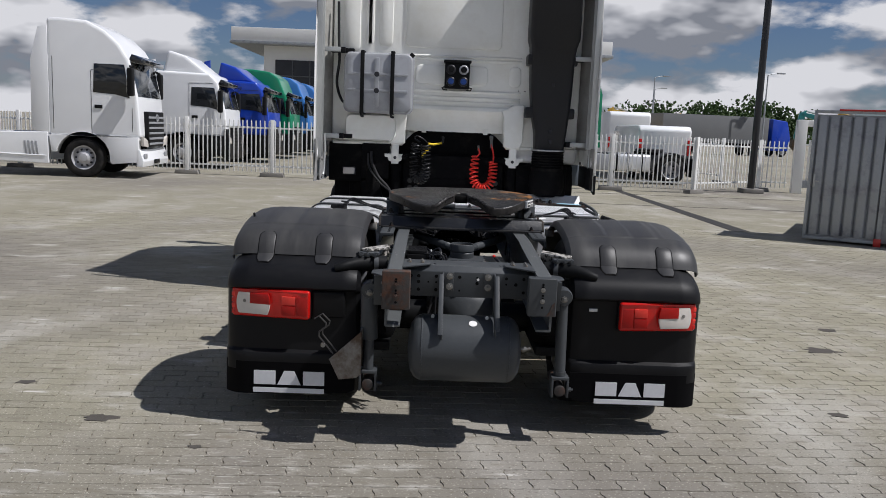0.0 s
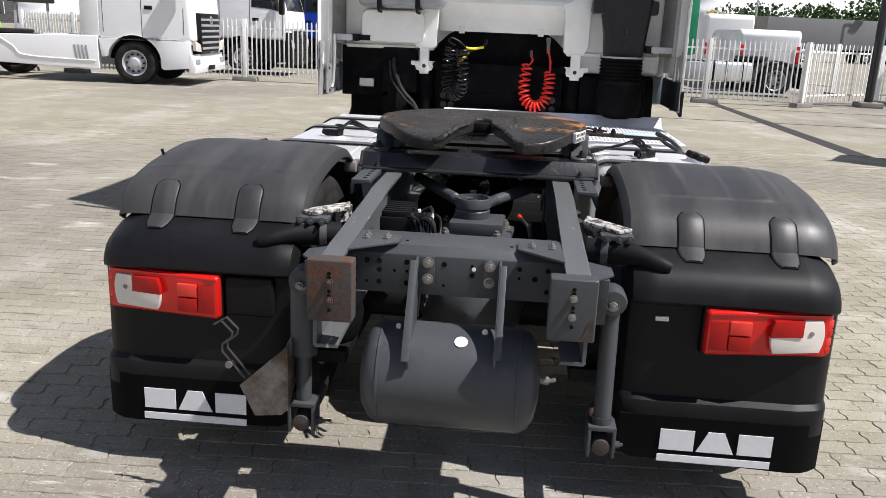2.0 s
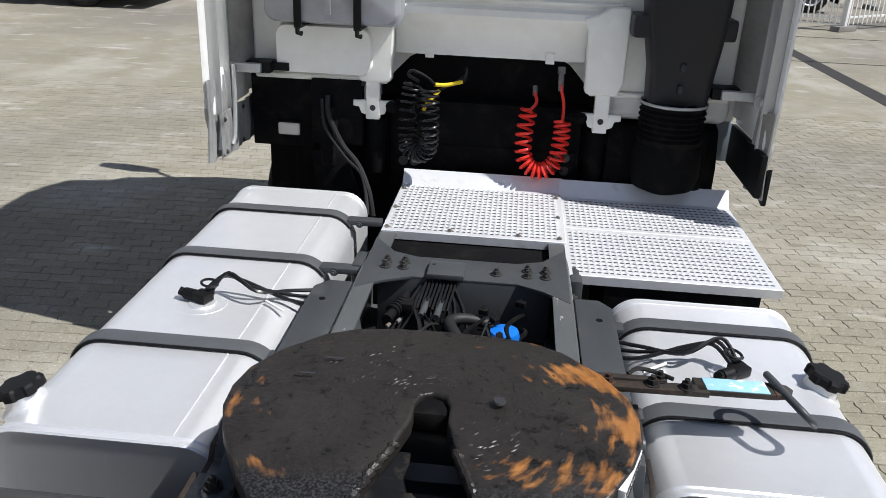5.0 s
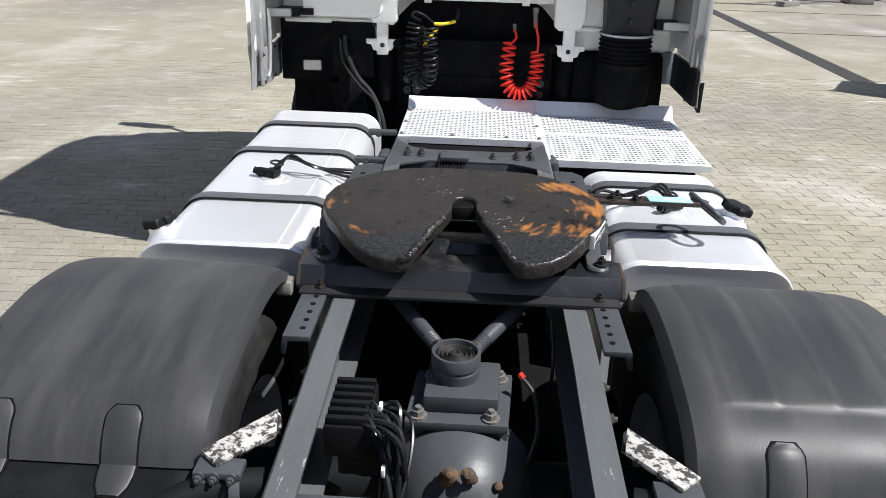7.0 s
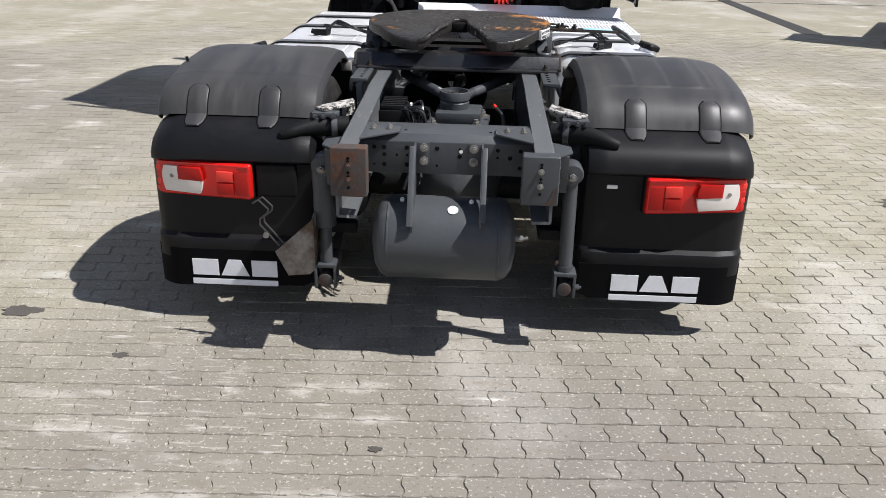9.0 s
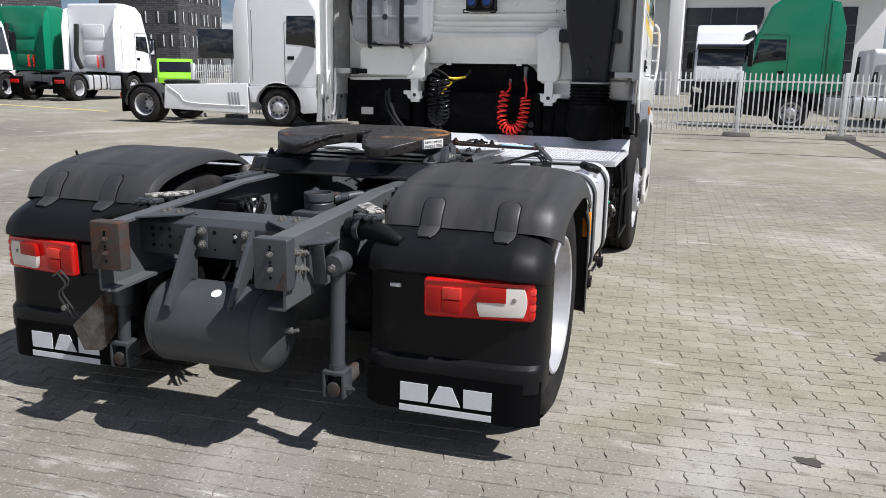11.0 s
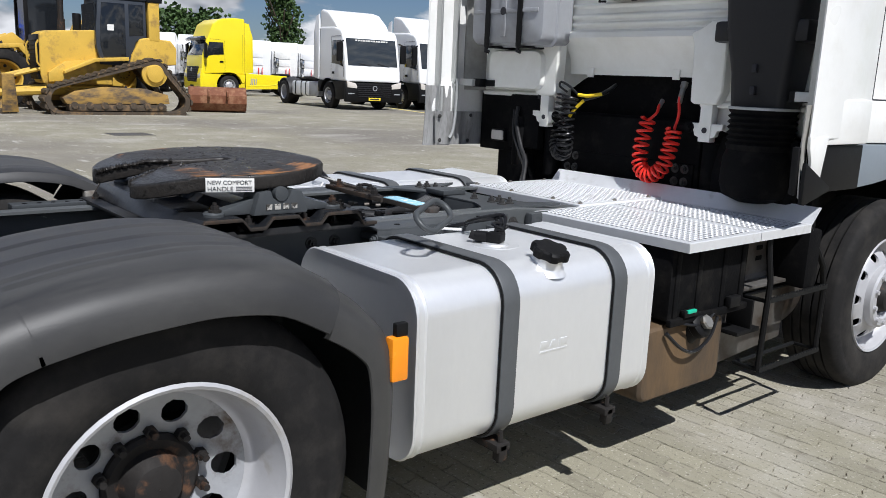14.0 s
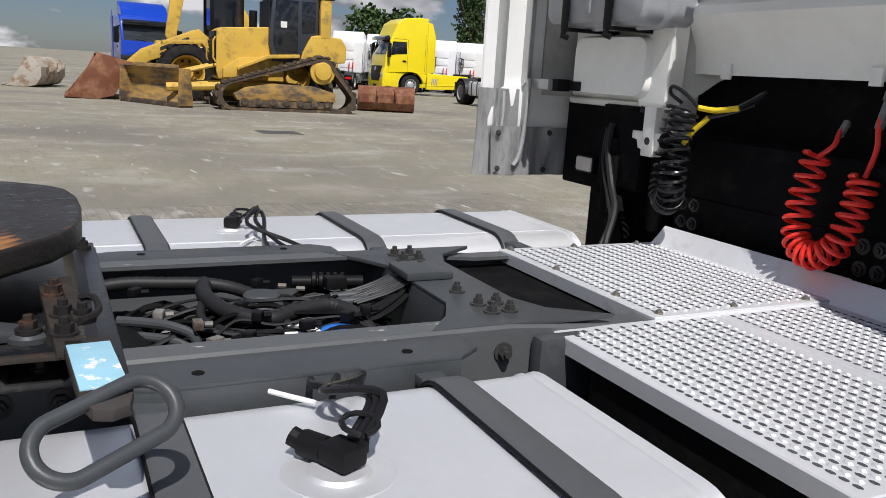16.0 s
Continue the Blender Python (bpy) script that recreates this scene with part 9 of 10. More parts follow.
def container():
    th = thing("storage_container", "grey corrugated storage container with red corner caps", "container")
    th.matrix_basis = pose(5.985, 8.05, 0, 0, 0, -29.5)
    W, D, Hc = 1.12, 0.85, 2.12
    bm = B()
    box(bm, (0.03, W - 0.03), (0.05, D - 0.03), (0.08, Hc - 0.05), 0.0)
    part("core", bm, P["galv"], th)
    for i in range(6):
        bm = B()
        x = 0.05 + i * (W - 0.1) / 6
        w = (W - 0.1) / 6
        prism(bm, [(x, 0.045), (x + 0.03, 0.0), (x + w - 0.03, 0.0), (x + w, 0.045)], "z", 0.12, Hc - 0.08, 0.004)
        part("front_rib", bm, P["galv"], th)
    for i in range(7):
        bm = B()
        z = 0.12 + i * 0.28
        prism(bm, [(W - 0.03, z), (W + 0.01, z + 0.03), (W + 0.01, z + 0.2), (W - 0.03, z + 0.25)], "y", 0.05, 3.4, 0.004)
        part("side_rib", bm, P["galv"], th)
    bm = B()
    box(bm, (W - 0.10, W + 2.3), (0.04, 3.4), (0.06, Hc + 0.04), 0.01)
    part("main_body", bm, P["galv"], th)
    bm = B()
    for z in (0.04, Hc - 0.03):
        box(bm, (0.0, W), (-0.012, 0.05), (z, z + 0.05), 0.005)
    box(bm, (-0.01, 0.04), (-0.012, 0.05), (0.04, Hc), 0.005)
    box(bm, (W - 0.05, W + 0.02), (-0.015, 0.05), (0.04, Hc + 0.05), 0.005)
    part("edge_frame", bm, P["galv"], th)
    for x, z in ((W - 0.03, 0.0), (W - 0.03, Hc - 0.02), (0.35, Hc + 0.01)):
        bm = B()
        box(bm, (x - 0.05, x + 0.06) if z < 2.1 else (x, x + 0.7), (-0.03, 0.07), (z, z + (0.13 if z < 2.1 else 0.03)), 0.01)
        part("corner_cap", bm, P["red"], th)
    bm = B()
    box(bm, (0.07, 0.10), (-0.03, 0.0), (0.90, 1.10), 0.004)
    tube(bm, [(0.08, -0.03, 1.0), (0.16, -0.04, 0.99)], 0.012, 6)
    part("door_handle", bm, "profile", th)
    return th


container()


def van(x, y, rz, h, colour, label):
    th = thing("van", label, "van", at=(x, y, 0), rz=rz)
    bm = B()
    prism(bm, [(-2.7, 0.45), (2.6, 0.45), (2.65, 1.0), (1.9, 1.25), (1.35, h - 0.1), (1.1, h), (-2.6, h), (-2.75, h - 0.15)], "x", -0.98, 0.98, 0.09, 3)
    bd = part("body", bm, P[colour], th)
    bm = B()
    prism(bm, [(1.95, 1.28), (1.42, h - 0.18), (1.39, h - 0.2), (1.90, 1.26)], "x", -0.85, 0.85)
    part("windscreen", bm, "glass", bd)
    for s in (-1, 1):
        bm = B()
        prism(bm, [(0.5, 1.3), (1.7, 1.3), (1.3, h - 0.25), (0.5, h - 0.25)], "x", s * 0.975, s * 0.985)
        part("side_window", bm, "glass", bd)
        bm = B()
        box(bm, (s * 0.84, s * 0.98), (-2.78, -2.70), (0.9, 1.5), 0.01)
        part("tail_lamp", bm, "red_lens", bd)
        for y in (1.7, -1.6):
            yard_wheel(th, s * 0.88, y, 0.34, 0.22, s)
    return th


van(8.3, 27.5, 0, 2.0, "pearl", "white delivery van behind the fence")
van(9.0, 36.0, 0, 2.7, "pearl", "tall white van behind the fence")
van(-28.1, 37.6, -143, 2.0, "lime", "lime green van behind the white fence")


def trailer(at, rz):
    th = thing("box_trailer_truck", "grey canvas trailer with a blue tractor in a far yard", "truck")
    th.matrix_basis = pose(*at, 0, 0, rz)
    bm = B()
    box(bm, (-1.27, 1.27), (-12.0, 0.0), (1.2, 3.9), 0.04)
    part("canvas_box", bm, P["canvas"], th)
    bm = B()
    box(bm, (-1.2, 1.2), (-12.0, 0.0), (0.9, 1.2), 0.02)
    part("trailer_chassis", bm, "black_and_shade", th)
    bm = B()
    prism(bm, [(0.5, 0.6), (2.7, 0.6), (2.7, 1.9), (2.45, 2.9), (2.2, 3.6), (0.5, 3.8)], "x", -1.22, 1.22, 0.1, 3)
    cb = part("cab", bm, P["blue"], th)
    bm = B()
    prism(bm, [(2.72, 1.9), (2.48, 2.75), (2.44, 2.75), (2.68, 1.9)], "x", -1.1, 1.1)
    part("windscreen", bm, "glass", cb)
    for s in (-1, 1):
        for y in (1.9, -1.6, -8.0, -9.3, -10.6):
            yard_wheel(th, s * 1.0, y, 0.5, 0.4, s)


trailer((33.5, 79.0, 0), -76)

# white works building with dark glazed bays
bld = thing("works_building", "long white works building with dark glazed bays", "building")
bm = B()
box(bm, (-15.0, 14.0), (66.0, 90.0), (0.0, 8.2), 0.05)
part("wall", bm, P["render"], bld)
bm = B()
box(bm, (-17.5, 14.6), (64.8, 90.5), (8.2, 9.3), 0.05)
part("roof_fascia", bm, P["render"], bld)
bm = B()
box(bm, (-17.6, 14.7), (64.7, 90.6), (7.95, 8.2), 0.03)
part("eave", bm, P["galv"], bld)
for i, (a, b) in enumerate(((-14.0, -9.5), (-6.2, -3.0), (-0.4, 5.4), (7.0, 12.0))):
    bm = B()
    box(bm, (a, b), (65.9, 66.1), (0.2, 6.8), 0.02)
    wd = part("glazed_bay", bm, P["shutter"], bld, "dark glazed bay")
    bm = B()
    for z in (1.5, 2.8, 4.1, 5.4):
        box(bm, (a, b), (65.85, 65.92), (z, z + 0.10), 0.01)
    for u in (0.33, 0.66):
        x = a + (b - a) * u
        box(bm, (x - 0.05, x + 0.05), (65.84, 65.92), (0.2, 6.8), 0.01)
    part("glazing_bar", bm, "strap", wd)
bm = B()
box(bm, (-1.5, -0.5), (62.0, 66.0), (0.0, 8.0), 0.05)
part("pier", bm, P["render"], bld)


def brick_mat():
    m = mat("dark_brick_wall", (0.052, 0.05, 0.052), 0.85, var=0.2, scale=0.4, fine=3)
    n, l = m.node_tree.nodes, m.node_tree.links
    b = n["Principled BSDF"]
    br = n.new("ShaderNodeTexBrick")
    br.inputs["Scale"].default_value = 1.0
    br.inputs["Brick Width"].default_value, br.inputs["Row Height"].default_value = 0.9, 0.3
    br.inputs["Mortar Size"].default_value = 0.03
    br.inputs["Color1"].default_value, br.inputs["Color2"].default_value, br.inputs["Mortar"].default_value = (0.055, 0.053, 0.056, 1), (0.10, 0.098, 0.10, 1), (0.035, 0.034, 0.035, 1)
    tco = n.new("ShaderNodeTexCoord")
    sp2 = n.new("ShaderNodeSeparateXYZ"); cb = n.new("ShaderNodeCombineXYZ"); ad = n.new("ShaderNodeMath")
    l.new(tco.outputs["Object"], sp2.inputs[0]); l.new(sp2.outputs[0], ad.inputs[0]); l.new(sp2.outputs[1], ad.inputs[1])
    l.new(ad.outputs[0], cb.inputs[0]); l.new(sp2.outputs[2], cb.inputs[1]); l.new(cb.outputs[0], br.inputs["Vector"])
    l.new(br.outputs["Color"], b.inputs["Base Color"])
    return m


P["brick"] = brick_mat()


def tower(x, y, w, d, h, rz):
    th = thing("brick_tower", "dark brick apartment block with small white windows", "building", "brick towers", (x, y, 0), rz)
    bm = B()
    box(bm, (-w / 2, w / 2), (-d / 2, d / 2), (0, h), 0.05)
    part("wall", bm, P["brick"], th)
    bm = B()
    box(bm, (-w / 2 - 0.2, w / 2 + 0.2), (-d / 2 - 0.2, d / 2 + 0.2), (h, h + 0.5), 0.05)
    part("parapet", bm, P["concrete"], th)
    random.seed(int(x * 7))
    for fl in range(int(h / 3.2)):
        z = 1.2 + 3.2 * fl
        for face in range(2):
            n_ = int((w if face == 0 else d) / 1.9)
            for i in range(n_):
                u = -((w if face == 0 else d) / 2) + 1.0 + i * 1.9
                if random.random() < 0.15:
                    continue
                ww = random.choice((0.45, 0.45, 1.1))
                bm = B()
                if face == 0:
                    box(bm, (u, u + ww), (-d / 2 - 0.05, -d / 2 + 0.1), (z, z + 1.6), 0.02)
                else:
                    box(bm, (w / 2 - 0.1, w / 2 + 0.05), (u, u + ww), (z, z + 1.6), 0.02)
                wd = part("window", bm, P["shutter"], th)
                bm = B()
                if face == 0:
                    box(bm, (u + ww - 0.14, u + ww), (-d / 2 - 0.09, -d / 2 - 0.04), (z, z + 1.6), 0.01)
                else:
                    box(bm, (w / 2 + 0.04, w / 2 + 0.09), (u + ww - 0.14, u + ww), (z, z + 1.6), 0.01)
                part("window_frame", bm, P["render"], wd)


def from_cam(px_angle, dist):
    return 2.3 - dist * math.sin(radians(px_angle)), -3.3 + dist * math.cos(radians(px_angle))


x, y = from_cam(45.8, 130)
tower(x, y, 13, 13, 24, 50)
x, y = from_cam(36.6, 132)
tower(x, y, 12, 14, 24, 8)
# plain panel stands in for a dark object of unknown kind
bm = B()
sg = thing("roof_billboard", "large dark panel on two posts beyond the fence", "billboard", at=(-22.8, 34.0, 0), rz=35)
box(bm, (-1.0, 1.0), (-0.1, 0.1), (2.0, 3.5), 0.06)
part("panel", bm, "glass", sg)
bm = B()
for x in (-0.7, 0.7):
    box(bm, (x - 0.06, x + 0.06), (0.1, 0.2), (0, 3.2), 0.01)
part("stand", bm, P["galv"], sg)

# ---- trees and far hedge line ----


def tree(x, y, h, w, seed, label="green broadleaf tree with a dense crown", tall=False, n=900):
    rng = random.Random(seed)
    th = thing("tree", label, "tree", "trees", (x, y, 0))
    bm = B()
    cyl(bm, (0, 0, 0), (0.1, 0, h * 0.55), 0.035 * h * 0.5, 8, 0.015 * h * 0.5)
    for i in range(6):
        a = rng.uniform(0, 6.28)
        z = h * rng.uniform(0.25, 0.5)
        tube(bm, [(0.05, 0, z), (w * 0.2 * math.cos(a), w * 0.2 * math.sin(a), z + h * 0.12), (w * 0.38 * math.cos(a), w * 0.38 * math.sin(a), z + h * 0.25)], 0.012 * h * 0.5, 5)
    part("trunk", bm, P["bark"], th)
    verts, faces = [], []
    lobes = [(rng.uniform(-0.28, 0.28) * w, rng.uniform(-0.28, 0.28) * w, h * rng.uniform(0.3, 0.85), rng.uniform(0.20, 0.34) * w) for _ in range(14)]
    if tall:
        lobes = [(rng.uniform(-0.12, 0.12) * w, rng.uniform(-0.12, 0.12) * w, h * (0.12 + 0.055 * i), w * 0.42 * (1 - 0.5 * (i / 15) ** 2)) for i in range(15)]
    for _ in range(n):
        lx, ly, lz, lr = lobes[rng.randrange(len(lobes))]
        d = Vector((rng.gauss(0, 1), rng.gauss(0, 1), rng.gauss(0, 1))).normalized() * lr * rng.uniform(0.65, 1.05)
        c = Vector((lx, ly, lz)) + Vector((d.x, d.y, d.z * 0.85))
        s_ = 0.035 * w * rng.uniform(0.6, 1.4) + 0.04
        a = Vector((rng.gauss(0, 1), rng.gauss(0, 1), rng.gauss(0, 1))).normalized()
        b_ = a.cross(Vector((rng.gauss(0, 1), rng.gauss(0, 1), rng.gauss(0, 1)))).normalized()
        c2 = a.cross(b_)
        o = len(verts)
        for p in (c + a * s_, c + b_ * s_ * 0.8, c - a * s_ * 0.9, c - b_ * s_ * 0.7, c + c2 * s_ * 0.8):
            verts.append(p)
        faces += [(o, o + 1, o + 4), (o + 1, o + 2, o + 4), (o + 2, o + 3, o + 4), (o + 3, o, o + 4)]
    me = bpy.data.meshes.new("crown")
    me.from_pydata(verts, [], faces)
    me.materials.append(P["leaf"])
    ob = new("crown", me)
    ob.parent = th
    return th


rngt = random.Random(4)
for i in range(17):
    a = -13.0 - 0.75 * i
    d = 190 + rngt.uniform(-15, 15)
    if -16.2 < a < -15.6:
        continue
    tree(-d * math.sin(radians(a)), d * math.cos(radians(a)) - 5, rngt.uniform(7.5, 10), rngt.uniform(8, 11), 40 + i, "far green tree in a row on the horizon", n=500)
x, y = -75.0, 30.8
tree(x, y, 7.4, 6.5, 3, n=1600)
x, y = -73.0, 39.6
tree(x, y, 11.5, 4.6, 5, "tall dense columnar green tree", tall=True, n=2600)

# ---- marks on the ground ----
# flat strip painted dark in place of a cast shadow
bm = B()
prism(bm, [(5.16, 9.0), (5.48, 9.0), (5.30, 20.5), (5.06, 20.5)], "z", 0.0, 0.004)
tagged(part("asphalt_strip", bm, P["shadow_slot"], None), "narrow dark strip standing in for a shadow across the paving", "road marking", kind="structure")
bm = B()
for y_ in (13.6, 17.0):
    box(bm, (1.0, 11.5), (y_, y_ + 0.05), (0.0, 0.004))
tagged(part("drain_slot", bm, P["shadow_slot"], None), "thin dark drain slots across the paving", "drain", kind="structure")
bm = B()
prism(bm, [(-31.0, 23.2), (-30.8, 22.9), (-17.6, 19.2), (-17.8, 19.5)], "z", 0.0, 0.004)
tagged(part("painted_line", bm, P["line"], None), "worn yellow painted line on the paving", "road marking", kind="structure")
bm = B()
box(bm, (-16.3, -15.5), (4.75, 5.65), (0.0, 0.005), 0.002)
tagged(part("manhole_cover", bm, P["iron"], None), "flat cast iron manhole cover in the paving", "manhole cover")


# ---- ground ----


def paving_mat(name, laid):
    """Sandy grey concrete blocks: blotches, tyre marks and pale scuffs; laid: block joints drawn in relief for the far part."""
    m = mat(name, (0.260, 0.243, 0.184), 0.88, spec=0.15, placed=True, var=0.19, scale=0.55, fine=160, bump=0.5, bscale=240, col2=(0.35, 0.328, 0.286), amount=0.40, edge=0.12, scale2=1.1, rand=0.0 if laid else 0.1)
    n, l = m.node_tree.nodes, m.node_tree.links
    b = n["Principled BSDF"]
    tco = n.new("ShaderNodeTexCoord")
    old = b.inputs["Base Color"].links[0].from_socket

    def noise_at(scale, stretch, detail=5.0):
        mp = n.new("ShaderNodeMapping"); mp.inputs["Scale"].default_value = stretch
        q = n.new("ShaderNodeTexNoise"); q.inputs["Scale"].default_value, q.inputs["Detail"].default_value = scale, detail
        l.new(n.new("ShaderNodeNewGeometry").outputs["Position"], mp.inputs[0]); l.new(mp.outputs[0], q.inputs["Vector"])
        return q.outputs["Fac"]

    def over(base, col, fac, lo, hi):
        r = n.new("ShaderNodeValToRGB")
        r.color_ramp.elements[0].position, r.color_ramp.elements[1].position = lo, hi
        l.new(fac, r.inputs[0])
        x = n.new("ShaderNodeMixRGB")
        l.new(r.outputs[0], x.inputs[0]); l.new(base, x.inputs[1]); x.inputs[2].default_value = (*col, 1)
        return x.outputs[0]

    c = over(old, (0.185, 0.17, 0.148), noise_at(0.16, (1, 1, 1)), 0.46, 0.66)
    c = over(c, (0.44, 0.425, 0.385), noise_at(0.45, (1.6, 0.8, 1), 9), 0.57, 0.84)
    c = over(c, (0.47, 0.455, 0.415), noise_at(3.4, (0.4, 1.1, 1), 8), 0.62, 0.76)
    c = over(c, (0.52, 0.505, 0.47), noise_at(6.0, (0.22, 1.4, 1), 4), 0.69, 0.73)
    c = over(c, (0.07, 0.064, 0.058), noise_at(2.3, (0.75, 1.5, 1), 4), 0.735, 0.775)
    # white scratches where blades and plates were dragged
    spot = n.new("ShaderNodeVectorMath"); spot.operation = 'SUBTRACT'; spot.inputs[1].default_value = (-1.0, -1.75, 0)
    l.new(n.new("ShaderNodeNewGeometry").outputs["Position"], spot.inputs[0])
    far_ = n.new("ShaderNodeVectorMath"); far_.operation = 'LENGTH'
    l.new(spot.outputs[0], far_.inputs[0])
    near_ = n.new("ShaderNodeMapRange")
    near_.inputs["From Min"].default_value, near_.inputs["From Max"].default_value = 1.15, 0.1
    near_.inputs["To Min"].default_value, near_.inputs["To Max"].default_value = 0.0, 0.10
    l.new(far_.outputs["Value"], near_.inputs["Value"])
    for scale_, st_ in ((26.0, (0.30, 1.6, 1)), (5.0, (0.7, 1.3, 1))):
        add_ = n.new("ShaderNodeMath"); add_.operation = 'ADD'
        l.new(noise_at(scale_, st_, 7), add_.inputs[0]); l.new(near_.outputs[0], add_.inputs[1])
        c = over(c, (0.42, 0.405, 0.365), add_.outputs[0], 0.66, 0.84)
    # pale and dark grit in the concrete
    c = over(c, (0.44, 0.42, 0.36), noise_at(75, (1, 1, 1), 2), 0.60, 0.74)
    c = over(c, (0.13, 0.115, 0.09), noise_at(60, (1, 1.2, 1), 2), 0.60, 0.74)
    c = over(c, (0.185, 0.165, 0.13), noise_at(9, (0.5, 1.3, 1), 6), 0.60, 0.74)
    if not laid:
        isl = n.new("ShaderNodeNewGeometry").outputs["Random Per Island"]
        r2 = n.new("ShaderNodeMapRange")
        r2.inputs["To Min"].default_value, r2.inputs["To Max"].default_value = 0.92, 1.08
        l.new(isl, r2.inputs["Value"])
        sc = n.new("ShaderNodeVectorMath"); sc.operation = 'SCALE'
        l.new(c, sc.inputs[0]); l.new(r2.outputs[0], sc.inputs["Scale"])
        c = sc.outputs[0]
    if laid:
        br = n.new("ShaderNodeTexBrick")
        br.inputs["Scale"].default_value = 1.0
        br.inputs["Brick Width"].default_value, br.inputs["Row Height"].default_value = 0.207, 0.104
        br.inputs["Mortar Size"].default_value, br.inputs["Mortar Smooth"].default_value = 0.006, 0.6
        br.inputs["Color1"].default_value, br.inputs["Color2"].default_value, br.inputs["Mortar"].default_value = (1, 1, 1, 1), (0.95, 0.95, 0.95, 1), (0.90, 0.885, 0.86, 1)
        l.new(tco.outputs["Object"], br.inputs["Vector"])
        mu = n.new("ShaderNodeMixRGB"); mu.blend_type = 'MULTIPLY'; mu.inputs[0].default_value = 1.0
        l.new(c, mu.inputs[1]); l.new(br.outputs["Color"], mu.inputs[2])
        c = mu.outputs[0]
    l.new(c, b.inputs["Base Color"])
    return m


M["paver"] = paving_mat("concrete_paver", False)
M["paving_far"] = paving_mat("concrete_paving_far", True)
M["stain"] = mat("oil_stained_paving", (0.075, 0.068, 0.06), 0.8, spec=0.2, var=0.3, scale=12, fine=120, bump=0.4, bscale=240, placed=True)
M["joint"] = mat("sandy_joint", (0.155, 0.138, 0.105), 0.95, spec=0.1, var=0.3, scale=2, fine=90, bump=0.6, bscale=150, col2=(0.27, 0.25, 0.20), amount=0.5, edge=0.1, scale2=6)

# the laid field, and the sheet round it that runs to the horizon
BW, BH = 0.207, 0.104
PX0, PY0 = -6.6, -5.3
rows, cols = 136, 66
PX1, PY1 = PX0 + cols * BW, PY0 + rows * BH
bm = B()
R = 1500.0
low = -0.0058
inner = [(PX0, PY0), (PX1, PY0), (PX1, PY1), (PX0, PY1)]
outer = [(-R, -R), (R, -R), (R, R), (-R, R)]
vi = [bm.verts.new((x, y, 0.0)) for x, y in inner]
vl = [bm.verts.new((x, y, low)) for x, y in inner]
vo = [bm.verts.new((x, y, 0.0)) for x, y in outer]
for i in range(4):
    j = (i + 1) % 4
    bm.faces.new((vo[i], vo[j], vi[j], vi[i]))
    bm.faces.new((vi[i], vi[j], vl[j], vl[i]))
bm.faces.new(vl)
ground = part("ground", bm, "paving_far", None, smooth=10)
ground.data.materials.append(M["joint"])
ground.data.polygons[len(ground.data.polygons) - 1].material_index = 1
tagged(ground, "sandy grey concrete block paving of a truck yard", "paving", kind="structure")

# one block: waved edges that lock into the next, worn arris


def block_outline(w, h, q):
    zig_e = [(-1, 0.0), (-0.6, 0.0062), (-0.2, 0.0052), (0.2, -0.0052), (0.6, -0.0062), (1, 0.0)]
    pts = []
    for u, d in zig_e[:-1]:
        pts.append((w / 2 - q + d, u * (h / 2 - q)))
    for u, d in [(1, 0), (0.6, 0.0032), (0.2, -0.0022), (-0.2, 0.0036), (-0.6, -0.003)]:
        pts.append((u * (w / 2 - q), h / 2 - q + d))
    for u, d in reversed(zig_e[1:]):
        pts.append((-w / 2 + q + d, u * (h / 2 - q)))
    for u, d in [(-1, 0), (-0.6, -0.003), (-0.2, 0.0036), (0.2, -0.0022), (0.6, 0.0032)]:
        pts.append((u * (w / 2 - q), -h / 2 + q + d))
    return pts


random.seed(17)
OUT = block_outline(BW, BH, 0.0016), block_outline(BW, BH, 0.0039)
HALF = block_outline(BW / 2, BH, 0.0016), block_outline(BW / 2, BH, 0.0039)
NP = len(OUT[0])


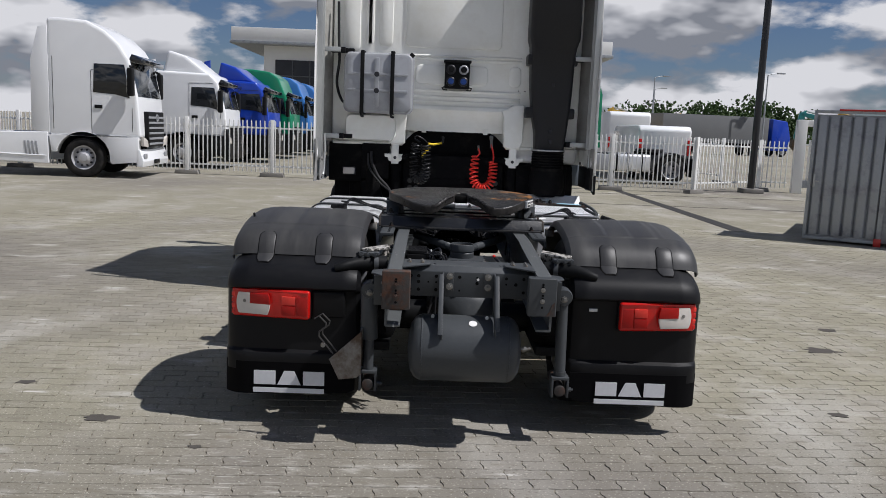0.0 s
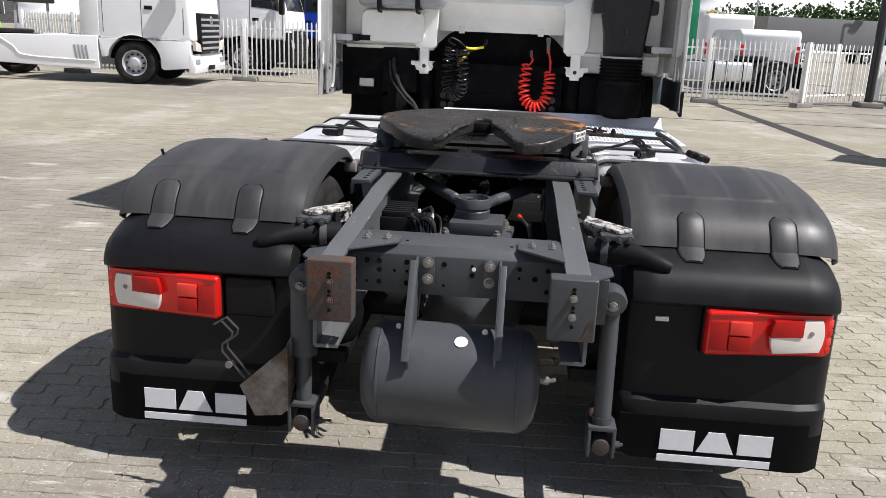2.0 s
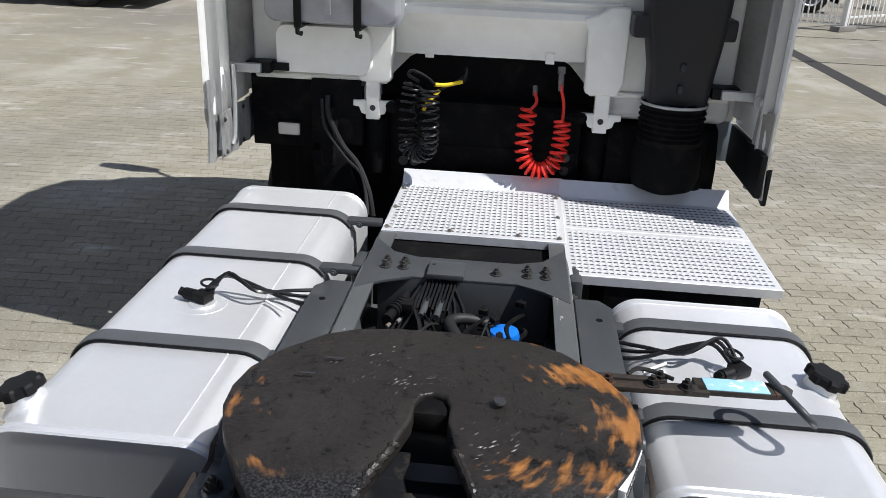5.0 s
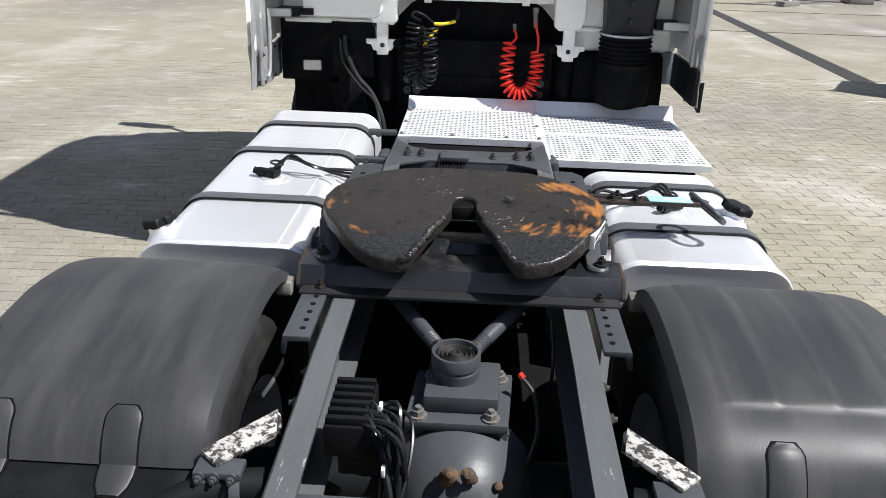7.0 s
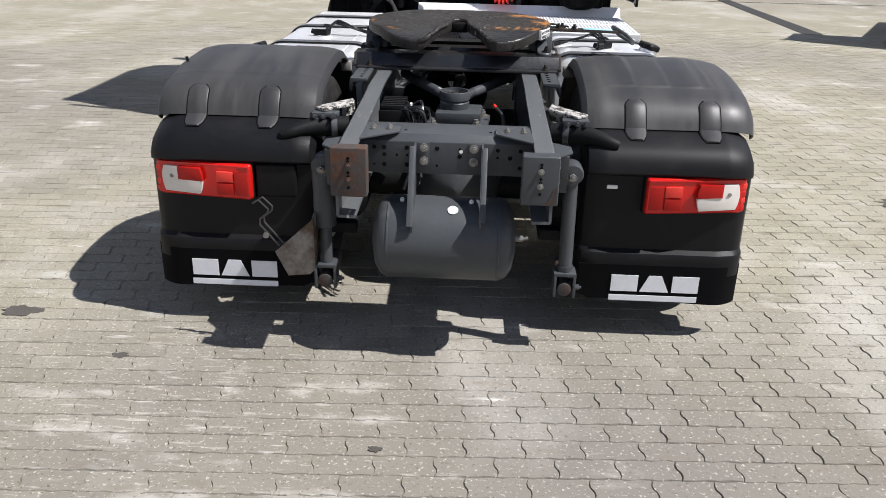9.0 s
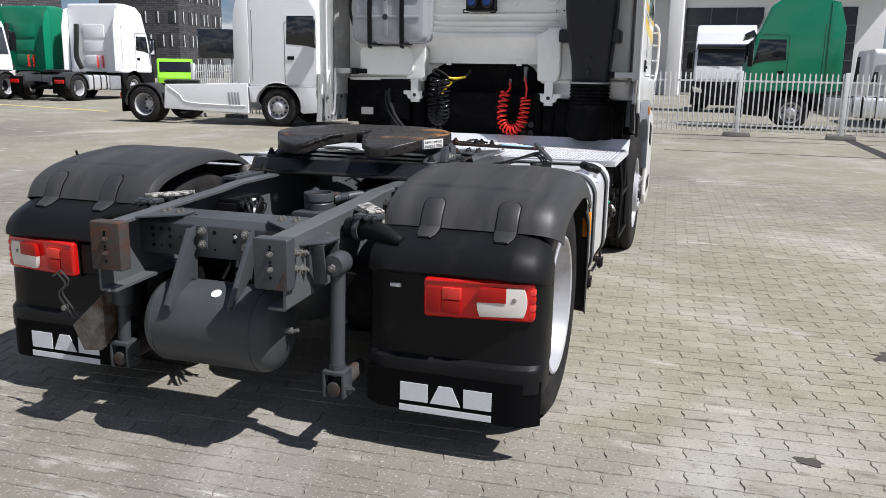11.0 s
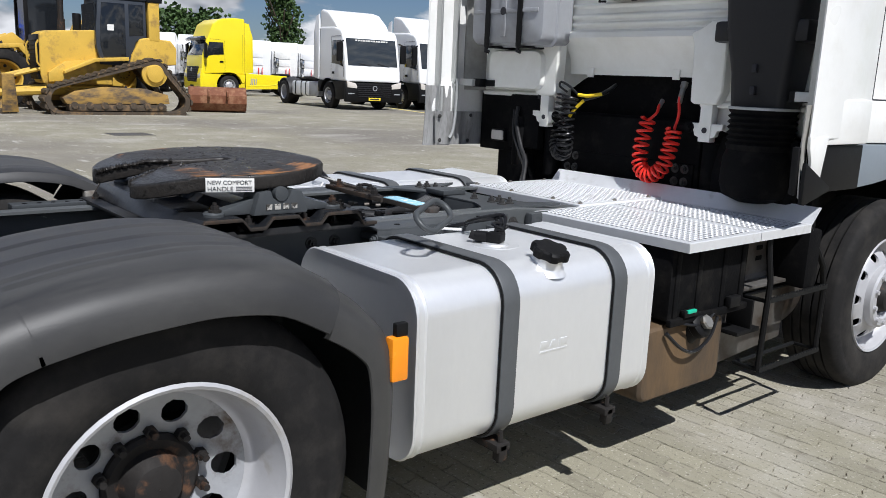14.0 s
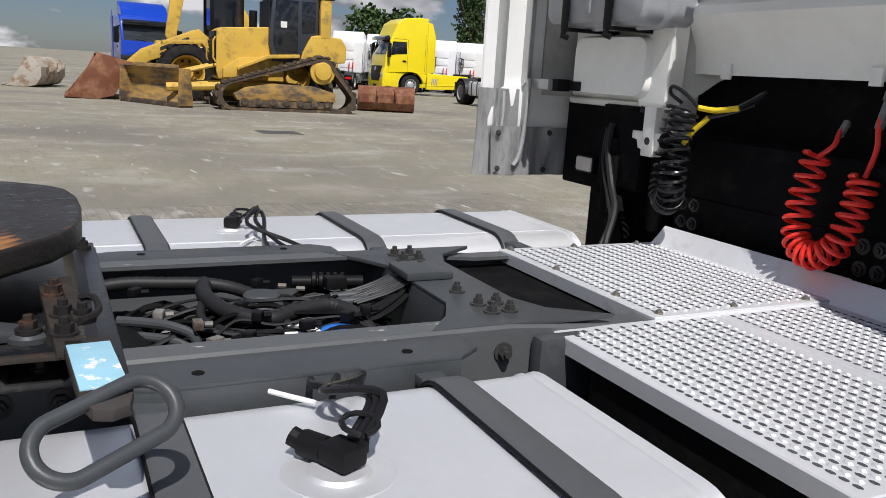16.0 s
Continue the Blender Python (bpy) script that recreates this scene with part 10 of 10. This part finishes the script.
def block_mesh(verts, faces, cx, cy, tx, ty, dz, shape=OUT):
    o = len(verts)
    for (x, y) in shape[0]:
        verts.append((cx + x, cy + y, -0.0054))
    for (x, y) in shape[1]:
        verts.append((cx + x, cy + y, dz + tx * x + ty * y))
    for i in range(NP):
        j = (i + 1) % NP
        faces.append((o + i, o + j, o + NP + j, o + NP + i))
    faces.append(tuple(range(o + NP, o + 2 * NP)))


alike = []
for k in range(6):
    v, f = [], []
    block_mesh(v, f, 0, 0, random.uniform(-0.008, 0.008), random.uniform(-0.012, 0.012), 0.0)
    me = bpy.data.meshes.new("paver")
    me.from_pydata(v, [], f)
    me.materials.append(M["paver"])
    alike.append(me)
verts, faces = [], []
for r in range(rows):
    for c in range(cols - r % 2):
        cx, cy = PX0 + (c + 0.5 + (0.5 if r % 2 else 0.0)) * BW, PY0 + (r + 0.5) * BH
        if -1.05 < cx < 1.35 and -2.42 < cy < -1.36:
            ob = new("paver", alike[random.randrange(6)])
            ob.location = (cx, cy, random.uniform(-0.0022, 0.0008))
            ob.parent = ground
        else:
            block_mesh(verts, faces, cx, cy, random.uniform(-0.008, 0.008), random.uniform(-0.012, 0.012), random.uniform(-0.0022, 0.0008))
for r in range(1, rows, 2):
    for cx in (PX0 + BW / 4, PX1 - BW / 4):
        block_mesh(verts, faces, cx, PY0 + (r + 0.5) * BH, 0.0, 0.0, -0.001, HALF)
me = bpy.data.meshes.new("pavers")
me.from_pydata(verts, [], faces)
me.materials.append(M["paver"])
ob = new("pavers", me)
ob.parent = ground
tagged(ob, kind="stuff")
ground.rotation_euler = (0, 0, radians(2.6))

# oil stains on the paving
rs = random.Random(6)
for x, y, r in ((-1.93, -1.05, 0.075), (-1.33, -1.40, 0.03), (-0.20, -1.95, 0.022), (2.9, 0.9, 0.12), (3.3, 1.6, 0.07), (-2.6, -0.5, 0.05), (2.3, -0.6, 0.05)):
    bm = B()
    pts = []
    for i in range(18):
        t = 2 * math.pi * i / 18
        q = r * rs.uniform(0.55, 1.15)
        pts.append((x + 1.3 * q * math.cos(t), y + 0.8 * q * math.sin(t)))
    prism(bm, pts, "z", 0.0, 0.0022)
    tagged(part("oil_stain", bm, "stain", None), "dark oil stain soaked into the paving", "stain", "oil stains", kind="structure")
